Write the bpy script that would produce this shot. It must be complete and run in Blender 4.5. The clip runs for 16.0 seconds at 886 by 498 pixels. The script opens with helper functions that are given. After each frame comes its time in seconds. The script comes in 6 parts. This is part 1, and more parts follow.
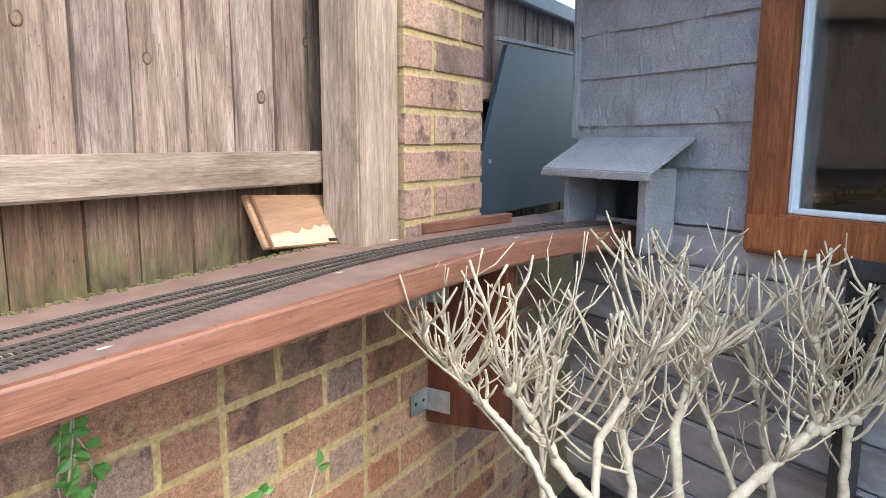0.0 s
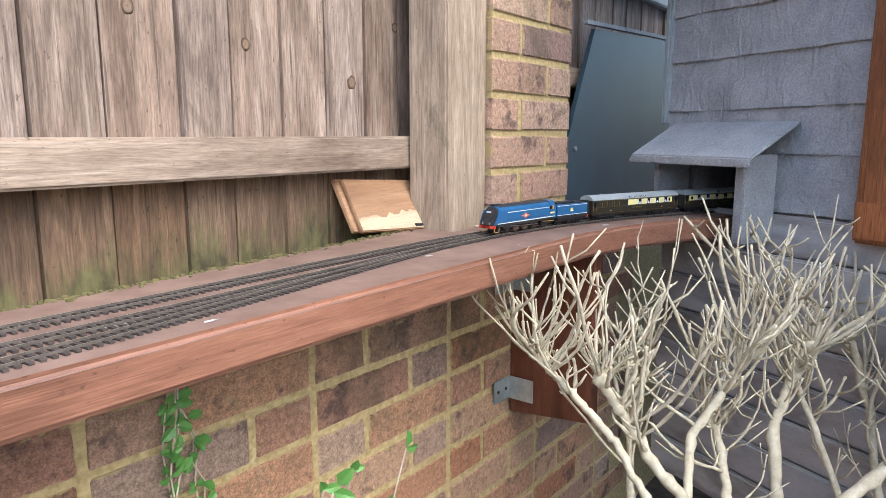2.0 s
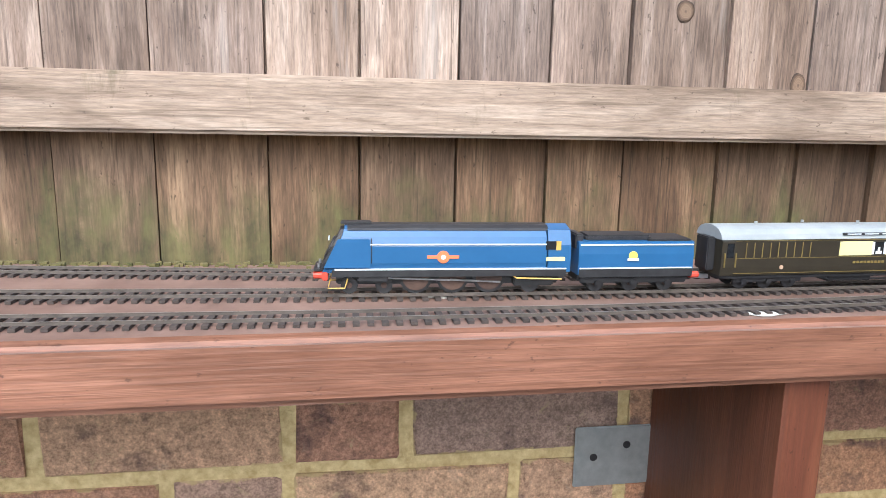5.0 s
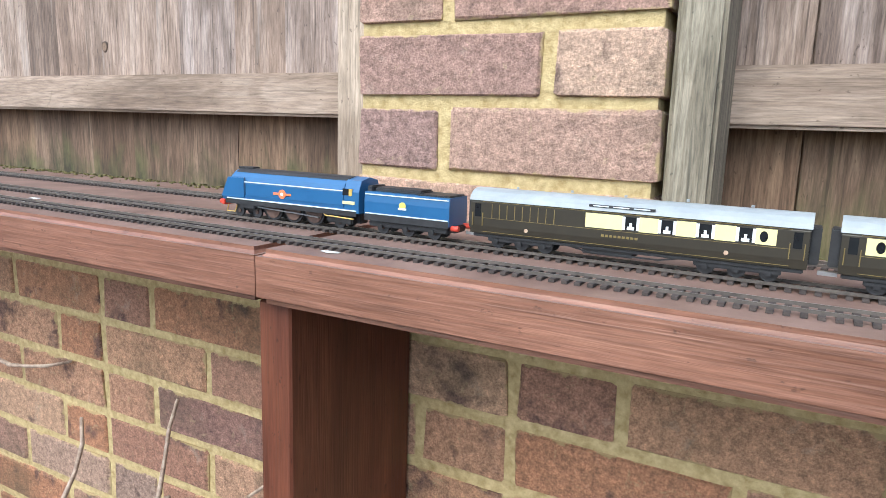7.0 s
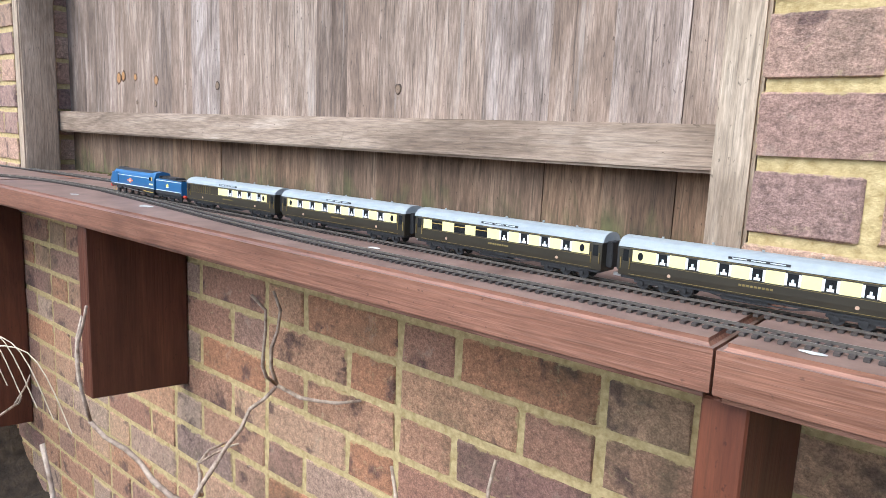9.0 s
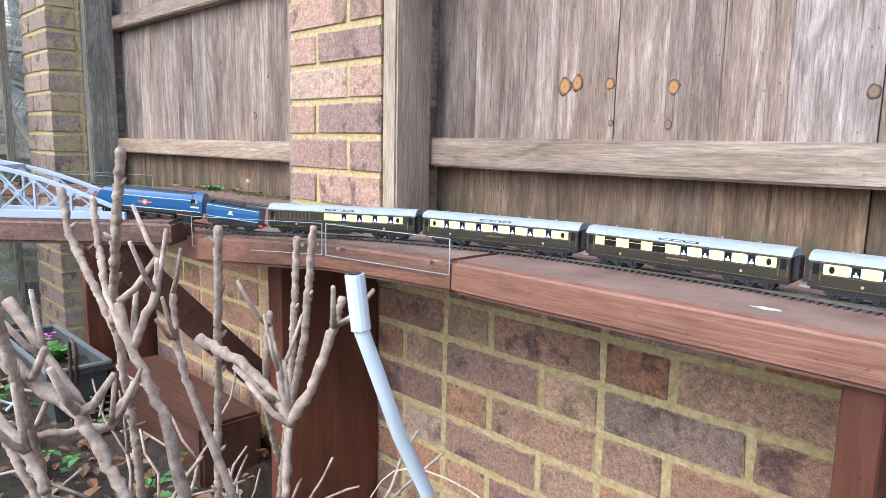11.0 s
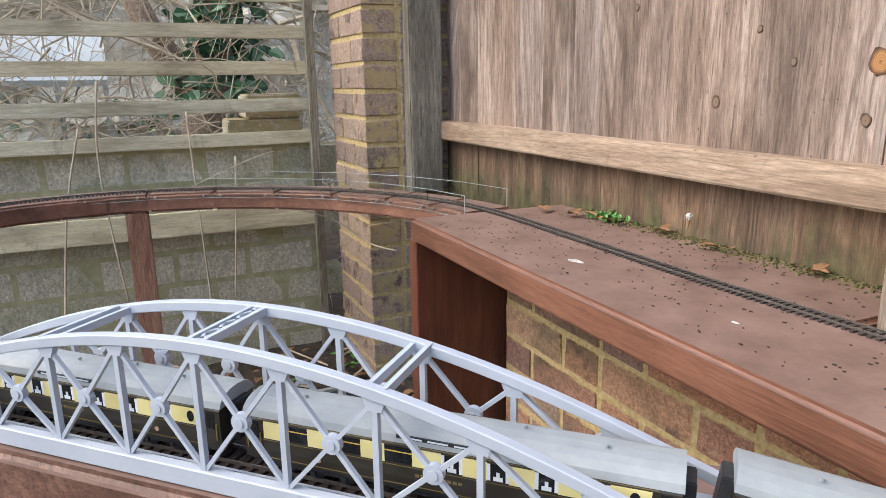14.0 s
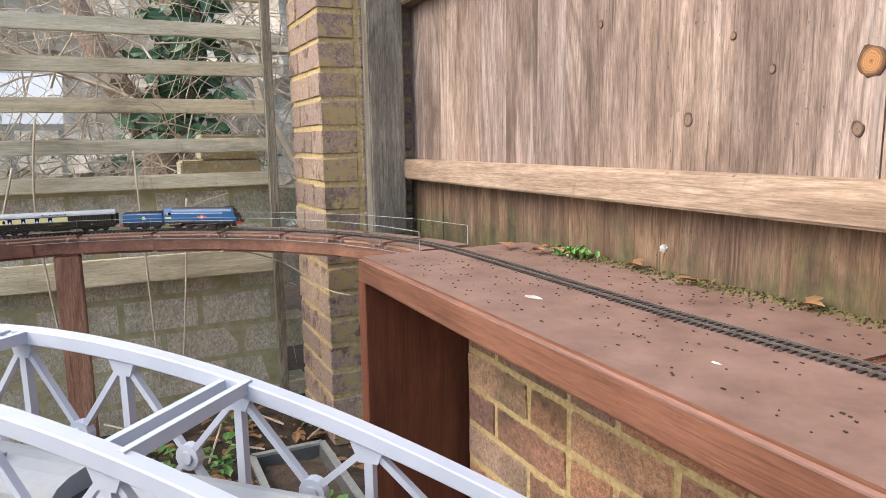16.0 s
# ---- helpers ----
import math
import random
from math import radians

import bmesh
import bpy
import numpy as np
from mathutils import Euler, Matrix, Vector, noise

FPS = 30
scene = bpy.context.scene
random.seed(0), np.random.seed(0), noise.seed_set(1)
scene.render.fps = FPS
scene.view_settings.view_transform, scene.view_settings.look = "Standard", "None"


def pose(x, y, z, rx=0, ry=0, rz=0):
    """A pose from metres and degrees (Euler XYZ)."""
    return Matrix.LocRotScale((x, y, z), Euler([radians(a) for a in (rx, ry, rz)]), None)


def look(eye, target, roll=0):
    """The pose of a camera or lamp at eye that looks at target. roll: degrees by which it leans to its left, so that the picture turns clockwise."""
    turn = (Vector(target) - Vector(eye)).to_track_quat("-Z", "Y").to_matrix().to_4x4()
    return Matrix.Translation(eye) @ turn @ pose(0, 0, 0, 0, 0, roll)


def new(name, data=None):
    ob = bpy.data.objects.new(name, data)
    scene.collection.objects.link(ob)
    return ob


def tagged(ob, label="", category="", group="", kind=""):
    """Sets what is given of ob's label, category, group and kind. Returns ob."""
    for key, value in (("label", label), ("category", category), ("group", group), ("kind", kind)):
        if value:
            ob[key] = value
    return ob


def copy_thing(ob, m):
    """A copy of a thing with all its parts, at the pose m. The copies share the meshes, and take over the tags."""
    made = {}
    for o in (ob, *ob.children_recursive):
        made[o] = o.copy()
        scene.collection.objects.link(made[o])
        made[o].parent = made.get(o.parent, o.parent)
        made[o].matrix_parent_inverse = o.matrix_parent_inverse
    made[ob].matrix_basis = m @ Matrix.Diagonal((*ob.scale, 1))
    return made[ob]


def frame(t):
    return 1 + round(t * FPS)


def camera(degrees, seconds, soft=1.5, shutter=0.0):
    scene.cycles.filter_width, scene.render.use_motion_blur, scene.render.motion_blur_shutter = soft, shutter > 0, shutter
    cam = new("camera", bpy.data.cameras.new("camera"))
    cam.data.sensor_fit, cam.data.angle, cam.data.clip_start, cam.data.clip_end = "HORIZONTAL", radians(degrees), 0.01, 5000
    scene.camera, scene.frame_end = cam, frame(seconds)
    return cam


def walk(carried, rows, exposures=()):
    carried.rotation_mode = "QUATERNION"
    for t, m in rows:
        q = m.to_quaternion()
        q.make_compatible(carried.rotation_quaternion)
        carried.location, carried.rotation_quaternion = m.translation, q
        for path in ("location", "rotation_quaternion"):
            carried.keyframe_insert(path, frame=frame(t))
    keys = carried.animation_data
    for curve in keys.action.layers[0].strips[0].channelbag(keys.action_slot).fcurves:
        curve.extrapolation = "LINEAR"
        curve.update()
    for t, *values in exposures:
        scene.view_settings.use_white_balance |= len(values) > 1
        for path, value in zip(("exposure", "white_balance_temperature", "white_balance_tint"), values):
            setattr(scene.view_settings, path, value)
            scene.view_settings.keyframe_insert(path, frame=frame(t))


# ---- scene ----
cam = camera(66.4, 16.0, soft=0.6)
PATH = [
    (0, (1.247, -0.765, 0.189), (2.936, 0.261, -0.122), 0.2),
    (0.5, (1.249, -0.766, 0.185), (2.906, 0.311, -0.127), -0.4),
    (1, (1.25, -0.761, 0.183), (2.886, 0.344, -0.141), -0.2),
    (1.5, (1.246, -0.748, 0.179), (2.855, 0.394, -0.148), 0.0),
    (2, (1.24, -0.74, 0.175), (2.804, 0.461, -0.158), -0.0),
    (2.5, (1.231, -0.73, 0.171), (2.731, 0.548, -0.169), 0.2),
    (3, (1.206, -0.71, 0.166), (2.623, 0.656, -0.189), 0.3),
    (3.5, (1.169, -0.689, 0.16), (2.451, 0.801, -0.212), 0.3),
    (4, (1.108, -0.654, 0.148), (2.169, 0.998, -0.234), 0.7),
    (4.2, (1.075, -0.643, 0.145), (2.001, 1.085, -0.25), 0.7),
    (6.3, (0.612, -0.597, 0.097), (0.034, 1.284, -0.258), 2.0),
    (6.5, (0.559, -0.608, 0.095), (-0.116, 1.244, -0.245), 1.8),
    (7, (0.452, -0.626, 0.105), (-0.486, 1.105, -0.252), 1.8),
    (7.5, (0.4, -0.668, 0.12), (-0.747, 0.931, -0.24), 2.6),
    (8, (0.398, -0.711, 0.136), (-0.869, 0.798, -0.209), 2.6),
    (8.2, (0.402, -0.714, 0.142), (-0.858, 0.802, -0.198), 2.4),
    (10.3, (-0.554, -0.775, 0.136), (-1.911, 0.668, -0.137), 2.0),
    (10.5, (-0.673, -0.811, 0.141), (-2.06, 0.603, -0.133), 1.7),
    (11, (-0.962, -0.871, 0.157), (-2.359, 0.527, -0.149), 1.2),
    (11.5, (-1.161, -0.881, 0.168), (-2.577, 0.501, -0.126), 2.4),
    (12, (-1.369, -0.846, 0.188), (-2.775, 0.551, -0.078), 2.2),
    (12.5, (-1.594, -0.877, 0.207), (-3.085, 0.425, -0.078), 1.2),
    (13, (-1.757, -0.891, 0.224), (-3.359, 0.26, -0.109), 1.3),
    (13.5, (-1.875, -0.803, 0.26), (-3.599, 0.141, -0.114), 3.3),
    (14, (-1.937, -0.707, 0.264), (-3.706, 0.094, -0.214), -0.8),
    (14.5, (-2.013, -0.65, 0.234), (-3.773, 0.127, -0.314), -1.8),
    (15, (-2.045, -0.632, 0.214), (-3.791, 0.213, -0.273), -0.2),
    (15.5, (-2.039, -0.614, 0.208), (-3.769, 0.278, -0.252), 1.2),
    (16, (-2.024, -0.595, 0.203), (-3.807, 0.254, -0.112), -0.9),
]
walk(cam, [(t, look(eye, target, roll)) for t, eye, target, roll in PATH], exposures=[(0.0, 1.52, 5900, 4), (4.0, 1.25, 5900, 4), (6.4, 1.05, 5650, 2), (7.0, 0.93, 5600, 1), (8.2, 0.83, 5600, 1), (10.3, 1.03, 5400, 4), (12.0, 0.92, 5500, 4), (13.0, 0.77, 5700, 4), (13.5, 0.74, 5900, 5), (14.5, 0.80, 6600, 9), (16.0, 1.0, 6600, 10)])

# ---------- world, sun, exposure ----------
SUN_EL, SUN_ROT = radians(49), radians(187)
world = bpy.data.worlds.new("overcast_sky")
scene.world = world
world.use_nodes = True
_wn = world.node_tree.nodes
_sky = _wn.new("ShaderNodeTexSky")
_sky.sky_type = "NISHITA"
_sky.sun_disc = False
_sky.sun_elevation, _sky.sun_rotation = SUN_EL, SUN_ROT
_sky.air_density, _sky.dust_density = 1.0, 4.0
world.node_tree.links.new(_sky.outputs[0], _wn["Background"].inputs[0])
_wn["Background"].inputs[1].default_value = 0.2
_sun = bpy.data.lights.new("sun", "SUN")
_sun.energy, _sun.angle, _sun.color = 0.8, radians(100), (1.0, 0.98, 0.95)
new("sun", _sun).matrix_world = look((-0.4, -3.4, 4.0), (0, 0, 0))

# ---------- materials ----------
def mat(name, col, rough=0.6, metal=0.0, spec=0.5):
    m = bpy.data.materials.new(name)
    m.use_nodes = True
    p = m.node_tree.nodes["Principled BSDF"]
    p.inputs["Base Color"].default_value = (*col, 1)
    p.inputs["Roughness"].default_value = rough
    p.inputs["Metallic"].default_value = metal
    p.inputs["Specular IOR Level"].default_value = spec
    return m, m.node_tree, p


def node(nt, kind, **kw):
    n = nt.nodes.new(kind)
    for k, v in kw.items():
        n.inputs[k].default_value = v
    return n


def ramp(nt, fac, stops):
    r = nt.nodes.new("ShaderNodeValToRGB")
    e = r.color_ramp.elements
    while len(e) < len(stops):
        e.new(0.5)
    for el, (p, c) in zip(e, stops):
        el.position, el.color = p, (*c, 1)
    nt.links.new(fac, r.inputs[0])
    return r.outputs[0]


def coords(nt, scale=(1, 1, 1), vary=0.0):
    """Object coordinates, stretched, and shifted from object to object."""
    tc = nt.nodes.new("ShaderNodeTexCoord")
    mp = nt.nodes.new("ShaderNodeMapping")
    mp.inputs["Scale"].default_value = scale
    nt.links.new(tc.outputs["Object"], mp.inputs["Vector"])
    if vary:
        oi = nt.nodes.new("ShaderNodeObjectInfo")
        mul = nt.nodes.new("ShaderNodeMath")
        mul.operation = "MULTIPLY"
        mul.inputs[1].default_value = vary
        nt.links.new(oi.outputs["Random"], mul.inputs[0])
        nt.links.new(mul.outputs[0], mp.inputs["Location"])
    return mp.outputs[0]


def noise_tex(nt, vec, scale, detail=5, rough=0.6, distort=0.0):
    n = node(nt, "ShaderNodeTexNoise", Scale=scale, Detail=detail, Roughness=rough, Distortion=distort)
    nt.links.new(vec, n.inputs["Vector"])
    return n.outputs["Fac"]


def mix(nt, fac, a, b, kind="MIX"):
    m = nt.nodes.new("ShaderNodeMix")
    m.data_type, m.blend_type = "RGBA", kind
    for v, s in ((fac, m.inputs[0]), (a, m.inputs[6]), (b, m.inputs[7])):
        if isinstance(v, (int, float)):
            s.default_value = v
        elif isinstance(v, tuple):
            s.default_value = (*v, 1)
        else:
            nt.links.new(v, s)
    return m.outputs[2]


def bump(nt, p, height, strength=0.3, dist=0.003):
    b = node(nt, "ShaderNodeBump", Strength=strength, Distance=dist)
    nt.links.new(height, b.inputs["Height"])
    nt.links.new(b.outputs[0], p.inputs["Normal"])


def wood(name, dark, mid, light, axis="z", rough=0.75, grain=70, moss=0.0, wear=None, vary=7.0, foot=None, rings=0.6, fibre=0.42):
    """Sawn timber: long growth rings, fine fibres, stains; moss: how much green algae stains it, in patches."""
    m, nt, p = mat(name, mid, rough)
    def stretch(f):
        return {"x": (f, 1, 1), "y": (1, f, 1), "z": (1, 1, f)}[axis]
    # growth rings: contour lines of one broad, stretched swell
    swell = noise_tex(nt, coords(nt, stretch(0.11), vary), grain * 0.2, 2.0, 0.4, 0.5)
    mul = nt.nodes.new("ShaderNodeMath")
    mul.operation = "MULTIPLY"
    mul.inputs[1].default_value = 95.0
    nt.links.new(swell, mul.inputs[0])
    sine = nt.nodes.new("ShaderNodeMath")
    sine.operation = "SINE"
    nt.links.new(mul.outputs[0], sine.inputs[0])
    half = nt.nodes.new("ShaderNodeMath")
    half.operation = "MULTIPLY_ADD"
    half.inputs[1].default_value, half.inputs[2].default_value = 0.5, 0.5
    nt.links.new(sine.outputs[0], half.inputs[0])
    g = noise_tex(nt, coords(nt, stretch(0.085), vary), grain, 6, 0.65, 0.4)
    col = ramp(nt, g, [(0.25, dark), (0.5, mid), (0.75, light)])
    col = mix(nt, ramp(nt, half.outputs[0], [(0.62, (0, 0, 0)), (0.92, (rings, rings, rings))]), col, tuple(0.6 * a + 0.4 * b for a, b in zip(dark, mid)))
    # broad stains and bleached areas
    big = noise_tex(nt, coords(nt, stretch(0.3), vary * 1.7), 9, 4, 0.6, 0.5)
    col = mix(nt, 1.0, col, ramp(nt, big, [(0.3, (0.52, 0.48, 0.45)), (0.5, (1.0, 1.0, 1.0)), (0.7, (1.28, 1.30, 1.33))]), "MULTIPLY")
    oi = nt.nodes.new("ShaderNodeObjectInfo")
    tint = ramp(nt, oi.outputs["Random"], [(0.0, (0.78, 0.73, 0.69)), (0.3, (1.0, 1.0, 1.03)), (0.6, (0.98, 0.9, 0.83)), (1.0, (1.16, 1.12, 1.07))])
    col = mix(nt, 1.0, col, tint, "MULTIPLY")
    fine = noise_tex(nt, coords(nt, stretch(0.08), vary * 2.3), 400, 4, 0.7)
    col = mix(nt, 1.0, col, ramp(nt, fine, [(0.3, (1 - fibre, 1 - fibre, 1 - fibre)), (0.7, (1 + fibre, 1 + fibre, 1 + fibre))]), "MULTIPLY")
    line = noise_tex(nt, coords(nt, stretch(0.03), vary * 0.9), 210, 3, 0.6, 0.3)          # drying checks and hard grain lines
    col = mix(nt, ramp(nt, line, [(0.58, (0, 0, 0)), (0.68, (1.6 * fibre, 1.6 * fibre, 1.6 * fibre))]), col, tuple(0.55 * c for c in dark))
    specks = noise_tex(nt, coords(nt, stretch(0.5), vary * 1.3), 170, 3, 0.6)
    col = mix(nt, ramp(nt, specks, [(0.66, (0, 0, 0)), (0.72, (0.7, 0.7, 0.7))]), col, tuple(0.5 * c for c in dark))
    if wear:
        w = noise_tex(nt, coords(nt, stretch(0.06), vary * 0.6), 16, 5, 0.75)
        col = mix(nt, ramp(nt, w, [(0.60, (0, 0, 0)), (0.76, (0.6, 0.6, 0.6))]), col, wear)
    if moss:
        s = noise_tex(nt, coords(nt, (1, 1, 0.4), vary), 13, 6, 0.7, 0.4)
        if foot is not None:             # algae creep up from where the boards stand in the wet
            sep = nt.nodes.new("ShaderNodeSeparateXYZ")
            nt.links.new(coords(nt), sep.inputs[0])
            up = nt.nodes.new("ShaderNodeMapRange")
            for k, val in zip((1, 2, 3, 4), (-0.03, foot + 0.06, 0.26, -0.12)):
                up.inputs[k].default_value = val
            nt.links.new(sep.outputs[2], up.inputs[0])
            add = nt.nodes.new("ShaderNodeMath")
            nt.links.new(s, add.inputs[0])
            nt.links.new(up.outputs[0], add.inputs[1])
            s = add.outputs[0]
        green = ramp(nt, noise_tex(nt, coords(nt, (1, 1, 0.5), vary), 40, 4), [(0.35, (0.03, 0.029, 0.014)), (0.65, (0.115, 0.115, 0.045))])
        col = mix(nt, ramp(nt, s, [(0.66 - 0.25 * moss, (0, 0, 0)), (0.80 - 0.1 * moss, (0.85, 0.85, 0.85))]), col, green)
    nt.links.new(col, p.inputs["Base Color"])
    bump(nt, p, line, 0.5, 0.002)
    return m


def speckled(name, a, b, scale=40, rough=0.7, bumpy=0.2, vary=5.0, metal=0.0, spec=0.5, dist=0.002):
    m, nt, p = mat(name, a, rough, metal, spec)
    v = coords(nt, (1, 1, 1), vary)
    f = noise_tex(nt, v, scale, 6, 0.65)
    nt.links.new(ramp(nt, f, [(0.3, a), (0.7, b)]), p.inputs["Base Color"])
    if bumpy:
        bump(nt, p, f, bumpy, dist)
    return m


def brick_mat(name, stops, moss=0.0):
    m, nt, p = mat(name, (0.3, 0.15, 0.1), 0.85)
    oi = nt.nodes.new("ShaderNodeObjectInfo")
    base = ramp(nt, oi.outputs["Random"], stops)
    v = coords(nt, (1, 1, 1), 9.0)
    patch = noise_tex(nt, v, 14, 4, 0.6, 0.3)
    kiss = 0.2 if moss else 0.75
    col = mix(nt, ramp(nt, patch, [(0.57, (0, 0, 0)), (0.66, (kiss, kiss, kiss))]), base, (0.095, 0.058, 0.056))
    fine = noise_tex(nt, v, 120, 6, 0.75)
    col = mix(nt, 1.0, col, ramp(nt, fine, [(0.3, (0.5, 0.48, 0.47)), (0.7, (1.42, 1.38, 1.33))]), "MULTIPLY")
    grit = noise_tex(nt, v, 380, 3, 0.7)
    col = mix(nt, 1.0, col, ramp(nt, grit, [(0.35, (0.7, 0.68, 0.67)), (0.65, (1.25, 1.25, 1.25))]), "MULTIPLY")
    bloom = noise_tex(nt, v, 26, 5, 0.7, 0.6)
    col = mix(nt, ramp(nt, bloom, [(0.6, (0, 0, 0)), (0.8, (0.5, 0.5, 0.5))]), col, (0.5, 0.42, 0.33))
    geo = nt.nodes.new("ShaderNodeNewGeometry")       # damp patches that run across the courses
    damp = noise_tex(nt, geo.outputs["Position"], 2.6, 5, 0.65, 0.4)
    wet = 0.2 if moss else 0.6
    col = mix(nt, ramp(nt, damp, [(0.54, (0, 0, 0)), (0.66, (wet, wet, wet))]), col, (0.075, 0.07, 0.04))
    smear = noise_tex(nt, geo.outputs["Position"], 42, 5, 0.75, 0.8)
    col = mix(nt, ramp(nt, smear, [(0.6, (0, 0, 0)), (0.7, (0.55, 0.55, 0.55))]), col, (0.48, 0.38, 0.21))
    # ragged arrises where the mortar laps over the brick
    tc = nt.nodes.new("ShaderNodeTexCoord")
    sep = nt.nodes.new("ShaderNodeSeparateXYZ")
    nt.links.new(tc.outputs["Generated"], sep.inputs[0])
    edges = []
    for axis, width in ((0, 26.0), (2, 9.5)):
        d = nt.nodes.new("ShaderNodeMath")
        d.operation = "PINGPONG"
        d.inputs[1].default_value = 0.5
        nt.links.new(sep.outputs[axis], d.inputs[0])
        e = nt.nodes.new("ShaderNodeMath")
        e.operation = "MULTIPLY"
        e.inputs[1].default_value = width
        nt.links.new(d.outputs[0], e.inputs[0])
        edges.append(e.outputs[0])
    low = nt.nodes.new("ShaderNodeMath")
    low.operation = "MINIMUM"
    nt.links.new(edges[0], low.inputs[0])
    nt.links.new(edges[1], low.inputs[1])
    rag = nt.nodes.new("ShaderNodeMath")
    rag.operation = "MULTIPLY_ADD"
    rag.inputs[1].default_value, rag.inputs[2].default_value = 3.2, -1.25
    nt.links.new(noise_tex(nt, geo.outputs["Position"], 34, 5, 0.7), rag.inputs[0])
    lap = nt.nodes.new("ShaderNodeMath")
    lap.operation = "SUBTRACT"
    nt.links.new(rag.outputs[0], lap.inputs[0])
    nt.links.new(low.outputs[0], lap.inputs[1])
    col = mix(nt, ramp(nt, lap.outputs[0], [(0.0, (0, 0, 0)), (0.25, (0.85, 0.85, 0.85))]), col, (0.46, 0.35, 0.17))
    if moss:
        s = noise_tex(nt, coords(nt, (1, 1, 1), 3.0), 7, 5, 0.7)
        col = mix(nt, ramp(nt, s, [(0.62 - 0.2 * moss, (0, 0, 0)), (0.75, (0.7, 0.7, 0.7))]), col, (0.20, 0.205, 0.075))
    nt.links.new(col, p.inputs["Base Color"])
    bump(nt, p, fine, 0.9, 0.005)
    return m


WARM = [(0.0, (0.40, 0.19, 0.105)), (0.25, (0.47, 0.28, 0.175)), (0.45, (0.35, 0.19, 0.135)), (0.6, (0.52, 0.345, 0.225)),
        (0.75, (0.27, 0.155, 0.13)), (0.9, (0.49, 0.36, 0.27)), (1.0, (0.21, 0.135, 0.125))]
PALE = [(0.0, (0.51, 0.335, 0.25)), (0.35, (0.45, 0.285, 0.215)), (0.6, (0.55, 0.395, 0.295)), (0.8, (0.38, 0.245, 0.20)), (1.0, (0.31, 0.205, 0.18))]
DUN = [(0.0, (0.44, 0.34, 0.265)), (0.5, (0.37, 0.285, 0.235)), (1.0, (0.29, 0.22, 0.19))]
M_BRICK = brick_mat("garden_wall_brick", WARM)
M_PIER = brick_mat("pier_brick", PALE)
M_PIERD = brick_mat("corner_pier_brick", DUN)
M_MOSSBRICK = brick_mat("mossy_block", [(0.0, (0.56, 0.53, 0.42)), (0.5, (0.64, 0.61, 0.50)), (1.0, (0.50, 0.48, 0.38))], 0.75)
M_MORTAR = speckled("sandy_mortar", (0.36, 0.26, 0.11), (0.64, 0.51, 0.27), 95, 0.95, 1.0, dist=0.004)
M_MOSSMORTAR = speckled("mossy_mortar", (0.30, 0.28, 0.15), (0.46, 0.42, 0.26), 30, 0.95, 0.8)
M_BOARD = wood("weathered_fence_board", (0.115, 0.083, 0.066), (0.265, 0.205, 0.170), (0.42, 0.355, 0.315), "z", 0.85, 34, wear=(0.47, 0.43, 0.40))
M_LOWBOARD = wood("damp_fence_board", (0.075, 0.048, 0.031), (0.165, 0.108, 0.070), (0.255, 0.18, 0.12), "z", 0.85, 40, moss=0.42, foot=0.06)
M_RAIL = wood("weathered_fence_rail", (0.20, 0.145, 0.105), (0.315, 0.24, 0.18), (0.41, 0.33, 0.26), "x", 0.85, 45, moss=0.10, rings=0.55, fibre=0.33)
M_POST = wood("weathered_fence_post", (0.24, 0.19, 0.145), (0.36, 0.295, 0.235), (0.46, 0.39, 0.32), "z", 0.85, 55, moss=0.08, rings=0.55, fibre=0.33)
M_GREYPOST = wood("grey_fence_post", (0.13, 0.12, 0.09), (0.24, 0.225, 0.18), (0.36, 0.34, 0.28), "z", 0.88, 55, moss=0.2)
M_SHELF = wood("stained_shelf_timber", (0.155, 0.072, 0.047), (0.215, 0.104, 0.070), (0.275, 0.14, 0.096), "x", 0.45, 60, wear=(0.33, 0.20, 0.145), rings=0.35, fibre=0.22)
M_SHELFTOP = speckled("weathered_shelf_top", (0.135, 0.080, 0.062), (0.255, 0.165, 0.132), 16, 0.55, 0.3)
M_STAIN = wood("dark_red_stained_board", (0.075, 0.022, 0.012), (0.12, 0.040, 0.022), (0.17, 0.062, 0.032), "z", 0.5, 50, rings=0.3, fibre=0.15)
M_BRACE = wood("dark_brown_brace", (0.06, 0.026, 0.017), (0.11, 0.046, 0.03), (0.15, 0.07, 0.045), "x", 0.55, 50)
M_SLAT = wood("mossy_fence_slat", (0.40, 0.36, 0.24), (0.54, 0.50, 0.35), (0.64, 0.60, 0.45), "y", 0.9, 60, moss=0.3, rings=0.3, fibre=0.2)
M_OAK = wood("oak_window_frame", (0.16, 0.055, 0.02), (0.27, 0.10, 0.038), (0.34, 0.14, 0.055), "z", 0.45, 60)
M_PLY = wood("raw_plywood", (0.25, 0.135, 0.07), (0.33, 0.195, 0.11), (0.41, 0.26, 0.155), "x", 0.7, 30, rings=0.35, fibre=0.15)
M_TORN = wood("torn_veneer", (0.36, 0.28, 0.18), (0.43, 0.34, 0.225), (0.50, 0.41, 0.29), "x", 0.8, 40, rings=0.2, fibre=0.15)
M_FELT, _nt, _p = mat("grey_roofing_felt", (0.25, 0.255, 0.27), 0.45)
_v = coords(_nt)
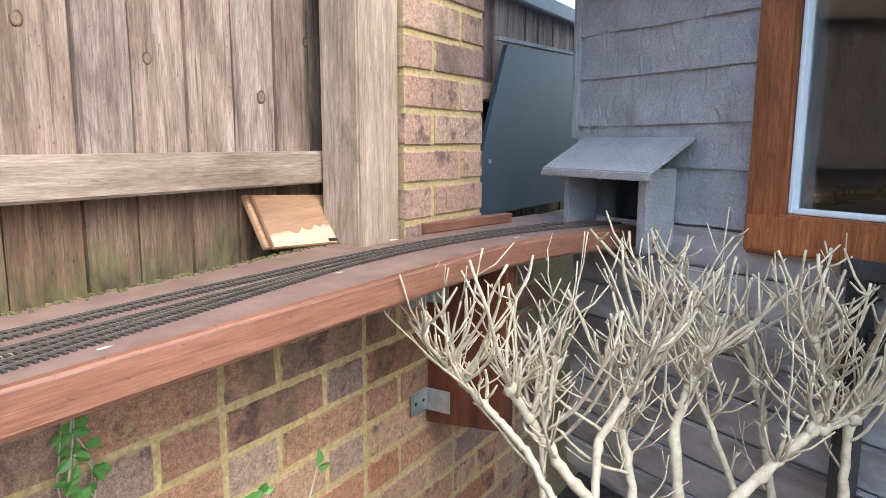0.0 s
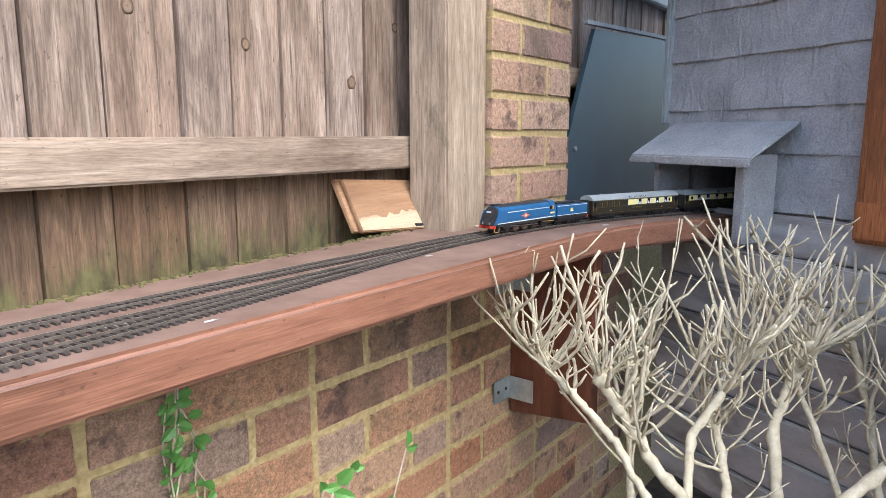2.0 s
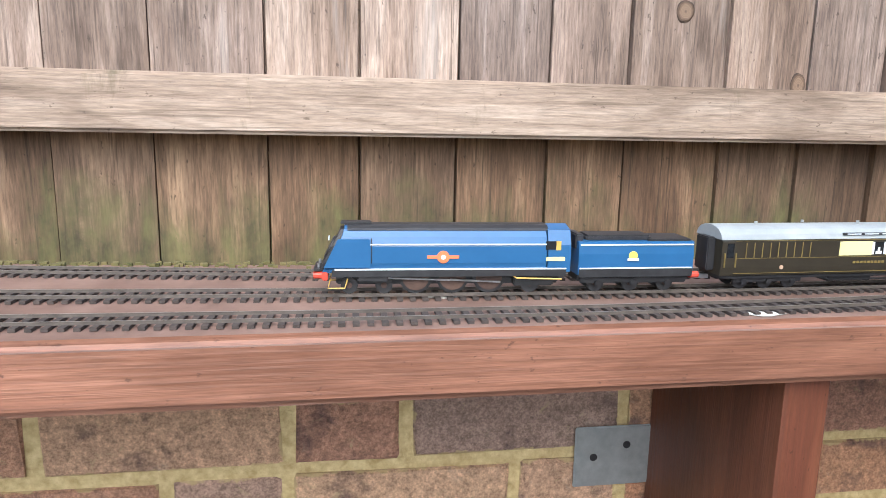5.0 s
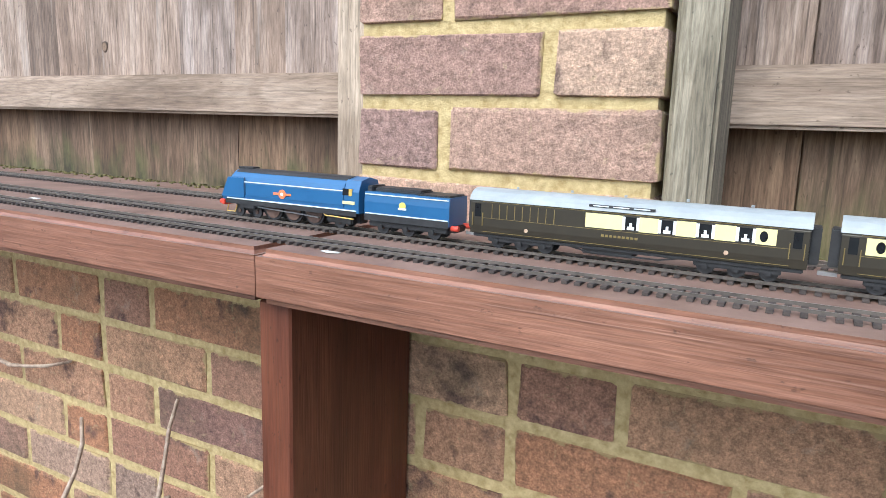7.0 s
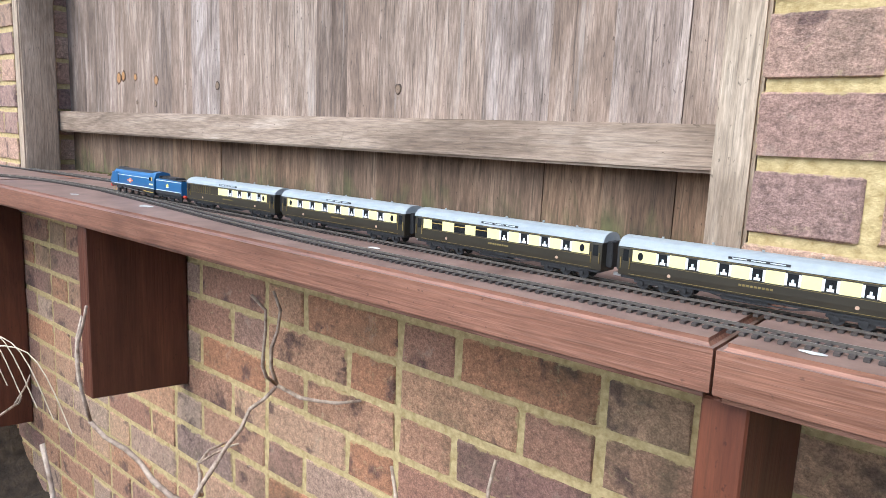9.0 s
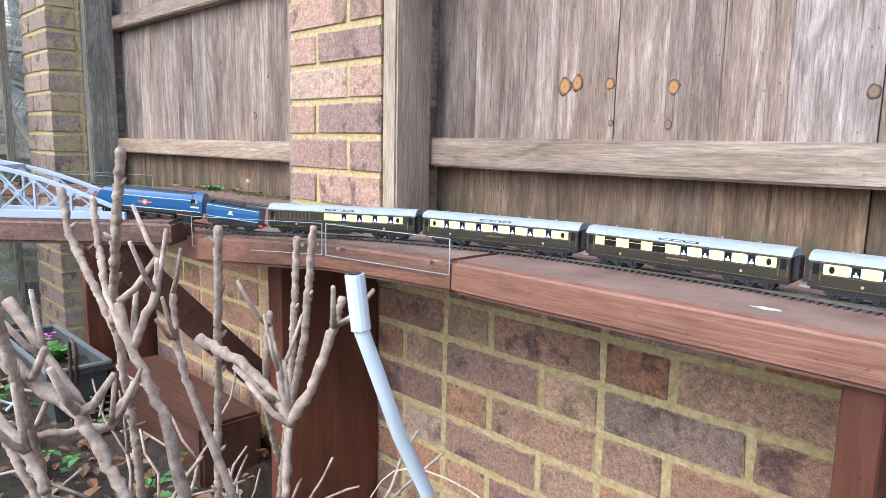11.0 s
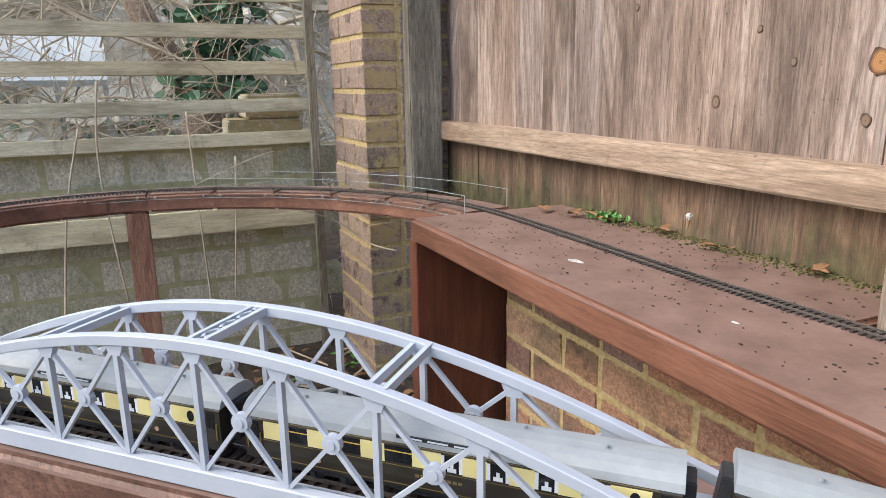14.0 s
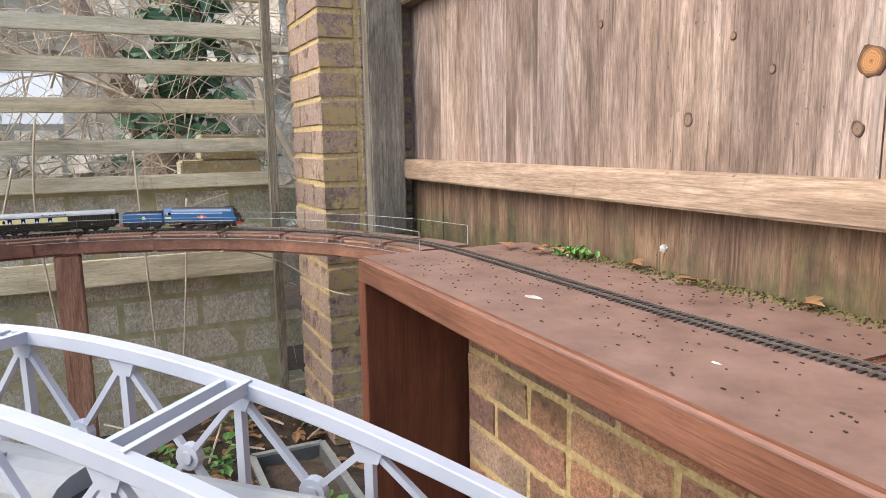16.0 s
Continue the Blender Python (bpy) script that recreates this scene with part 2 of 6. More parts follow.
_nt.links.new(mix(_nt, 1.0, ramp(_nt, noise_tex(_nt, _v, 12, 5, 0.6), [(0.3, (0.255, 0.26, 0.28)), (0.7, (0.36, 0.365, 0.385))]),
                  ramp(_nt, noise_tex(_nt, _v, 260, 3, 0.7), [(0.3, (0.7, 0.7, 0.7)), (0.7, (1.25, 1.25, 1.25))]), "MULTIPLY"), _p.inputs["Base Color"])
bump(_nt, _p, noise_tex(_nt, coords(_nt, (1, 1, 0.55)), 26, 5, 0.55, 2.2), 0.7, 0.009)
M_CLAD = wood("grey_painted_cladding", (0.36, 0.365, 0.385), (0.405, 0.41, 0.43), (0.45, 0.455, 0.475), "y", 0.45, 30, rings=0.15, fibre=0.06)
M_PANEL = speckled("dark_teal_panel", (0.017, 0.037, 0.055), (0.026, 0.050, 0.072), 8, 0.35, 0.0, spec=0.5)
M_GALV = speckled("galvanised_steel", (0.42, 0.47, 0.48), (0.60, 0.64, 0.65), 60, 0.4, 0.1, metal=0.8)
M_GREY = speckled("light_grey_plastic", (0.40, 0.44, 0.51), (0.46, 0.50, 0.57), 30, 0.5, 0.1)
M_SLEEPER = speckled("sleeper_plastic", (0.032, 0.025, 0.022), (0.075, 0.058, 0.050), 90, 0.8, 0.0)
M_RAILMETAL = speckled("worn_rail_head", (0.26, 0.24, 0.22), (0.42, 0.40, 0.37), 60, 0.35, 0.0, metal=0.6)
M_RAILSIDE = speckled("dirty_rail_side", (0.055, 0.045, 0.038), (0.12, 0.10, 0.085), 90, 0.7, 0.0)
M_BLUE = speckled("express_blue_paint", (0.022, 0.098, 0.235), (0.030, 0.118, 0.275), 30, 0.3, 0.0)
M_BLACK = speckled("satin_black", (0.012, 0.012, 0.014), (0.03, 0.03, 0.033), 90, 0.5, 0.0)
M_WHITE = speckled("white_lining", (0.62, 0.70, 0.75), (0.70, 0.76, 0.8), 30, 0.5, 0.0)
M_RED = speckled("buffer_red", (0.55, 0.05, 0.03), (0.6, 0.07, 0.04), 30, 0.45, 0.0)
M_ORANGE = speckled("nameplate_orange", (0.75, 0.18, 0.07), (0.8, 0.22, 0.09), 30, 0.45, 0.0)
M_CREST = speckled("dull_crest", (0.42, 0.24, 0.16), (0.55, 0.42, 0.30), 300, 0.5, 0.0)
M_STEEL = speckled("bright_steel", (0.45, 0.46, 0.48), (0.6, 0.6, 0.62), 60, 0.3, 0.0, metal=0.9)
M_DULLGOLD = speckled("faded_gold_line", (0.16, 0.115, 0.035), (0.24, 0.18, 0.06), 60, 0.5, 0.0)
M_BRASS = speckled("gold_lining", (0.55, 0.36, 0.08), (0.65, 0.45, 0.12), 60, 0.4, 0.0)
M_UMBER = speckled("umber_coach_paint", (0.024, 0.020, 0.014), (0.036, 0.030, 0.020), 40, 0.35, 0.0)
M_CREAM = speckled("cream_coach_paint", (0.80, 0.70, 0.30), (0.84, 0.75, 0.36), 40, 0.45, 0.0)
M_ROOF = speckled("pale_grey_coach_roof", (0.25, 0.275, 0.29), (0.33, 0.355, 0.365), 40, 0.5, 0.0)
M_DARKWIN = speckled("dark_window", (0.01, 0.011, 0.013), (0.02, 0.022, 0.024), 40, 0.08, 0.0)
M_LAMPSHADE = speckled("white_table_lamp", (0.75, 0.78, 0.82), (0.8, 0.82, 0.85), 30, 0.5, 0.0)
M_YELLOW = speckled("crest_yellow", (0.80, 0.62, 0.08), (0.85, 0.7, 0.15), 30, 0.5, 0.0)
M_SOIL = speckled("dark_soil", (0.022, 0.016, 0.011), (0.085, 0.06, 0.04), 24, 0.95, 1.0, dist=0.02)
M_BARK = speckled("pale_bark", (0.40, 0.33, 0.22), (0.68, 0.60, 0.45), 60, 0.8, 0.4)
M_BARK2 = speckled("brown_bark", (0.19, 0.125, 0.09), (0.56, 0.44, 0.345), 75, 0.85, 1.0)
M_TWIG = speckled("dry_twig", (0.34, 0.27, 0.19), (0.70, 0.61, 0.48), 9, 0.85, 0.2)
M_LEAF = speckled("fresh_leaf", (0.06, 0.17, 0.03), (0.14, 0.30, 0.07), 30, 0.5, 0.1)
M_IVY = speckled("ivy_leaf", (0.035, 0.10, 0.05), (0.09, 0.20, 0.10), 20, 0.35, 0.1)
M_DEADLEAF = speckled("dead_leaf", (0.16, 0.075, 0.03), (0.33, 0.19, 0.09), 20, 0.8, 0.2)
M_PETAL = speckled("pink_petal", (0.55, 0.08, 0.35), (0.75, 0.2, 0.55), 30, 0.6, 0.0)
M_TROUGH = speckled("dark_grey_trough", (0.045, 0.05, 0.052), (0.10, 0.105, 0.105), 18, 0.5, 0.15)
M_PIPE = speckled("white_plastic_pipe", (0.55, 0.60, 0.62), (0.68, 0.72, 0.74), 20, 0.4, 0.05)
M_BLUEPLASTIC = speckled("dark_blue_plastic", (0.02, 0.026, 0.04), (0.04, 0.05, 0.07), 20, 0.4, 0.05)
M_RUST = speckled("rusty_iron", (0.05, 0.03, 0.025), (0.12, 0.07, 0.05), 60, 0.7, 0.3)
M_DROP = speckled("white_dropping", (0.36, 0.35, 0.32), (0.62, 0.61, 0.58), 90, 0.85, 0.3)
M_MOSS = speckled("moss_crumbs", (0.05, 0.06, 0.015), (0.2, 0.16, 0.07), 60, 0.95, 0.6)
M_BACK = speckled("distant_thicket", (0.34, 0.30, 0.21), (0.78, 0.72, 0.61), 9, 1.0, 0.0)


def glass(name, col, rough=0.03):
    m, nt, p = mat(name, col, rough)
    p.inputs["Transmission Weight"].default_value = 1.0
    p.inputs["IOR"].default_value = 1.12
    return m


M_DECK = wood("dark_brown_deck_timber", (0.085, 0.045, 0.034), (0.15, 0.082, 0.062), (0.22, 0.13, 0.10), "x", 0.55, 60)
M_PERSPEX = glass("clear_acrylic", (0.93, 0.96, 0.96))
M_GLASS = glass("window_glass", (0.8, 0.85, 0.85))
M_GLASS.node_tree.nodes["Principled BSDF"].inputs["IOR"].default_value = 1.5
M_PANEEDGE, _nt, _p = mat("acrylic_edge", (0.46, 0.51, 0.51), 0.2)

# ---------- mesh helpers ----------
def part(name, bm, material, parent=None, label="", smooth=False):
    me = bpy.data.meshes.new(name)
    bmesh.ops.recalc_face_normals(bm, faces=bm.faces[:])
    bm.to_mesh(me)
    bm.free()
    if smooth:
        for f in me.polygons:
            f.use_smooth = True
    me.materials.append(material)
    ob = new(name, me)
    if parent is not None:
        ob.parent = parent
    if label:
        ob["label"] = label
    return ob


def thing(name, label, category, at=None, group="", kind=""):
    ob = new(name)
    ob.empty_display_size = 0.05
    if at is not None:
        ob.matrix_world = at
    return tagged(ob, label, category, group, kind)


def box(bm, c, s, m=None):
    mm = Matrix.Translation(c) @ Matrix.Diagonal((s[0], s[1], s[2], 1))
    if m is not None:
        mm = m @ mm
    return bmesh.ops.create_cube(bm, size=1.0, matrix=mm)["verts"]


def rbox(bm, c, s, r=0.003, m=None):
    """A box with rounded edges."""
    vs = box(bm, c, s, m)
    es = {e for v in vs for e in v.link_edges}
    bmesh.ops.bevel(bm, geom=list(es), offset=r, segments=2, affect="EDGES", clamp_overlap=True)


def bar(bm, a, b, w, h, up=(0, 0, 1)):
    """A square bar from a to b, w across and h deep."""
    a, b = Vector(a), Vector(b)
    d = (b - a)
    z = d.normalized()
    x = Vector(up).cross(z)
    if x.length < 1e-4:
        x = Vector((1, 0, 0)).cross(z)
    x.normalize()
    y = z.cross(x)
    m = Matrix((x, y, z)).transposed().to_4x4()
    m.translation = (a + b) / 2
    box(bm, (0, 0, 0), (w, h, d.length), m)


def prism(bm, outline, z0, z1, r=0.0):
    lo = [bm.verts.new((x, y, z0)) for x, y in outline]
    hi = [bm.verts.new((x, y, z1)) for x, y in outline]
    bm.faces.new(hi)
    bm.faces.new(lo[::-1])
    n = len(outline)
    for i in range(n):
        bm.faces.new((lo[i], lo[(i + 1) % n], hi[(i + 1) % n], hi[i]))
    if r:
        bmesh.ops.recalc_face_normals(bm, faces=bm.faces[:])
        es = [e for e in bm.edges if all(abs(v.co.z - z1) < 1e-6 for v in e.verts) or all(abs(v.co.z - z0) < 1e-6 for v in e.verts)]
        bmesh.ops.bevel(bm, geom=es, offset=r, segments=3, affect="EDGES", clamp_overlap=True)


def tube(bm, pts, radii, seg=6):
    rings = []
    n = len(pts)
    x = None
    for i, p in enumerate(pts):
        p = Vector(p)
        d = (Vector(pts[min(i + 1, n - 1)]) - Vector(pts[max(i - 1, 0)])).normalized()
        if x is None:
            x = d.orthogonal().normalized()
        x = (x - d * x.dot(d))
        x = x.normalized() if x.length > 1e-5 else d.orthogonal().normalized()
        y = d.cross(x)
        r = radii[i] if isinstance(radii, (list, tuple)) else radii
        rings.append([bm.verts.new(p + (x * math.cos(k * math.tau / seg) + y * math.sin(k * math.tau / seg)) * r) for k in range(seg)])
    for a, b in zip(rings, rings[1:]):
        for k in range(seg):
            bm.faces.new((a[k], a[(k + 1) % seg], b[(k + 1) % seg], b[k]))
    bm.faces.new(rings[0][::-1])
    bm.faces.new(rings[-1])


def curve3(pts, n=6):
    """A smooth line through the points."""
    p = [Vector(pts[0])] + [Vector(q) for q in pts] + [Vector(pts[-1])]
    out = []
    for a, b, c, d in zip(p, p[1:], p[2:], p[3:]):
        for i in range(n):
            f = i / n
            out.append(0.5 * (2 * b + (c - a) * f + (2 * a - 5 * b + 4 * c - d) * f * f + (3 * b - a - 3 * c + d) * f ** 3))
    return out + [p[-1]]


def cyl(bm, a, b, r, seg=12):
    tube(bm, [a, b], r, seg)


def leaf(bm, at, d, size, up=(0, 0, 1), fold=0.25):
    """One pointed leaf, bent along its rib."""
    d = Vector(d).normalized()
    s = d.cross(Vector(up))
    s = s.normalized() if s.length > 1e-3 else Vector((1, 0, 0))
    n = s.cross(d)
    at = Vector(at)
    pts = [at, at + d * size * 0.35 + s * size * 0.3 + n * size * fold * 0.5, at + d * size * 0.75 + s * size * 0.22 + n * size * fold * 0.2,
           at + d * size - n * size * 0.1, at + d * size * 0.75 - s * size * 0.22 + n * size * fold * 0.2, at + d * size * 0.35 - s * size * 0.3 + n * size * fold * 0.5,
           at + d * size * 0.5]
    v = [bm.verts.new(p) for p in pts]
    for i in range(6):
        bm.faces.new((v[6], v[i], v[(i + 1) % 6]))

# ---------- ground and setting ----------
GROUND = -0.64
bm = bmesh.new()
bmesh.ops.create_grid(bm, x_segments=90, y_segments=60, size=1.0, matrix=Matrix.Translation((-0.5, -1.0, GROUND)) @ Matrix.Diagonal((6.0, 4.0, 1, 1)))
LOW = -0.98                       # the bed in the corner is banked up, the rest lies lower
for v in bm.verts:
    f = min(1.0, max(0.0, (v.co.x + 2.45) / 0.5))
    v.co.z += 0.03 * noise.noise(v.co * 4) + 0.012 * noise.noise(v.co * 17) + (LOW - GROUND) * f * f * (3 - 2 * f)
g = 900.0
ring = [(-6.5, -5), (5.5, -5), (5.5, 3), (-6.5, 3)]
far = [(-g, -g), (g, -g), (g, g), (-g, g)]
a = [bm.verts.new((x, y, LOW - 0.02)) for x, y in ring]
b = [bm.verts.new((x, y, LOW - 0.02)) for x, y in far]
for i in range(4):
    bm.faces.new((a[i], a[(i + 1) % 4], b[(i + 1) % 4], b[i]))
tagged(part("ground", bm, M_SOIL), "dark crumbly garden soil", "ground", kind="structure")

# Low garden wall: mortar core, its bricks come last
X0, X1 = -3.17, 4.6
bm = bmesh.new()
box(bm, ((X0 + X1) / 2, 0.1685, (-1.05 - 0.052) / 2), (X1 - X0, 0.329, 1.05 - 0.052))
wall = tagged(part("wall_garden", bm, M_MORTAR), "low brick garden wall with sandy yellow mortar", "wall", kind="structure")

PIERS = {"A": (2.36, 2.687, 0.0, 0.327, 0.028), "B": (0.0, 0.327, 0.0, 0.327, 0.054), "C": (-2.342, -2.015, 0.0, 0.327, 0.018), "D": (-4.127, -3.80, -0.10, 0.23, 0.018)}
pier_ob = {}
for k, (xa, xb, ya, yb, off) in PIERS.items():
    bm = bmesh.new()
    lo = GROUND - 0.05 if k == "D" else -0.05
    box(bm, ((xa + xb) / 2, (ya + yb) / 2 + 0.002, (0.95 + lo) / 2), (xb - xa - 0.008, yb - ya - 0.004, 0.95 - lo))
    pier_ob[k] = tagged(part("brick_pier", bm, M_MORTAR), "tall brick pier with sandy yellow mortar joints", "pier", group="brick piers", kind="structure")
pier_ob["D"]["label"] = "dun brown brick corner pier beside the slatted fence"

# ---------- shelf that carries the railway ----------
H = 0.047
def shelf(outline, label, name="railway_shelf", top=0.0, thick=H, top_mat=True, wood_mat=None):
    t = thing(name, label, "shelf", group="railway shelf boards")
    bm = bmesh.new()
    prism(bm, outline, top - thick, top, 0.006)
    o = part("board", bm, wood_mat or M_SHELF, t)
    if top_mat:
        o.data.materials.append(M_SHELFTOP)
        for f in o.data.polygons:
            if f.normal.z > 0.95:
                f.material_index = 1
    return t

BK, YS = 0.142, -0.215
shelf([(0.052, YS), (2.36, YS + 0.004), (2.50, -0.232), (2.62, -0.268), (2.76, -0.335), (2.94, -0.42), (3.02, -0.26), (2.93, -0.03), (2.70, -0.003), (2.222, -0.003),
       (2.222, 0.085), (1.95, 0.055), (1.5, 0.018), (1.1, -0.014), (0.7, 0.01), (0.41, 0.06), (0.41, -0.003), (0.052, -0.003)],
      "red-brown stained timber shelf board carrying three tracks")
shelf([(-1.60, YS), (0.049, YS + 0.002), (0.049, -0.003), (-0.05, -0.003), (-0.05, BK), (-1.93, BK), (-1.93, 0.0), (-1.60, 0.0)], "red-brown stained timber shelf board, paint worn along its edge")
shelf([(-3.18, YS), (-2.14, YS), (-2.07, -0.375), (-2.037, -0.372), (-1.842, -0.252), (-1.603, YS), (-1.603, -0.003), (-2.39, -0.003), (-2.39, BK), (-3.17, BK)],
      "wide weathered shelf board with a damp, dirt-specked top")
# deck under the lattice bridge
BD = Vector((-0.703, -0.711, 0)).normalized()
BN = Vector((-BD.y, BD.x, 0)) * -1          # towards the fence
B0 = Vector((-2.1377, -0.441, 0))
BZ = 0.0235                        # the bridge stands a little above the shelf
def bpt(s, o):
    p = B0 + BD * s + BN * o
    return (p.x, p.y)
deck = shelf([bpt(-0.085, -0.045), bpt(1.02, -0.049), bpt(1.02, 0.10), bpt(-0.06, 0.10), bpt(-0.085, 0.06)], "dark brown plank deck under the lattice bridge", "bridge_deck", top=BZ - 0.0005, thick=0.04, wood_mat=M_DECK)

# ---------- supports ----------
def support(x, y0, y1, z0, w=0.036, label="dark red stained board bracing the shelf against the wall"):
    t = thing("shelf_support", label, "support", group="shelf supports")
    bm = bmesh.new()
    vs = [(x, y1, z0), (x, y1, -H - 0.001), (x, y0, -H - 0.001), (x, y0, z0 + 0.1 * (y1 - y0))]
    a = [bm.verts.new(v) for v in vs]
    b = [bm.verts.new((v[0] + w, v[1], v[2])) for v in vs]
    bm.faces.new(a)
    bm.faces.new(b[::-1])
    for i in range(4):
        bm.faces.new((a[i], a[(i + 1) % 4], b[(i + 1) % 4], b[i]))
    bmesh.ops.recalc_face_normals(bm, faces=bm.faces[:])
    bmesh.ops.bevel(bm, geom=bm.edges[:], offset=0.002, segments=1, affect="EDGES")
    part("board", bm, M_STAIN, t)
    return t

support(2.44, -0.19, -0.002, -0.42)
support(1.24, -0.20, -0.002, LOW + 0.01)
support(0.04, -0.20, -0.002, LOW + 0.01)
support(-1.12, -0.20, -0.002, -0.40)
support(-2.06, -0.23, -0.002, LOW + 0.2, 0.045)
support(-3.215, -0.205, 0.14, GROUND + 0.01)

def brace(a, b, w, h, label, name="brace", material=None):
    t = thing(name, label, "brace")
    bm = bmesh.new()
    bar(bm, a, b, w, h)
    bmesh.ops.bevel(bm, geom=bm.edges[:], offset=0.002, segments=1, affect="EDGES")
    part("timber", bm, material or M_BRACE, t)
brace((-2.149, -0.491, -0.004), (-2.110, -0.020, -0.52), 0.036, 0.055, "dark brown diagonal brace under the bridge deck")
p = bpt(0.60, 0.0)
brace((p[0], p[1], -0.0175), (p[0], p[1], GROUND - 0.03), 0.075, 0.075, "dark brown square post under the bridge deck", "deck_post")

bm = bmesh.new()
t = thing("sleeper_step", "old timber sleeper on the soil beside the wall", "timber")
rbox(bm, (-2.72, -0.13, GROUND + 0.05), (0.62, 0.16, 0.16), 0.008)
part("beam", bm, M_BRACE, t)

def plate(m, w, h, holes, flap=0.0):
    t = thing("steel_bracket", "galvanised steel bracket plate screwed to the wall", "bracket", at=m, group="steel brackets")
    bm = bmesh.new()
    rbox(bm, (0, 0, 0), (w, 0.003, h), 0.0012)
    part("plate", bm, M_GALV, t)
    if flap:
        bm = bmesh.new()
        rbox(bm, (w / 2 - 0.0015, -flap / 2, 0), (0.003, flap, h), 0.0012)
        part("flange", bm, M_GALV, t)
    # black discs on the unpierced plate stand in for the shade in its holes
    for hx, hz in holes:
        bm = bmesh.new()
        cyl(bm, (hx, -0.0012, hz), (hx, -0.0024, hz), 0.004, 10)
        part("hole", bm, M_BLACK, t)
plate(pose(1.215, -0.004, -0.205), 0.11, 0.065, [(-0.035, 0), (0, 0.012), (0.03, -0.012), (0.035, 0.018)])
plate(pose(2.405, -0.006, -0.125), 0.07, 0.045, [(-0.02, 0), (0.015, 0)], 0.05)
plate(pose(2.40, -0.006, -0.36), 0.06, 0.05, [(-0.015, 0), (0.015, 0)], 0.06)
plate(pose(-1.145, -0.006, -0.15), 0.035, 0.07, [(0, 0.02), (0, -0.02)])
plate(pose(-2.0, -0.006, -0.1), 0.07, 0.05, [(-0.02, 0), (0.02, 0)])
plate(pose(0.10, -0.006, -0.09), 0.05, 0.03, [(-0.01, 0), (0.015, 0)])

# ---------- fence ----------
FTOP = 0.92
FACES = {}                        # where each board of a fence has its face
def fence(xa, xb, label, rails, y=0.148, top=FTOP, rail_y=0.125, board_w=0.105, seed=1):
    t = thing("closeboard_fence", label, "fence", group="closeboard fences")
    rnd = random.Random(seed)
    face = FACES.setdefault(t.name, [])
    x = xa
    zmid = 0.125
    while x < xb - 0.01:
        w = min(board_w * rnd.uniform(0.8, 1.15), xb - x)
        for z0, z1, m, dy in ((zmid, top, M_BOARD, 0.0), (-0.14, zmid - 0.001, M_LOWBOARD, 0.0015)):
            bm = bmesh.new()
            n = 10
            prev = None
            yj, tilt = rnd.uniform(-0.002, 0.002) + dy, rnd.uniform(0.002, 0.006)
            lean, gap = rnd.uniform(-0.002, 0.002), rnd.uniform(0.0005, 0.0016)
            if m is M_BOARD:
                face.append((x, x + w, y + yj - tilt, y + yj))
            for i in range(n + 1):
                z = z0 + (z1 - z0) * i / n
                wob = 0.0012 * noise.noise(Vector((x * 7, z * 3, seed)))
                row = [bm.verts.new(c) for c in ((x + gap + lean * z, y + yj - wob - tilt, z), (x + w - gap + lean * z, y + yj + wob, z), (x + w - gap + lean * z, y + yj + 0.011, z),
                                                 (x + w + 0.009 + lean * z, y + yj + 0.012, z), (x + w + 0.009 + lean * z, y + yj + 0.018, z), (x + gap + lean * z, y + yj + 0.016, z))]
                if prev:
                    for k in range(6):
                        bm.faces.new((prev[k], prev[(k + 1) % 6], row[(k + 1) % 6], row[k]))
                else:
                    bm.faces.new(row[::-1])
                prev = row
            bm.faces.new(prev)
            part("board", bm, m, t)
        x += w
    for ra, rb in rails:
        bm = bmesh.new()
        rbox(bm, ((xa + xb) / 2, rail_y - 0.001, (ra + rb) / 2), (xb - xa, 0.043, rb - ra), 0.004)
        part("rail", bm, M_RAIL, t)
    return t

fence(0.345, 2.30, "weathered closeboard fence panel with a stout rail", [(0.112, 0.172), (0.56, 0.61)], seed=3)
fence(-2.005, -0.03, "weathered closeboard fence panel with orange knots in its boards", [(0.112, 0.170), (0.56, 0.61)], seed=5)
fence(-3.79, -2.37, "weathered closeboard fence panel, green with algae at its foot", [(0.102, 0.155), (0.56, 0.61)], y=0.156, rail_y=0.137, seed=8)
fence(2.69, 4.3, "dark weathered closeboard fence behind the shed", [(0.3, 0.35)], top=0.60, seed=11)

def post(x, y, w, d, z0, z1, label, m):
    t = thing("fence_post", label, "post", group="fence posts")
    bm = bmesh.new()
    rbox(bm, (x, y, (z0 + z1) / 2), (w, d, z1 - z0), 0.004)
    part("timber", bm, m, t)
post(2.291, 0.055, 0.128, 0.09, -0.05, FTOP, "wide pale weathered fence post beside the brick pier", M_POST)
post(0.352, 0.06, 0.042, 0.095, -0.05, FTOP, "grey-green weathered fence post beside the brick pier", M_GREYPOST)
post(-0.026, 0.07, 0.044, 0.095, -0.05, FTOP, "pale weathered fence post beside the brick pier", M_POST)
post(-1.992, 0.05, 0.042, 0.095, -0.05, FTOP, "grey weathered fence post beside the brick pier", M_POST)
post(-2.366, 0.07, 0.040, 0.095, -0.05, FTOP, "pale weathered fence post beside the brick pier", M_POST)
post(-3.776, 0.07, 0.05, 0.10, -0.05, FTOP, "dark stained weathered fence post beside the corner pier", M_GREYPOST)

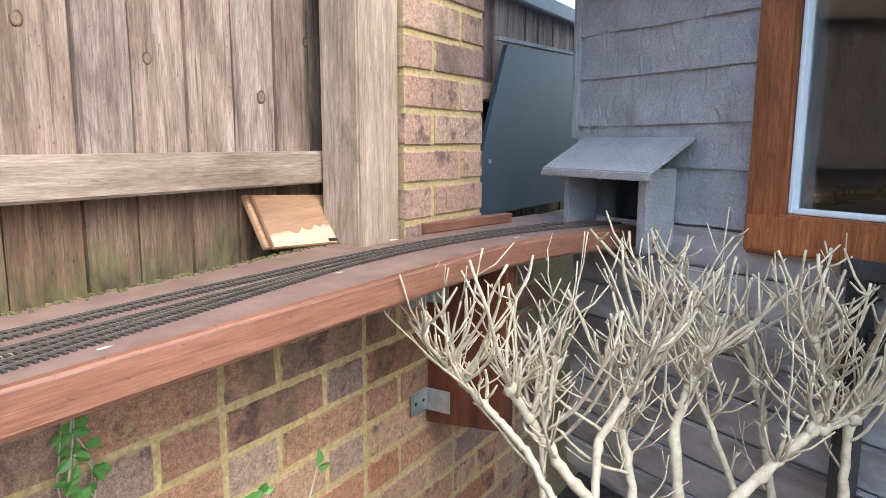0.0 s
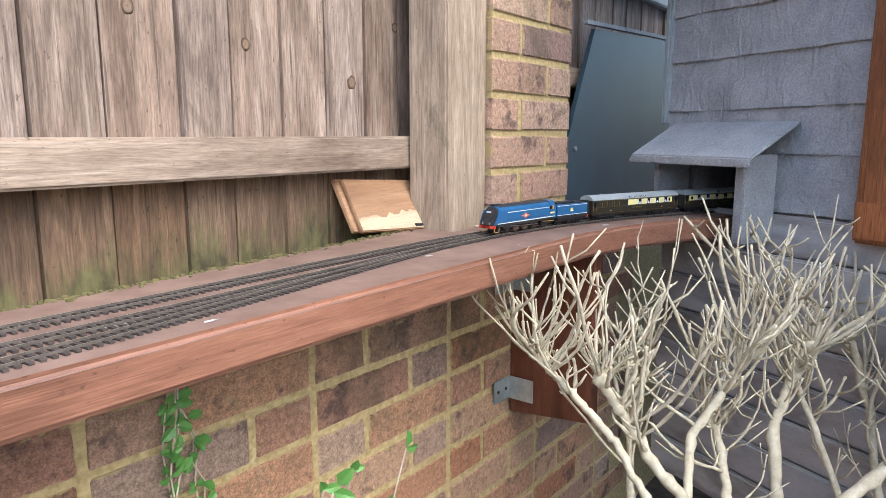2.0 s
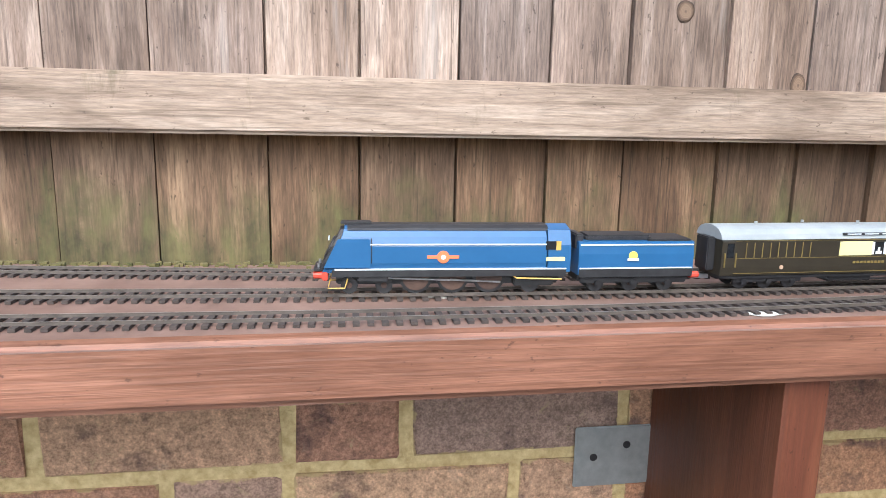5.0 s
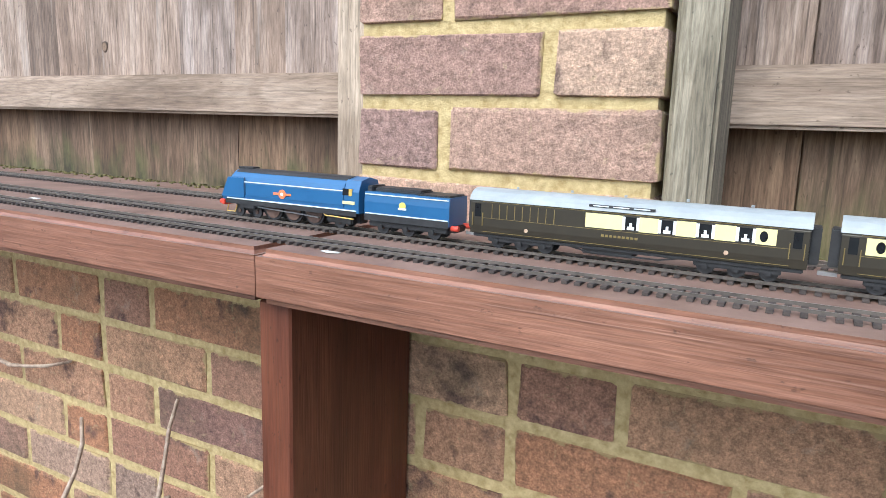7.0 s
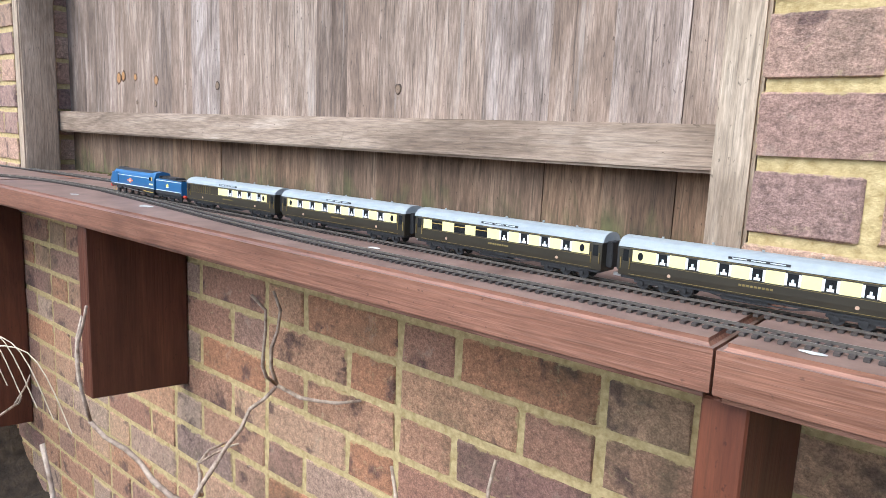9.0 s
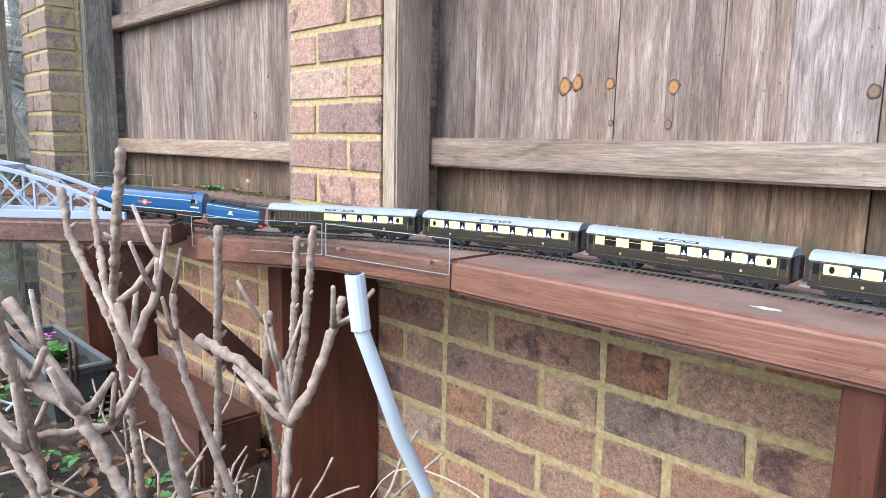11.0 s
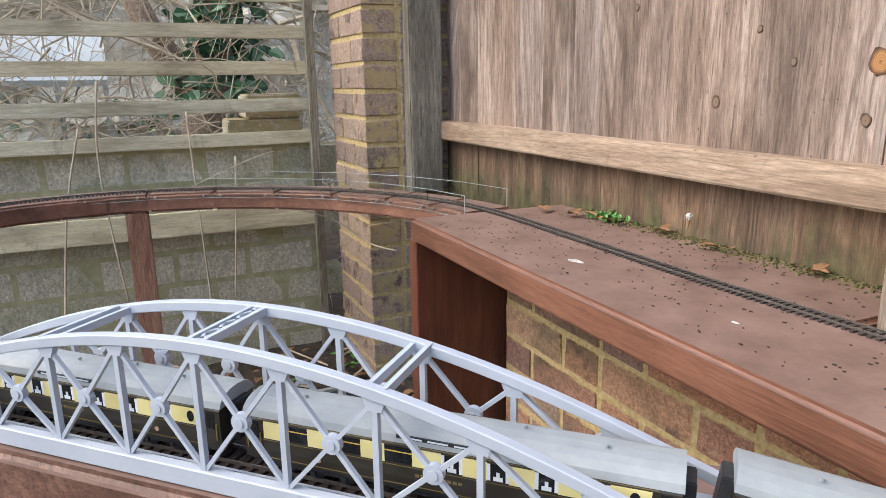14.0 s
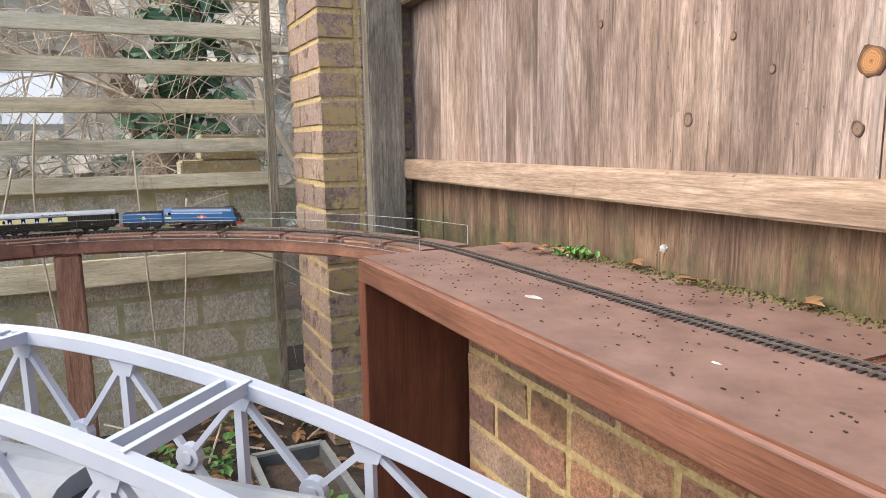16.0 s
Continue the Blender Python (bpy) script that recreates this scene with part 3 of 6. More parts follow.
def knot(x, z, r, y=0.137):
    bm = bmesh.new()
    r *= 0.85
    tube(bm, [(x, y + 0.006, z), (x, y + 0.0005, z), (x, y - 0.0002, z)], [r, r, r * 0.85], 22)
    for v in bm.verts:
        v.co.z = z + (v.co.z - z) * 1.2 + 0.5 * r * noise.noise(Vector((v.co.x * 90, v.co.z * 90, x)))
    return bm
def knot_mat(name, heart, body, rim):
    """End grain: rings round the heart and a dark bark edge."""
    m, nt, p = mat(name, body, 0.75)
    tc = nt.nodes.new("ShaderNodeTexCoord")
    mp = nt.nodes.new("ShaderNodeMapping")
    mp.inputs["Location"].default_value = (-0.5, -0.5, -0.5)
    nt.links.new(tc.outputs["Generated"], mp.inputs["Vector"])
    flat = nt.nodes.new("ShaderNodeVectorMath")
    flat.operation = "MULTIPLY"
    flat.inputs[1].default_value = (1, 0, 1)
    nt.links.new(mp.outputs[0], flat.inputs[0])
    ln = nt.nodes.new("ShaderNodeVectorMath")
    ln.operation = "LENGTH"
    nt.links.new(flat.outputs[0], ln.inputs[0])
    wob = nt.nodes.new("ShaderNodeMath")
    wob.operation = "MULTIPLY_ADD"
    wob.inputs[1].default_value = 0.16
    nt.links.new(noise_tex(nt, tc.outputs["Generated"], 4, 4), wob.inputs[0])
    nt.links.new(ln.outputs["Value"], wob.inputs[2])
    col = ramp(nt, wob.outputs[0], [(0.08, heart), (0.15, body), (0.36, body), (0.50, rim), (0.58, tuple(0.5 * c for c in rim))])
    ring = nt.nodes.new("ShaderNodeMath")
    ring.operation = "SINE"
    mul = nt.nodes.new("ShaderNodeMath")
    mul.operation = "MULTIPLY"
    mul.inputs[1].default_value = 75
    nt.links.new(wob.outputs[0], mul.inputs[0])
    nt.links.new(mul.outputs[0], ring.inputs[0])
    col = mix(nt, 1.0, col, ramp(nt, ring.outputs[0], [(0.0, (0.78, 0.74, 0.7)), (0.9, (1.08, 1.05, 1.0))]), "MULTIPLY")
    nt.links.new(col, p.inputs["Base Color"])
    return m
M_KNOT = knot_mat("orange_knot", (0.13, 0.06, 0.03), (0.42, 0.22, 0.085), (0.14, 0.075, 0.04))
M_KNOTD = knot_mat("dark_knot", (0.06, 0.04, 0.03), (0.22, 0.155, 0.11), (0.10, 0.065, 0.045))
fences = [o for o in scene.objects if o.name.startswith("closeboard_fence")]
for x, z, r, k, fi, y in ((-1.695, 0.262, 0.016, 0, 1, 0.137), (-1.655, 0.266, 0.013, 0, 1, 0.137), (-1.58, 0.262, 0.011, 0, 1, 0.135), (-1.487, 0.254, 0.013, 0, 1, 0.135),
                          (2.127, 0.266, 0.012, 1, 0, 0.139), (2.245, 0.374, 0.009, 1, 0, 0.139), (1.32, 0.258, 0.013, 1, 0, 0.139), (1.476, 0.18, 0.012, 1, 0, 0.139),
                          (-0.633, 0.222, 0.009, 1, 1, 0.139), (-2.505, 0.282, 0.019, 0, 2, 0.147), (-2.515, 0.21, 0.009, 1, 2, 0.147), (-2.63, 0.285, 0.006, 1, 2, 0.147), (1.72, 0.34, 0.010, 1, 0, 0.139), (1.90, 0.31, 0.009, 1, 0, 0.139), (-1.2, 0.235, 0.010, 1, 1, 0.139), (-1.487, 0.195, 0.008, 1, 1, 0.139), (-1.58, 0.198, 0.006, 1, 1, 0.139), (-2.69, 0.334, 0.006, 1, 2, 0.147), (-2.97, 0.39, 0.006, 1, 2, 0.147), (-2.767, 0.227, 0.01, 1, 2, 0.147)):
    for xa, xb, ya, yb in FACES[fences[fi].name]:
        if xa <= x < xb:
            x = min(max(x, xa + r), xb - r)
            y = ya + (yb - ya) * (x - xa) / (xb - xa) - 0.0012
            break
    part("knot", knot(x, z, r, y), M_KNOTD if k else M_KNOT, fences[fi])

# ---------- track and train path ----------
def arc(cx, cy, r, a0, a1, n):
    return [(cx + r * math.cos(radians(a0 + (a1 - a0) * i / n)), cy + r * math.sin(radians(a0 + (a1 - a0) * i / n))) for i in range(n + 1)]

YM = -0.098
R1, R2 = 1.37, 0.9
entry = arc(2.14, YM - R1, R1, 64, 90, 14)                      # from the shed's portal to the straight
ex, ey = entry[0]
inside = [(ex + 0.9 * k * 0.4, ey - 0.4385 * k * 0.4) for k in range(9, 0, -1)]
def nudge(x):
    """The straight bows out a little between the two piers."""
    f = min(1.0, max(0.0, (0.4 - x) / 1.2))
    return -0.036 * max(0.0, 1 - ((x - 1.25) / 0.85) ** 2) ** 2 + 0.013 * f * f * (3 - 2 * f)
straight = [(2.14 - (2.14 + 1.410) * i / 34, YM + nudge(2.14 - (2.14 + 1.410) * i / 34)) for i in range(1, 34)]
bend = arc(-1.410, YM + 0.013 - R2, R2, 90, 90 + 45.3, 14)
bend += [(bend[-1][0] + BD.x * 0.125 * i / 3, bend[-1][1] + BD.y * 0.125 * i / 3) for i in (1, 2, 3)]
bx, by = bend[-1]
onbridge = [(bx + BD.x * 0.68 * i / 8, by + BD.y * 0.68 * i / 8) for i in range(1, 9)]
qx, qy = onbridge[-1]
LOOP = 0.605
c0, c1, c2, c3 = (qx, qy), (qx + BD.x * LOOP, qy + BD.y * LOOP), (-3.835, -0.785 - LOOP), (-3.835, -0.785)
hidden = []
for i in range(1, 16):
    f = i / 16
    hidden.append(tuple((1 - f) ** 3 * c0[k] + 3 * (1 - f) ** 2 * f * c1[k] + 3 * (1 - f) * f * f * c2[k] + f ** 3 * c3[k] for k in (0, 1)))
loop = arc(-3.08, -0.785, 0.755, 180, 94, 24)
MAIN = inside + entry + straight + bend + onbridge + hidden + loop + [(-3.05, -0.030), (-2.9, -0.030), (-2.6, -0.030)]
def smooth_line(pts, passes=3):
    for _ in range(passes):
        pts = [pts[0]] + [((a[0] + 2 * b[0] + c[0]) / 4, (a[1] + 2 * b[1] + c[1]) / 4) for a, b, c in zip(pts, pts[1:], pts[2:])] + [pts[-1]]
    return pts
MAIN = smooth_line(MAIN)
CUM = [0.0]
for a, b in zip(MAIN, MAIN[1:]):
    CUM.append(CUM[-1] + math.dist(a, b))

def height(x, y):
    """The line climbs a little on to the bridge and comes down in the loop."""
    if y > -0.30 or x < -3.6 or x > 1:
        return 0.0
    f = min(1.0, (-0.30 - y) / 0.12, (x + 3.6) / 0.4)
    return BZ * f

def along(pts, cum, s):
    s = min(max(s, 0.0), cum[-1] - 1e-6)
    i = int(np.searchsorted(cum, s, "right")) - 1
    i = min(i, len(pts) - 2)
    f = (s - cum[i]) / (cum[i + 1] - cum[i])
    return Vector((pts[i][0] + f * (pts[i + 1][0] - pts[i][0]), pts[i][1] + f * (pts[i + 1][1] - pts[i][1]),
                   height(pts[i][0] + f * (pts[i + 1][0] - pts[i][0]), pts[i][1] + f * (pts[i + 1][1] - pts[i][1]))))

def track(pts, label):
    t = thing("model_railway_track", label, "track", group="model railway tracks")
    cum = [0.0]
    for a, b in zip(pts, pts[1:]):
        cum.append(cum[-1] + math.dist(a, b))
    L = cum[-1]
    verts, faces = [], []
    n = int(L / 0.0092)
    for i in range(n):
        s = (i + 0.5) * L / n
        p, q = along(pts, cum, s - 0.004), along(pts, cum, s + 0.004)
        d = (q - p).normalized()
        e = Vector((-d.y, d.x, 0)) * 0.0155
        d = d * 0.0021
        c = (p + q) / 2
        k = len(verts)
        for z in (0.0003, 0.0025):
            verts += [tuple(v + Vector((0, 0, z))) for v in (c - d - e, c + d - e, c + d + e, c - d + e)]
        faces += [(k + 4, k + 5, k + 6, k + 7), (k, k + 1, k + 5, k + 4), (k + 1, k + 2, k + 6, k + 5), (k + 2, k + 3, k + 7, k + 6), (k + 3, k, k + 4, k + 7)]
    me = bpy.data.meshes.new("sleeper_strip")
    me.from_pydata(verts, [], faces)
    me.materials.append(M_SLEEPER)
    o = new("sleeper_strip", me)
    o.parent = t
    o["kind"] = "stuff"
    for side in (-1, 1):
        verts, faces = [], []
        m = int(L / 0.03)
        for i in range(m + 1):
            s = L * i / m
            p, q = along(pts, cum, s - 0.01), along(pts, cum, s + 0.01)
            d = (q - p).normalized()
            e = Vector((-d.y, d.x, 0))
            c = along(pts, cum, s) + e * side * 0.00875
            for dx, z in ((-0.0005, 0.0024), (0.0005, 0.0024), (0.0005, 0.0048), (-0.0005, 0.0048)):
                verts.append(tuple(c + e * dx + Vector((0, 0, z))))
            if i:
                k = 4 * (i - 1)
                faces += [(k + j, k + (j + 1) % 4, k + 4 + (j + 1) % 4, k + 4 + j) for j in range(4)]
        me = bpy.data.meshes.new("rail")
        me.from_pydata(verts, [], faces)
        me.materials.append(M_RAILSIDE)
        me.materials.append(M_RAILMETAL)
        for f in me.polygons:
            f.material_index = 1 if f.index % 4 == 2 else 0
        o = new("rail", me)
        o.parent = t
    return t

track(MAIN[6:], "black-sleepered model railway track with worn nickel rails")
BACK = [(2.72 + 0.03, -0.175), (2.55, -0.095), (2.36, -0.042), (2.1, -0.036), (1.8, -0.055), (1.5, -0.076), (1.3, -0.084), (1.1, -0.086), (0.9, -0.07), (0.7, -0.035), (0.5, 0.005), (0.3, 0.028)] + [(0.2 - 0.1 * i, 0.032) for i in range(0, 19)] + [(-1.8, 0.022), (-2.1, -0.01), (-2.35, -0.03), (-2.6, -0.03)]
track(smooth_line(BACK, 4), "black-sleepered model railway track along the fence")
FRONT = [(2.05, YM - 0.001), (1.9, YM - 0.008), (1.7, -0.148), (1.5, -0.176), (1.3, -0.19), (1.1, -0.193), (0.9, -0.186), (0.7, -0.175)] + [(0.7 - 0.1 * i, -0.169) for i in range(1, 12)] + [(-0.55, -0.163), (-0.75, -0.145), (-0.95, -0.115), (-1.1, -0.094), (-1.25, -0.086)]
track(smooth_line(FRONT, 3), "black-sleepered passing track joining the main line")

# ---------- the train ----------
RAILTOP = 0.0048

def wheelset(parent, x, r, w=0.0165, z=None, spokes=False):
    for sy in (-1, 1):
        bm = bmesh.new()
        y = sy * w / 2
        cyl(bm, (x, y - 0.0012, r), (x, y + 0.0012, r), r, 16)
        wh = part("wheel", bm, M_BLACK, parent)
        bm = bmesh.new()
        cyl(bm, (x, y + sy * 0.0011, r), (x, y + sy * 0.0019, r), r * 0.35, 8)
        part("hub", bm, M_STEEL if spokes else M_RUST, wh)

def shell(bm, x0, x1, prof):
    """A body of one cross-section: prof is (y, z) round one half from bottom to top."""
    full = prof + [(-y, z) for y, z in prof[::-1] if abs(y) > 1e-6]
    a = [bm.verts.new((x0, y, z)) for y, z in full]
    b = [bm.verts.new((x1, y, z)) for y, z in full]
    n = len(full)
    for i in range(n):
        bm.faces.new((a[i], a[(i + 1) % n], b[(i + 1) % n], b[i]))
    bm.faces.new(a[::-1])
    bm.faces.new(b)

def text_part(parent, body, size, at, side, material):
    """Lettering on a side of a vehicle."""
    cu = bpy.data.curves.new("lettering", "FONT")
    cu.body, cu.size, cu.align_x, cu.extrude = body, size, "CENTER", 0.0002
    cu.align_y = "CENTER"
    ob = new("lettering", cu)
    cu.materials.append(material)
    ob.parent = parent
    ob.matrix_basis = Matrix.Translation(at) @ Euler((radians(90), 0, radians(180 if side > 0 else 0))).to_matrix().to_4x4()
    return ob

def locomotive():
    t = thing("steam_locomotive", "blue streamlined model steam locomotive with white lining", "locomotive")
    # nose towards +x; 0.0 is the front buffer, the cab ends at -0.185
    prof = [(0.0, 0.017), (0.0155, 0.017), (0.0172, 0.024), (0.0172, 0.036), (0.0150, 0.0425), (0.0112, 0.0475), (0.006, 0.0495), (0.0, 0.0498)]
    bm = bmesh.new()
    shell(bm, -0.168, -0.022, prof)
    for v in bm.verts:                     # raked smokebox front
        if v.co.x > -0.03:
            v.co.x += max(0.0, (0.046 - v.co.z)) * 0.55
    part("boiler_casing", bm, M_BLUE, t)
    bm = bmesh.new()
    shell(bm, -0.170, -0.024, [(0.0, 0.0465), (0.0122, 0.0468), (0.0105, 0.0483), (0.006, 0.0502), (0.0, 0.0506)])
    part("casing_top", bm, M_BLACK, t, "dark grey top of the casing")
    bm = bmesh.new()
    rbox(bm, (-0.03, 0, 0.051), (0.022, 0.010, 0.002), 0.0006)
    part("chimney_slot", bm, M_BLACK, t)
    bm = bmesh.new()
    shell(bm, -0.0216, -0.0190, [(0.0, 0.0185), (0.0145, 0.0185), (0.0155, 0.025), (0.0150, 0.036), (0.0125, 0.0425), (0.0085, 0.0468), (0.0, 0.0484)])
    for v in bm.verts:
        v.co.x += max(0.0, (0.046 - v.co.z)) * 0.55
    front = part("smokebox_front", bm, M_BLACK, t, "black smokebox front")
    bm = bmesh.new()
    cyl(bm, (-0.0125, 0, 0.0325), (-0.0105, 0, 0.0335), 0.0085, 20)
    part("smokebox_door", bm, M_BLACK, front)
    bm = bmesh.new()
    box(bm, (-0.0106, 0, 0.0395), (0.0008, 0.009, 0.0022))
    part("number_plate", bm, M_WHITE, front)
    bm = bmesh.new()
    rbox(bm, (-0.0065, 0, 0.0186), (0.013, 0.029, 0.0014), 0.0005)
    part("footplate", bm, M_BLACK, t)
    for sy in (-1, 1):
        bm = bmesh.new()
        vs = [bm.verts.new((x, sy * (0.0174 + d), z)) for d in (0, 0.0007) for x, z in ((-0.040, 0.021), (-0.0075, 0.021), (-0.0175, 0.0415), (-0.040, 0.0415))]
        for f in ((3, 2, 1, 0), (4, 5, 6, 7), (0, 1, 5, 4), (1, 2, 6, 5), (2, 3, 7, 6), (3, 0, 4, 7)):
            bm.faces.new([vs[k] for k in f])
        part("smoke_deflector", bm, M_BLUE, t)
        bm = bmesh.new()
        cyl(bm, (-0.0035, sy * 0.0075, 0.0195), (-0.0035, sy * 0.0075, 0.0225), 0.0011, 8)
        part("lamp", bm, M_STEEL, t)
        for k in range(3):
            bm = bmesh.new()
            cyl(bm, (-0.073 - 0.027 * k, sy * 0.0102, 0.0122), (-0.073 - 0.027 * k, sy * 0.0108, 0.0122), 0.0098, 20)
            part("wheel_rim", bm, M_RUST, t)
    bm = bmesh.new()
    shell(bm, -0.186, -0.169, [(0.0, 0.017), (0.0172, 0.017), (0.0176, 0.026), (0.0172, 0.037), (0.013, 0.0475), (0.0, 0.0505)])
    cab = part("cab", bm, M_BLUE, t)
    for sy in (-1, 1):
        bm = bmesh.new()
        rbox(bm, (-0.172, sy * 0.0170, 0.0365), (0.010, 0.0014, 0.0065), 0.0004)
        part("window", bm, M_DARKWIN, cab)
        bm = bmesh.new()
        box(bm, (-0.1765, sy * 0.0171, 0.0365), (0.0035, 0.0016, 0.0065))
        part("window_frame", bm, M_BRASS, cab)
        bm = bmesh.new()
        box(bm, (-0.093, sy * 0.01725, 0.0375), (0.150, 0.0008, 0.0009))
        part("lining", bm, M_WHITE, t, "white lining")
        bm = bmesh.new()
        box(bm, (-0.099, sy * 0.0166, 0.0195), (0.168, 0.0022, 0.0010))
        part("lining", bm, M_WHITE, t, "white lining")
        bm = bmesh.new()
        box(bm, (-0.098, sy * 0.0158, 0.0165), (0.17, 0.003, 0.005))
        part("valance", bm, M_BLACK, t)
        bm = bmesh.new()
        cyl(bm, (-0.092, sy * 0.0170, 0.0285), (-0.092, sy * 0.0181, 0.0285), 0.0045, 18)
        badge = part("nameplate", bm, M_ORANGE, t, "round orange nameplate with side bars")
        bm = bmesh.new()
        box(bm, (-0.092, sy * 0.0176, 0.0285), (0.023, 0.0006, 0.0022))
        part("bar", bm, M_ORANGE, badge)
        bm = bmesh.new()
        cyl(bm, (-0.092, sy * 0.018, 0.0285), (-0.092, sy * 0.0184, 0.0285), 0.0018, 12)
        part("emblem", bm, M_WHITE, badge)
        bm = bmesh.new()
        box(bm, (-0.041, sy * 0.0173, 0.033), (0.0006, 0.0006, 0.018))
        part("panel_line", bm, M_BLACK, t)
        # the cabside number is a plain bar
        bm = bmesh.new()
        box(bm, (-0.1745, sy * 0.0178, 0.0268), (0.014, 0.0005, 0.0028))
        part("number_bar", bm, M_CREAM, cab)
        for x0, x1, z in ((-0.05, -0.098, 0.0115), (-0.098, -0.135, 0.0098)):
            bm = bmesh.new()
            bar(bm, (x0, sy * 0.0128, z + 0.001), (x1, sy * 0.0128, z - 0.001), 0.0010, 0.0022, (0, 1, 0))
            part("connecting_rod", bm, M_STEEL, t)
        bm = bmesh.new()
        rbox(bm, (-0.042, sy * 0.0135, 0.0135), (0.022, 0.006, 0.0075), 0.0012)
        part("cylinder", bm, M_BLACK, t)
        bm = bmesh.new()
        tube(bm, [(-0.142, sy * 0.0165, 0.016), (-0.146, sy * 0.0168, 0.0125), (-0.18, sy * 0.0168, 0.0115)], 0.0006, 6)
        part("pipe", bm, M_BRASS, t)
        bm = bmesh.new()
        cyl(bm, (-0.006, sy * 0.0115, 0.0145), (0.0, sy * 0.0115, 0.0145), 0.0026, 12)
        part("buffer", bm, M_RED, t)
        bm = bmesh.new()
        tube(bm, [(-0.012, sy * 0.0125, 0.012), (-0.010, sy * 0.013, 0.005), (-0.022, sy * 0.013, 0.005), (-0.024, sy * 0.0125, 0.012)], 0.0006, 6)
        part("step", bm, M_BRASS, t)
    bm = bmesh.new()
    rbox(bm, (-0.008, 0, 0.0145), (0.004, 0.033, 0.006), 0.0006)
    part("buffer_beam", bm, M_RED, t, "red front buffer beam")
    bm = bmesh.new()
    rbox(bm, (-0.098, 0, 0.011), (0.165, 0.012, 0.010), 0.001)
    part("frame", bm, M_BLACK, t)
    bm = bmesh.new()
    rbox(bm, (-0.160, 0, 0.009), (0.030, 0.026, 0.007), 0.001)
    part("trailing_truck", bm, M_BLACK, t)
    for x, r in ((-0.025, 0.0062), (-0.050, 0.0062), (-0.073, 0.0122), (-0.1, 0.0122), (-0.127, 0.0122), (-0.158, 0.0068)):
        wheelset(t, x, r, spokes=r > 0.01)
    return t

def tender():
    t = thing("locomotive_tender", "blue model tender with white lining, coupled behind the locomotive", "tender")
    bm = bmesh.new()
    shell(bm, -0.092, -0.004, [(0.0, 0.014), (0.0165, 0.014), (0.0168, 0.030), (0.0160, 0.039), (0.0, 0.039)])
    part("body", bm, M_BLUE, t)
    bm = bmesh.new()
    rbox(bm, (-0.036, 0, 0.0405), (0.05, 0.021, 0.005), 0.0015)
    part("coal_load", bm, M_BLACK, t, "black coal load")
    bm = bmesh.new()
    rbox(bm, (-0.074, 0, 0.0395), (0.034, 0.029, 0.002), 0.0008)
    part("tank_top", bm, M_BLACK, t)
    bm = bmesh.new()
    rbox(bm, (-0.006, 0, 0.038), (0.006, 0.022, 0.012), 0.001)
    part("front_bulkhead", bm, M_BLACK, t)
    for sy in (-1, 1):
        for z in (0.0368, 0.0192):
            bm = bmesh.new()
            box(bm, (-0.048, sy * 0.0167, z), (0.086, 0.0008, 0.0009))
            part("lining", bm, M_WHITE, t, "white lining")
        bm = bmesh.new()
        box(bm, (-0.048, sy * 0.0160, 0.0155), (0.087, 0.0024, 0.006))
        part("valance", bm, M_BLACK, t)
        bm = bmesh.new()
        cyl(bm, (-0.045, sy * 0.0167, 0.0285), (-0.045, sy * 0.0174, 0.0285), 0.0034, 12)
        c = part("crest", bm, M_YELLOW, t, "small yellow and white crest")
        bm = bmesh.new()
        box(bm, (-0.045, sy * 0.0174, 0.0258), (0.0085, 0.0005, 0.0018))
        part("ribbon", bm, M_WHITE, c)
        bm = bmesh.new()
        rbox(bm, (-0.048, sy * 0.0125, 0.0095), (0.082, 0.002, 0.005), 0.0006)
        part("frame", bm, M_BLACK, t)
        for x in (-0.02, -0.047, -0.074):
            bm = bmesh.new()
            rbox(bm, (x, sy * 0.0138, 0.0075), (0.004, 0.002, 0.004), 0.0005)
            part("axle_box", bm, M_BLACK, t)
        bm = bmesh.new()
        cyl(bm, (-0.092, sy * 0.0115, 0.0125), (-0.099, sy * 0.0115, 0.0125), 0.0024, 12)
        part("buffer", bm, M_RED, t)
    bm = bmesh.new()
    rbox(bm, (-0.05, 0, 0.011), (0.09, 0.02, 0.006), 0.001)
    part("underframe", bm, M_BLACK, t)
    for x in (-0.02, -0.047, -0.074):
        wheelset(t, x, 0.0066)
    return t

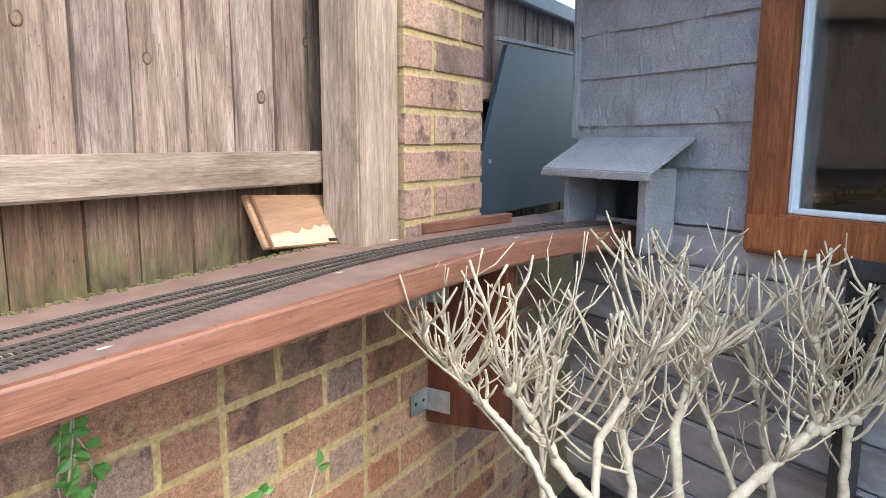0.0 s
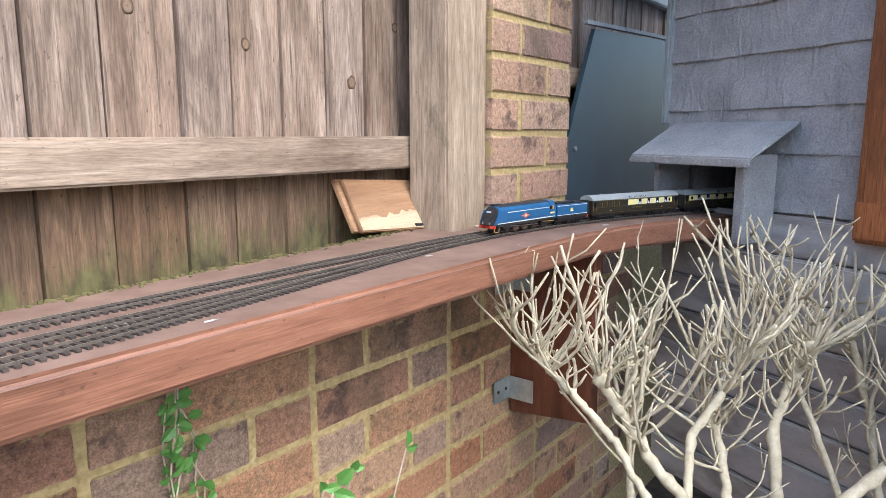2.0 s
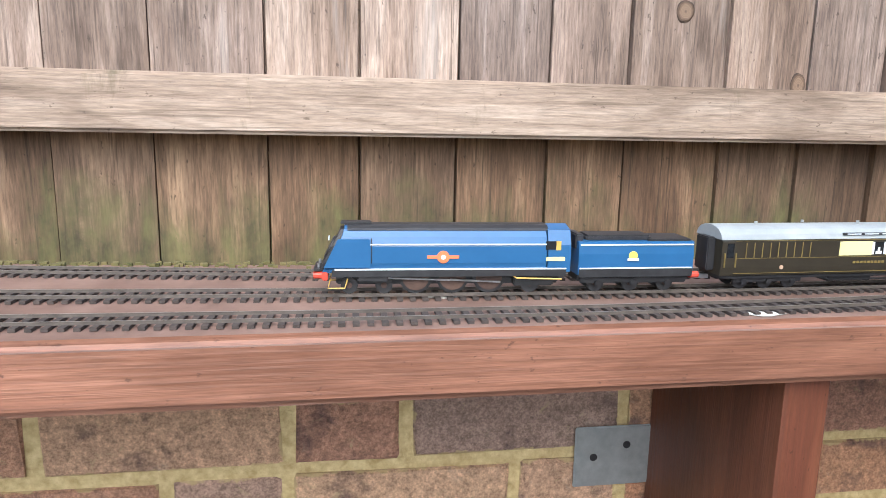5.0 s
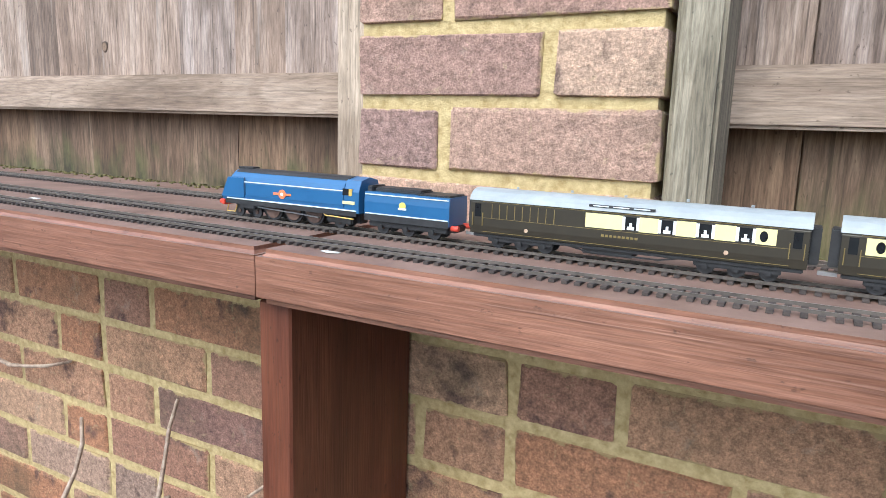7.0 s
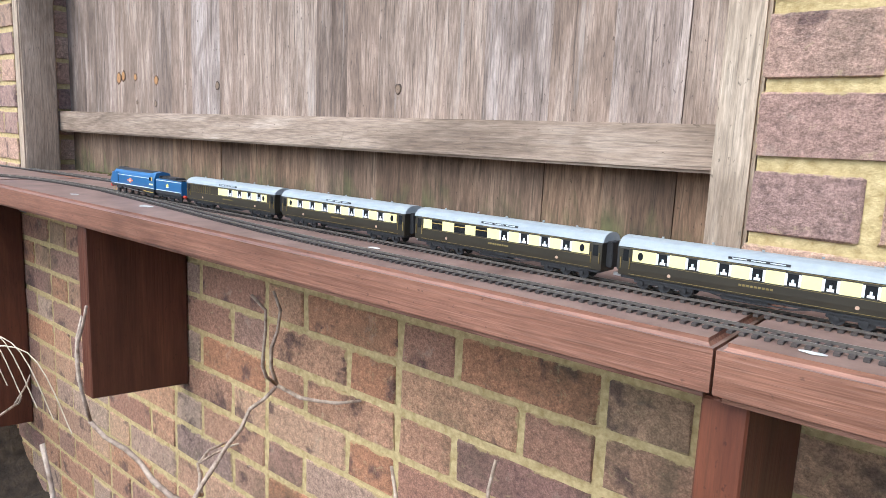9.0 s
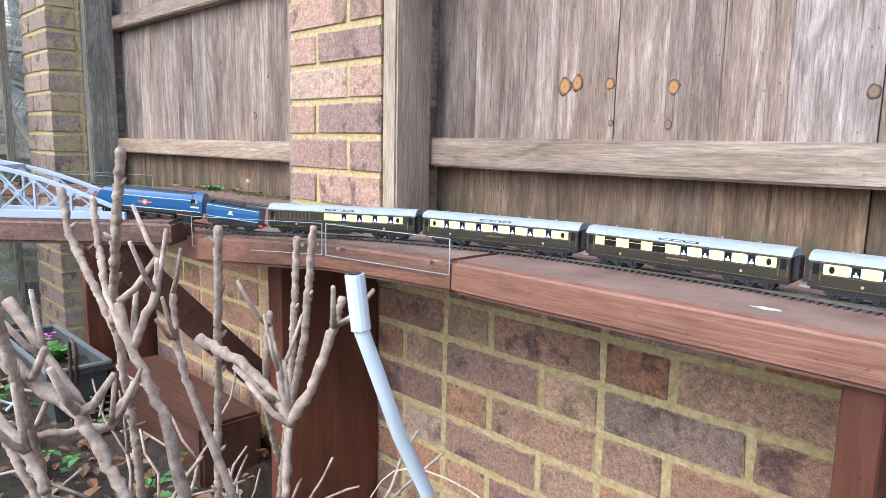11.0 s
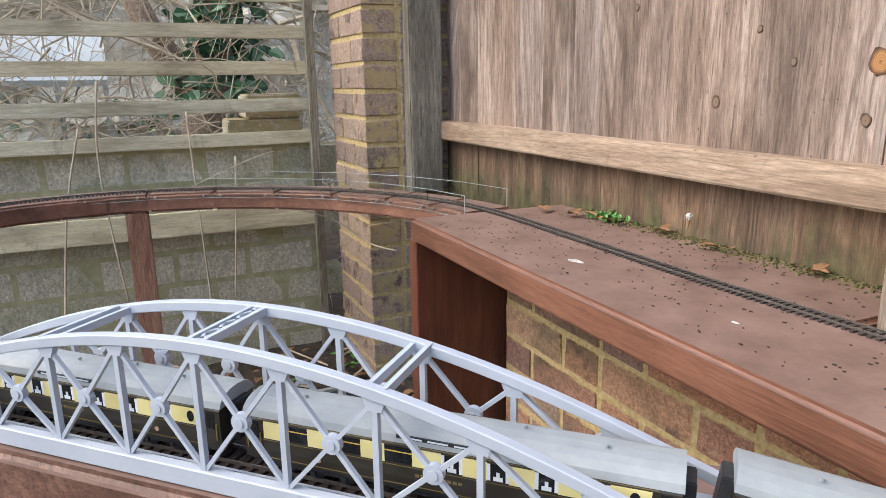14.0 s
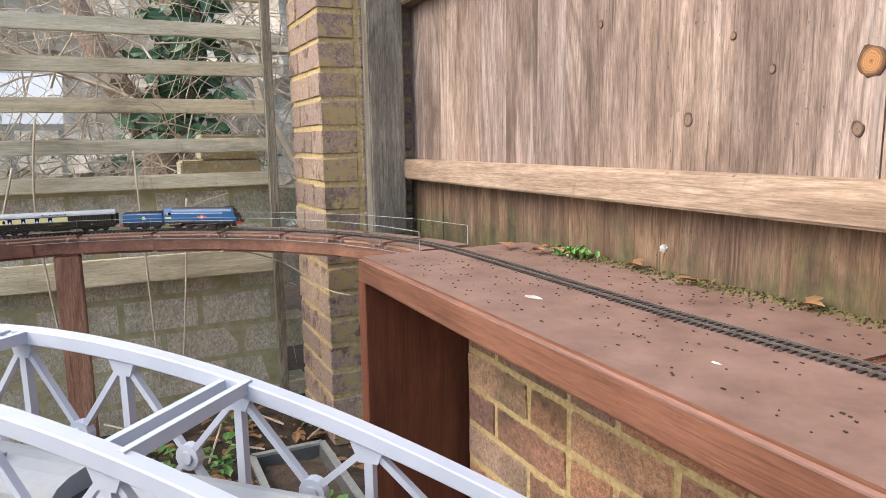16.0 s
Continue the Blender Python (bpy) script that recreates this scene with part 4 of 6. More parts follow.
COACH = 0.262
def coach(kind):
    label = {"brake": "umber and cream model brake coach with brown panelled luggage end", "parlour": "umber and cream model saloon coach with table lamps in its windows",
             "kitchen": "umber and cream model coach with narrow kitchen windows"}[kind]
    t = thing("railway_coach", label, "railway coach", group="coaches of the train")
    L = COACH
    bm = bmesh.new()
    shell(bm, -L + 0.004, -0.004, [(0.0, 0.0125), (0.0172, 0.0125), (0.0178, 0.019), (0.0178, 0.0385), (0.0165, 0.0405), (0.0, 0.0405)])
    body = part("body", bm, M_UMBER, t)
    bm = bmesh.new()
    shell(bm, -L + 0.003, -0.003, [(0.0, 0.0402), (0.0182, 0.0402), (0.0165, 0.0445), (0.0125, 0.0482), (0.007, 0.0503), (0.0, 0.0510)])
    for v in bm.verts:
        if v.co.x > -0.01 or v.co.x < -L + 0.01:
            v.co.z = 0.0402 + (v.co.z - 0.0402) * 0.9
    roof = part("roof", bm, M_ROOF, t, smooth=False)
    for i in range(5):
        bm = bmesh.new()
        cyl(bm, (-0.04 - 0.045 * i, 0.003 * (-1) ** i, 0.0505), (-0.04 - 0.045 * i, 0.003 * (-1) ** i, 0.0522), 0.0012, 8)
        part("ventilator", bm, M_ROOF, roof)
    WZ, WH = 0.0325, 0.0098
    if kind == "brake":
        wins = [(-0.139 - 0.0265 * i, 0.0125) for i in range(4)]
        cream = (-0.104, -0.238)
        ovals = [-0.230]
    elif kind == "parlour":
        wins = [(-0.048 - 0.0278 * i, 0.0125) for i in range(7)]
        cream = (-0.018, -0.244)
        ovals = [-0.026, -0.236]
    else:
        wins = [(-0.04, 0.017), (-0.075, 0.017), (-0.107, 0.017)] + [(-0.139 - 0.0262 * i, 0.0125) for i in range(4)]
        cream = (-0.018, -0.244)
        ovals = [-0.236]
    for sy in (-1, 1):
        edges = [cream[0]]
        for x, w in wins:
            edges += [x + w / 2, x - w / 2]
        edges.append(cream[1])
        for a, b in zip(edges[::2], edges[1::2]):
            bm = bmesh.new()
            box(bm, ((a + b) / 2, sy * 0.0179, WZ), (abs(a - b), 0.0008, WH + 0.0012))
            part("cream_panel", bm, M_CREAM, body)
        for x, w in wins:
            bm = bmesh.new()
            box(bm, (x, sy * 0.01775, WZ), (w, 0.0005, WH))
            pane = part("window", bm, M_DARKWIN, body)
            narrow = kind == "kitchen" and w > 0.015
            if not narrow:
                bm = bmesh.new()
                box(bm, (x, sy * 0.0181, WZ - WH * 0.36), (w * 0.42, 0.0004, WH * 0.24))
                box(bm, (x, sy * 0.0181, WZ - WH * 0.10), (w * 0.15, 0.0004, WH * 0.3))
                part("table_lamp", bm, M_LAMPSHADE, body, "white table lamp")
                bm = bmesh.new()
                for e in (-1, 1):
                    box(bm, (x + e * w * 0.42, sy * 0.0181, WZ), (w * 0.16, 0.0004, WH))
                part("curtain", bm, M_LAMPSHADE, body, "pale curtain")
            else:
                bm = bmesh.new()
                box(bm, (x, sy * 0.0181, WZ + WH * 0.2), (w, 0.0003, WH * 0.07))
                part("glazing_bar", bm, M_BRASS, body)
        for x in ovals:
            bm = bmesh.new()
            tube(bm, [(x, sy * 0.0180, WZ), (x, sy * 0.0186, WZ)], [0.0028, 0.0026], 14)
            for v in bm.verts:
                v.co.z = WZ + (v.co.z - WZ) * 1.45
            part("oval_window", bm, M_DARKWIN, body, "dark oval window")
        for z in (0.0258, 0.0142, 0.0393):
            bm = bmesh.new()
            box(bm, (-L / 2, sy * 0.0179, z), (L - 0.03, 0.0004, 0.0003))
            part("lining", bm, M_DULLGOLD, body, "thin gold lining")
        for x in (-0.011, -L + 0.011):
            bm = bmesh.new()
            box(bm, (x, sy * 0.0176, 0.032), (0.0055, 0.0012, 0.011))
            part("door_window", bm, M_DARKWIN, body)
            for e in (-1, 1):
                bm = bmesh.new()
                box(bm, (x + e * 0.0046, sy * 0.0183, 0.0245), (0.0006, 0.0012, 0.011))
                part("handrail", bm, M_DULLGOLD, body)
        for x in (-0.055, -L + 0.055):
            bm = bmesh.new()
            cyl(bm, (x, sy * 0.0178, 0.0185), (x, sy * 0.0182, 0.0185), 0.0016, 12)
            part("crest", bm, M_CREST, body, "small round crest")
        bm = bmesh.new()
        for k in range(9):
            box(bm, (-L * 0.5 - 0.0128 + 0.0032 * k, sy * 0.0181, 0.0215), (0.0022, 0.0004, 0.0017))
        part("name_bar", bm, M_DULLGOLD, body, "gold name bar")
        bm = bmesh.new()
        box(bm, (-L * 0.5, sy * 0.0172, 0.0438), (0.050, 0.0012, 0.0020))
        hb = part("headboard", bm, M_BLACK, roof, "black roof board with white lettering")
        bm = bmesh.new()
        for k in range(3):
            box(bm, (-L * 0.5 - 0.0155 + 0.0155 * k, sy * 0.0180, 0.0438), (0.012, 0.0004, 0.0008))
        part("lettering_bar", bm, M_WHITE, hb)
        if kind == "brake":
            for i in range(9):
                bm = bmesh.new()
                box(bm, (-0.024 - 0.0068 * i, sy * 0.0180, 0.032), (0.0005, 0.0006, 0.0115))
                part("panel_strip", bm, M_DULLGOLD, body)
        bm = bmesh.new()
        bar(bm, (-0.085, sy * 0.012, 0.0105), (-0.105, sy * 0.012, 0.0065), 0.0012, 0.0012)
        bar(bm, (-0.105, sy * 0.012, 0.0065), (-0.160, sy * 0.012, 0.0065), 0.0012, 0.0012)
        bar(bm, (-0.160, sy * 0.012, 0.0065), (-0.180, sy * 0.012, 0.0105), 0.0012, 0.0012)
        part("truss_rod", bm, M_BLACK, t)
    bm = bmesh.new()
    rbox(bm, (-L / 2, 0, 0.0108), (L - 0.012, 0.031, 0.003), 0.0006)
    rbox(bm, (-L / 2 + 0.01, 0, 0.008), (0.04, 0.024, 0.006), 0.0008)
    part("underframe", bm, M_BLACK, t)
    for cx in (-0.048, -L + 0.048):
        bm = bmesh.new()
        for sy in (-1, 1):
            rbox(bm, (cx, sy * 0.0125, 0.0078), (0.058, 0.002, 0.0036), 0.0006)
            for dx in (-0.021, 0, 0.021):
                rbox(bm, (cx + dx, sy * 0.0135, 0.0066), (0.0042, 0.002, 0.0042), 0.0005)
        bog = part("bogie", bm, M_BLACK, t)
        for dx in (-0.021, 0, 0.021):
            for sy in (-1, 1):
                bm = bmesh.new()
                cyl(bm, (cx + dx, sy * 0.0094, 0.0065), (cx + dx, sy * 0.0073, 0.0065), 0.0065, 14)
                part("wheel", bm, M_BLACK, bog)
    for x in (-0.001, -L + 0.001):
        bm = bmesh.new()
        rbox(bm, (x, 0, 0.028), (0.007, 0.017, 0.026), 0.0008)
        part("gangway", bm, M_BLACK, t, "black concertina gangway")
    bm = bmesh.new()
    box(bm, (0.002, 0, 0.009), (0.012, 0.004, 0.003))
    part("coupling", bm, M_STEEL, t)
    return t

loco, tend = locomotive(), tender()
kinds = ["brake", "parlour", "kitchen", "parlour", "kitchen", "parlour", "parlour", "kitchen", "parlour", "parlour"]
first = {}
coaches = []
for k in kinds:
    if k not in first:
        first[k] = coach(k)
        coaches.append(first[k])
    else:
        coaches.append(copy_thing(first[k], Matrix.Identity(4)))

# ---------- lattice bridge ----------
def bridge():
    t = thing("lattice_bridge", "light grey model bowstring lattice bridge over the deck", "model bridge")
    W, HT, BAY, END = 0.034, 0.0765, 0.0585, 0.080
    S = [0.0] + [END + BAY * i for i in range(9)] + [2 * END + 8 * BAY]      # panel points
    L = S[-1]
    def P(s, o, z):
        p = B0 + BD * s + BN * o
        return Vector((p.x, p.y, z + BZ))
    def top(s):
        return 0.0172 + HT * max(0.0, 1 - (2 * s / L - 1) ** 2) ** 1.12
    def gusset(bm, s, o, z, w, h):
        """A small flat plate in the plane of the truss."""
        vs = [bm.verts.new(P(s + ds * w, o + d, z + dz * h)) for d in (-0.0022, 0.0022) for ds, dz in ((-1, 0.9), (1, 0.9), (0.55, -1), (-0.55, -1))]
        for f in ((3, 2, 1, 0), (4, 5, 6, 7), (0, 1, 5, 4), (1, 2, 6, 5), (2, 3, 7, 6), (3, 0, 4, 7)):
            bm.faces.new([vs[k] for k in f])
    for o in (-W, W):
        bm = bmesh.new()
        pr = None
        for i in range(57):
            s = L * i / 56
            z = top(s)
            row = [bm.verts.new(P(s, o + dy, z + dz)) for dy, dz in ((-0.0036, -0.0028), (-0.003, -0.0034), (0.003, -0.0034), (0.0036, -0.0028), (0.0036, 0.0030), (0.003, 0.0036), (-0.003, 0.0036), (-0.0036, 0.0030))]
            if pr:
                for k in range(8):
                    bm.faces.new((pr[k], pr[(k + 1) % 8], row[(k + 1) % 8], row[k]))
            else:
                bm.faces.new(row[::-1])
            pr = row
        bm.faces.new(pr)
        part("arch_chord", bm, M_GREY, t)
        bm = bmesh.new()
        bar(bm, P(-0.008, o, 0.0069), P(L + 0.008, o, 0.0069), 0.0075, 0.0130)
        bmesh.ops.bevel(bm, geom=bm.edges[:], offset=0.0008, segments=1, affect="EDGES")
        part("bottom_chord", bm, M_GREY, t)
        for i in range(1, 10):
            bm = bmesh.new()
            bar(bm, P(S[i], o, 0.009), P(S[i], o, top(S[i]) - 0.002), 0.0040, 0.0036, BD)
            up = part("upright", bm, M_GREY, t)
            bm = bmesh.new()
            gusset(bm, S[i], o, top(S[i]) - 0.006, 0.0075, 0.0042)
            part("gusset", bm, M_GREY, up)
        for i in range(1, 9):
            sa, sb = S[i], S[i + 1]
            za, zb = top(sa) - 0.004, top(sb) - 0.004
            for a, b in (((sa, 0.012), (sb, zb)), ((sa, za), (sb, 0.012))):
                bm = bmesh.new()
                bar(bm, P(a[0], o, a[1]), P(b[0], o, b[1]), 0.0026, 0.0030, BN)
                part("diagonal", bm, M_GREY, t)
            # where the two diagonals cross
            f = (za - 0.012) / ((za - 0.012) + (zb - 0.012))
            s, z = sa + (sb - sa) * f, 0.012 + f * (zb - 0.012)
            bm = bmesh.new()
            cyl(bm, P(s, o - 0.0022, z), P(s, o + 0.0022, z), 0.0058, 14)
            hub = part("hub", bm, M_GREY, t)
            bm = bmesh.new()
            cyl(bm, P(s, o - 0.0032, z), P(s, o + 0.0032, z), 0.0030, 10)
            part("boss", bm, M_GREY, hub)
        for i, e in ((1, 0), (9, 10)):
            bm = bmesh.new()
            s = S[i] + (S[e] - S[i]) * 0.52
            bar(bm, P(S[i], o, 0.011), P(s, o, top(s) - 0.002), 0.0026, 0.0030, BN)
            part("diagonal", bm, M_GREY, t)
    for i in (3, 5, 7):
        s, z = S[i], top(S[i]) + 0.0005
        for d in (-0.0052, 0.0052):
            bm = bmesh.new()
            bar(bm, P(s + d, -W, z), P(s + d, W, z), 0.0030, 0.0052)
            part("cross_beam", bm, M_GREY, t)
        if i == 5:
            for k in range(4):
                a, b = -W + k * W / 2, -W + (k + 1) * W / 2
                for e in (-1, 1):
                    bm = bmesh.new()
                    bar(bm, P(s - e * 0.0045, a, z), P(s + e * 0.0045, b, z), 0.0022, 0.003)
                    part("lacing", bm, M_GREY, t)
    for o in (-W + 0.0125, W - 0.0125):
        bm = bmesh.new()
        bar(bm, P(0.0, o, 0.0062), P(L, o, 0.0062), 0.002, 0.003)
        part("walkway_edge", bm, M_GREY, t)
    bm = bmesh.new()
    for i in range(96):
        s = (i + 0.5) * L / 96
        for o in (-W + 0.008, W - 0.008):
            bar(bm, P(s, o - 0.005, 0.0060), P(s, o + 0.005, 0.0060), 0.0026, 0.002)
    part("walkway", bm, M_GREY, t)["kind"] = "stuff"
bridge()

# ---------- curved viaduct, acrylic guards ----------
VC = Vector((-3.08, -0.785, 0))
def vpt(r, a):
    return (VC.x + r * math.cos(radians(a)), VC.y + r * math.sin(radians(a)))
angs = [185, 172, 159, 146, 133, 120, 108.5, 98]
for a0, a1 in zip(angs, angs[1:]):
    n = 4
    out = [vpt(0.700, a0 + (a1 - a0) * i / n) for i in range(n + 1)] + [vpt(0.820, a1 + (a0 - a1) * i / n) for i in range(n + 1)]
    shelf(out, "red-brown plank of the curved viaduct", "viaduct_plank", thick=0.045)
def guard(a, b, z0=-0.012, z1=0.036, thick=0.0022):
    t = thing("acrylic_guard", "clear acrylic strip screwed to the shelf edge as a guard", "guard", group="acrylic guards")
    bm = bmesh.new()
    bar(bm, (*a, (z0 + z1) / 2), (*b, (z0 + z1) / 2), z1 - z0, thick, (Vector((*b, 0)) - Vector((*a, 0))).cross(Vector((0, 0, 1))))
    part("sheet", bm, M_PERSPEX, t)
    bm = bmesh.new()
    bar(bm, (*a, z1), (*b, z1), 0.0016, 0.0007)
    bar(bm, (*a, z0), (*a, z1), 0.0011, 0.0011)
    bar(bm, (*b, z0), (*b, z1), 0.0011, 0.0011)
    bar(bm, (*a, z0), (*b, z0), 0.0018, 0.001)
    part("polished_edge", bm, M_PANEEDGE, t)
    d = (Vector((*b, 0)) - Vector((*a, 0))).normalized()
    nrm = Vector((d.y, -d.x, 0))
    for f in (0.12, 0.86):
        c = Vector((*a, 0)).lerp(Vector((*b, 0)), f)
        c.z = -0.006
        bm = bmesh.new()
        cyl(bm, c - nrm * 0.003, c + nrm * 0.003, 0.003, 8)
        part("screw", bm, M_STEEL, t)
for a0, a1 in zip(angs, angs[1:]):
    guard(vpt(0.6965, a0), vpt(0.6965, a1))
    guard(vpt(0.824, a0 + 1.5), vpt(0.824, a1 + 1.5))
guard((-2.05, -0.3755), (-1.846, -0.2575), -0.02, 0.03)
guard((-1.838, -0.2555), (-1.60, -0.2195), -0.02, 0.03)
def vpost(x, y, w, label="bare brown timber post carrying the viaduct"):
    t = thing("viaduct_post", label, "post", group="viaduct posts")
    bm = bmesh.new()
    rbox(bm, (x, y, (GROUND - 0.03 - 0.046) / 2), (w, w, -GROUND + 0.03 - 0.046), 0.003)
    part("timber", bm, M_POST2, t)
M_POST2 = wood("brown_post_timber", (0.20, 0.10, 0.065), (0.30, 0.165, 0.11), (0.38, 0.23, 0.165), "z", 0.75, 50)
vpost(-3.80, -0.715, 0.055)
# planks under the far turn of the line
turn = [onbridge[-1]] + hidden + [loop[0]]
for i in range(1, 16, 2):
    pts = turn[i:i + 3] if i < 15 else turn[i:]
    lo, hi = [], []
    for k, q in enumerate(pts):
        a, b = pts[max(k - 1, 0)], pts[min(k + 1, len(pts) - 1)]
        d = Vector((b[0] - a[0], b[1] - a[1], 0)).normalized()
        lo.append((q[0] - d.y * 0.06, q[1] + d.x * 0.06))
        hi.append((q[0] + d.y * 0.06, q[1] - d.x * 0.06))
    shelf(lo + hi[::-1], "red-brown plank under the far turn of the line", "viaduct_plank", top=min(height(*q) for q in pts) - 0.0003, thick=0.045)
vpost(turn[9][0], turn[9][1], 0.055)

# ---------- slatted end fence, block wall behind it ----------
t = thing("slatted_fence", "mossy horizontal slat fence in front of a block wall", "fence")
for i, z in enumerate((0.641, 0.532, 0.424, 0.315, 0.201, 0.098)):
    bm = bmesh.new()
    rbox(bm, (-4.17, -1.75, z), (0.018, 3.2, 0.041), 0.002)
    part("slat", bm, M_SLAT, t)
bm = bmesh.new()
rbox(bm, (-4.165, -1.75, -0.155), (0.022, 3.2, 0.076), 0.002)
part("gravel_board", bm, M_SLAT, t)
for y in (-0.162, -1.9):
    bm = bmesh.new()
    rbox(bm, (-4.145, y, 0.05), (0.03, 0.026, 1.4), 0.003)
    part("upright", bm, M_GREYPOST, t)
bm = bmesh.new()
box(bm, (-4.30, -1.75, (0.075 + GROUND - 0.05) / 2), (0.19, 3.22, 0.075 - GROUND + 0.05))
blockwall = tagged(part("wall_end", bm, M_MOSSMORTAR), "low block wall green with algae", "wall", kind="structure")
t = thing("stone_step_pile", "mossy coping blocks stacked on the end wall", "blocks")
for dx, y0, y1, z0, z1 in ((0, -0.42, -0.18, 0.075, 0.155), (0.0, -0.36, -0.18, 0.157, 0.235)):
    bm = bmesh.new()
    rbox(bm, (-4.31, (y0 + y1) / 2, (z0 + z1) / 2), (0.16, y1 - y0, z1 - z0), 0.006)
    part("block", bm, M_MOSSBRICK, t)

# ---------- shed ----------
SA = radians(26)
U, N_ = Vector((-math.sin(SA), -math.cos(SA), 0)), Vector((-math.cos(SA), math.sin(SA), 0))
P1 = Vector((2.789, -0.124, 0.0))
WD = 0.135
def sh(s, d, z):
    """s along the shed's front wall, d out of it, z up."""
    p = P1 - N_ * WD + U * s + N_ * d
    return Vector((p.x, p.y, z))
def sbox(bm, s0, s1, d0, d1, z0, z1, r=0.0):
    m = Matrix((U, N_, Vector((0, 0, 1)))).transposed().to_4x4()
    c = sh((s0 + s1) / 2, (d0 + d1) / 2, (z0 + z1) / 2)
    m.translation = c
    (rbox(bm, (0, 0, 0), (s1 - s0, d1 - d0, z1 - z0), r, m) if r else box(bm, (0, 0, 0), (s1 - s0, d1 - d0, z1 - z0), m))
shed = thing("garden_shed", "grey garden shed, felted above and clad in boards below", "shed")
def spart(name, args, m, label="", r=0.0, parent=None):
    bm = bmesh.new()
    sbox(bm, *args, r)
    return part(name, bm, m, parent or shed, label)
DEEP, SE, STOP = -4.4, 2.6, 1.25
# front wall, with the portal (s 0.05..0.27) and the window (s 0.55..1.5) left open
spart("wall", (-0.03, 0.05, -0.05, 0, GROUND - 0.05, STOP), M_FELT)
spart("wall", (0.05, 0.27, -0.05, 0, 0.12, STOP), M_FELT)
spart("wall", (0.05, 0.27, -0.05, 0, GROUND - 0.05, -0.05), M_CLAD)
spart("wall", (0.27, 0.55, -0.05, 0, GROUND - 0.05, STOP), M_FELT)
spart("wall", (0.55, 1.5, -0.05, 0, GROUND - 0.05, 0.055), M_CLAD)
spart("wall", (0.55, 1.5, -0.05, 0, 0.95, STOP), M_FELT)
spart("wall", (1.5, SE, -0.05, 0, GROUND - 0.05, STOP), M_FELT)
spart("wall", (-0.03, 0.02, DEEP, -0.05, GROUND - 0.05, STOP), M_FELT)
spart("wall", (SE - 0.05, SE, DEEP, -0.05, GROUND - 0.05, STOP), M_FELT)
spart("wall", (-0.03, SE, DEEP - 0.05, DEEP, GROUND - 0.05, STOP), M_FELT)
spart("roof", (-0.10, SE + 0.1, DEEP - 0.1, 0.1, STOP, STOP + 0.05), M_FELT)
spart("floor", (0.02, SE - 0.05, DEEP, -0.05, GROUND - 0.03, GROUND + 0.02), M_STAIN)
# felt laid in overlapping bands, wrinkled
z = 0.018
k = 0
while z < STOP:
    hh = (0.125, 0.10, 0.118, 0.11)[k % 4]
    for s0, s1 in ((-0.03, 0.48), (1.58, SE)) if z < 0.9 else ((-0.03, SE),):
        bm = bmesh.new()
        nx, nz = 48, 10
        grid = []
        for i in range(nx + 1):
            col = []
            for j in range(nz + 1):
                s = s0 + (s1 - s0) * i / nx
                if j == 0:
                    zz = z + 0.004 * noise.noise(Vector((s * 6, k * 3.1, 0)))
                else:
                    zz = z + hh * j / nz
                d = 0.0125 - 0.0055 * j / nz + 0.004 * noise.noise(Vector((s * 11, zz * 15, k))) + 0.0028 * noise.noise(Vector((s * 34, zz * 40, k)))
                if 0.045 < s < 0.275 and zz < 0.125:
                    zz = 0.125
                col.append(bm.verts.new(sh(s, d, zz)))
            grid.append(col)
        for i in range(nx):
            for j in range(nz):
                bm.faces.new((grid[i][j], grid[i + 1][j], grid[i + 1][j + 1], grid[i][j + 1]))
        part("felt_band", bm, M_FELT, shed, smooth=True)
    z += hh - 0.006
    k += 1
z = 0.014
while z > GROUND:
    bm = bmesh.new()
    m = Matrix((U, N_, Vector((0, 0, 1)))).transposed().to_4x4()
    m.translation = sh((-0.03 + SE) / 2, 0.009, z - 0.044)
    rbox(bm, (0, 0, 0), (SE + 0.03, 0.014, 0.084), 0.005, m @ Matrix.Rotation(radians(-4), 4, "X"))
    part("cladding_board", bm, M_CLAD, shed)
    z -= 0.086
spart("corner_trim", (-0.045, -0.028, -0.02, 0.024, 0.2, STOP), M_ROOF, "pale ragged felt edge at the corner", 0.004)
# window
win = spart("window", (0.47, 0.545, 0.001, 0.045, -0.02, 0.98), M_OAK, "oak-stained window frame", 0.005)
spart("frame_bottom", (0.47, 1.58, 0.003, 0.047, -0.015, 0.06), M_OAK, "oak-stained window frame", 0.005, win)
spart("frame_top", (0.545, 1.5, 0.002, 0.045, 0.93, 0.98), M_OAK, "", 0.005, win)
spart("frame_side", (1.5, 1.58, 0.002, 0.045, 0.06, 0.98), M_OAK, "", 0.005, win)
spart("bead", (0.546, 0.556, 0.0, 0.03, 0.061, 0.93), M_WHITE, "white glazing bead", 0.002, win)
spart("bead", (0.556, 1.5, 0.0, 0.03, 0.061, 0.071), M_WHITE, "white glazing bead", 0.002, win)
pane = spart("pane", (0.555, 1.5, 0.006, 0.010, 0.07, 0.93), M_GLASS, "reflecting window pane", 0.0, win)
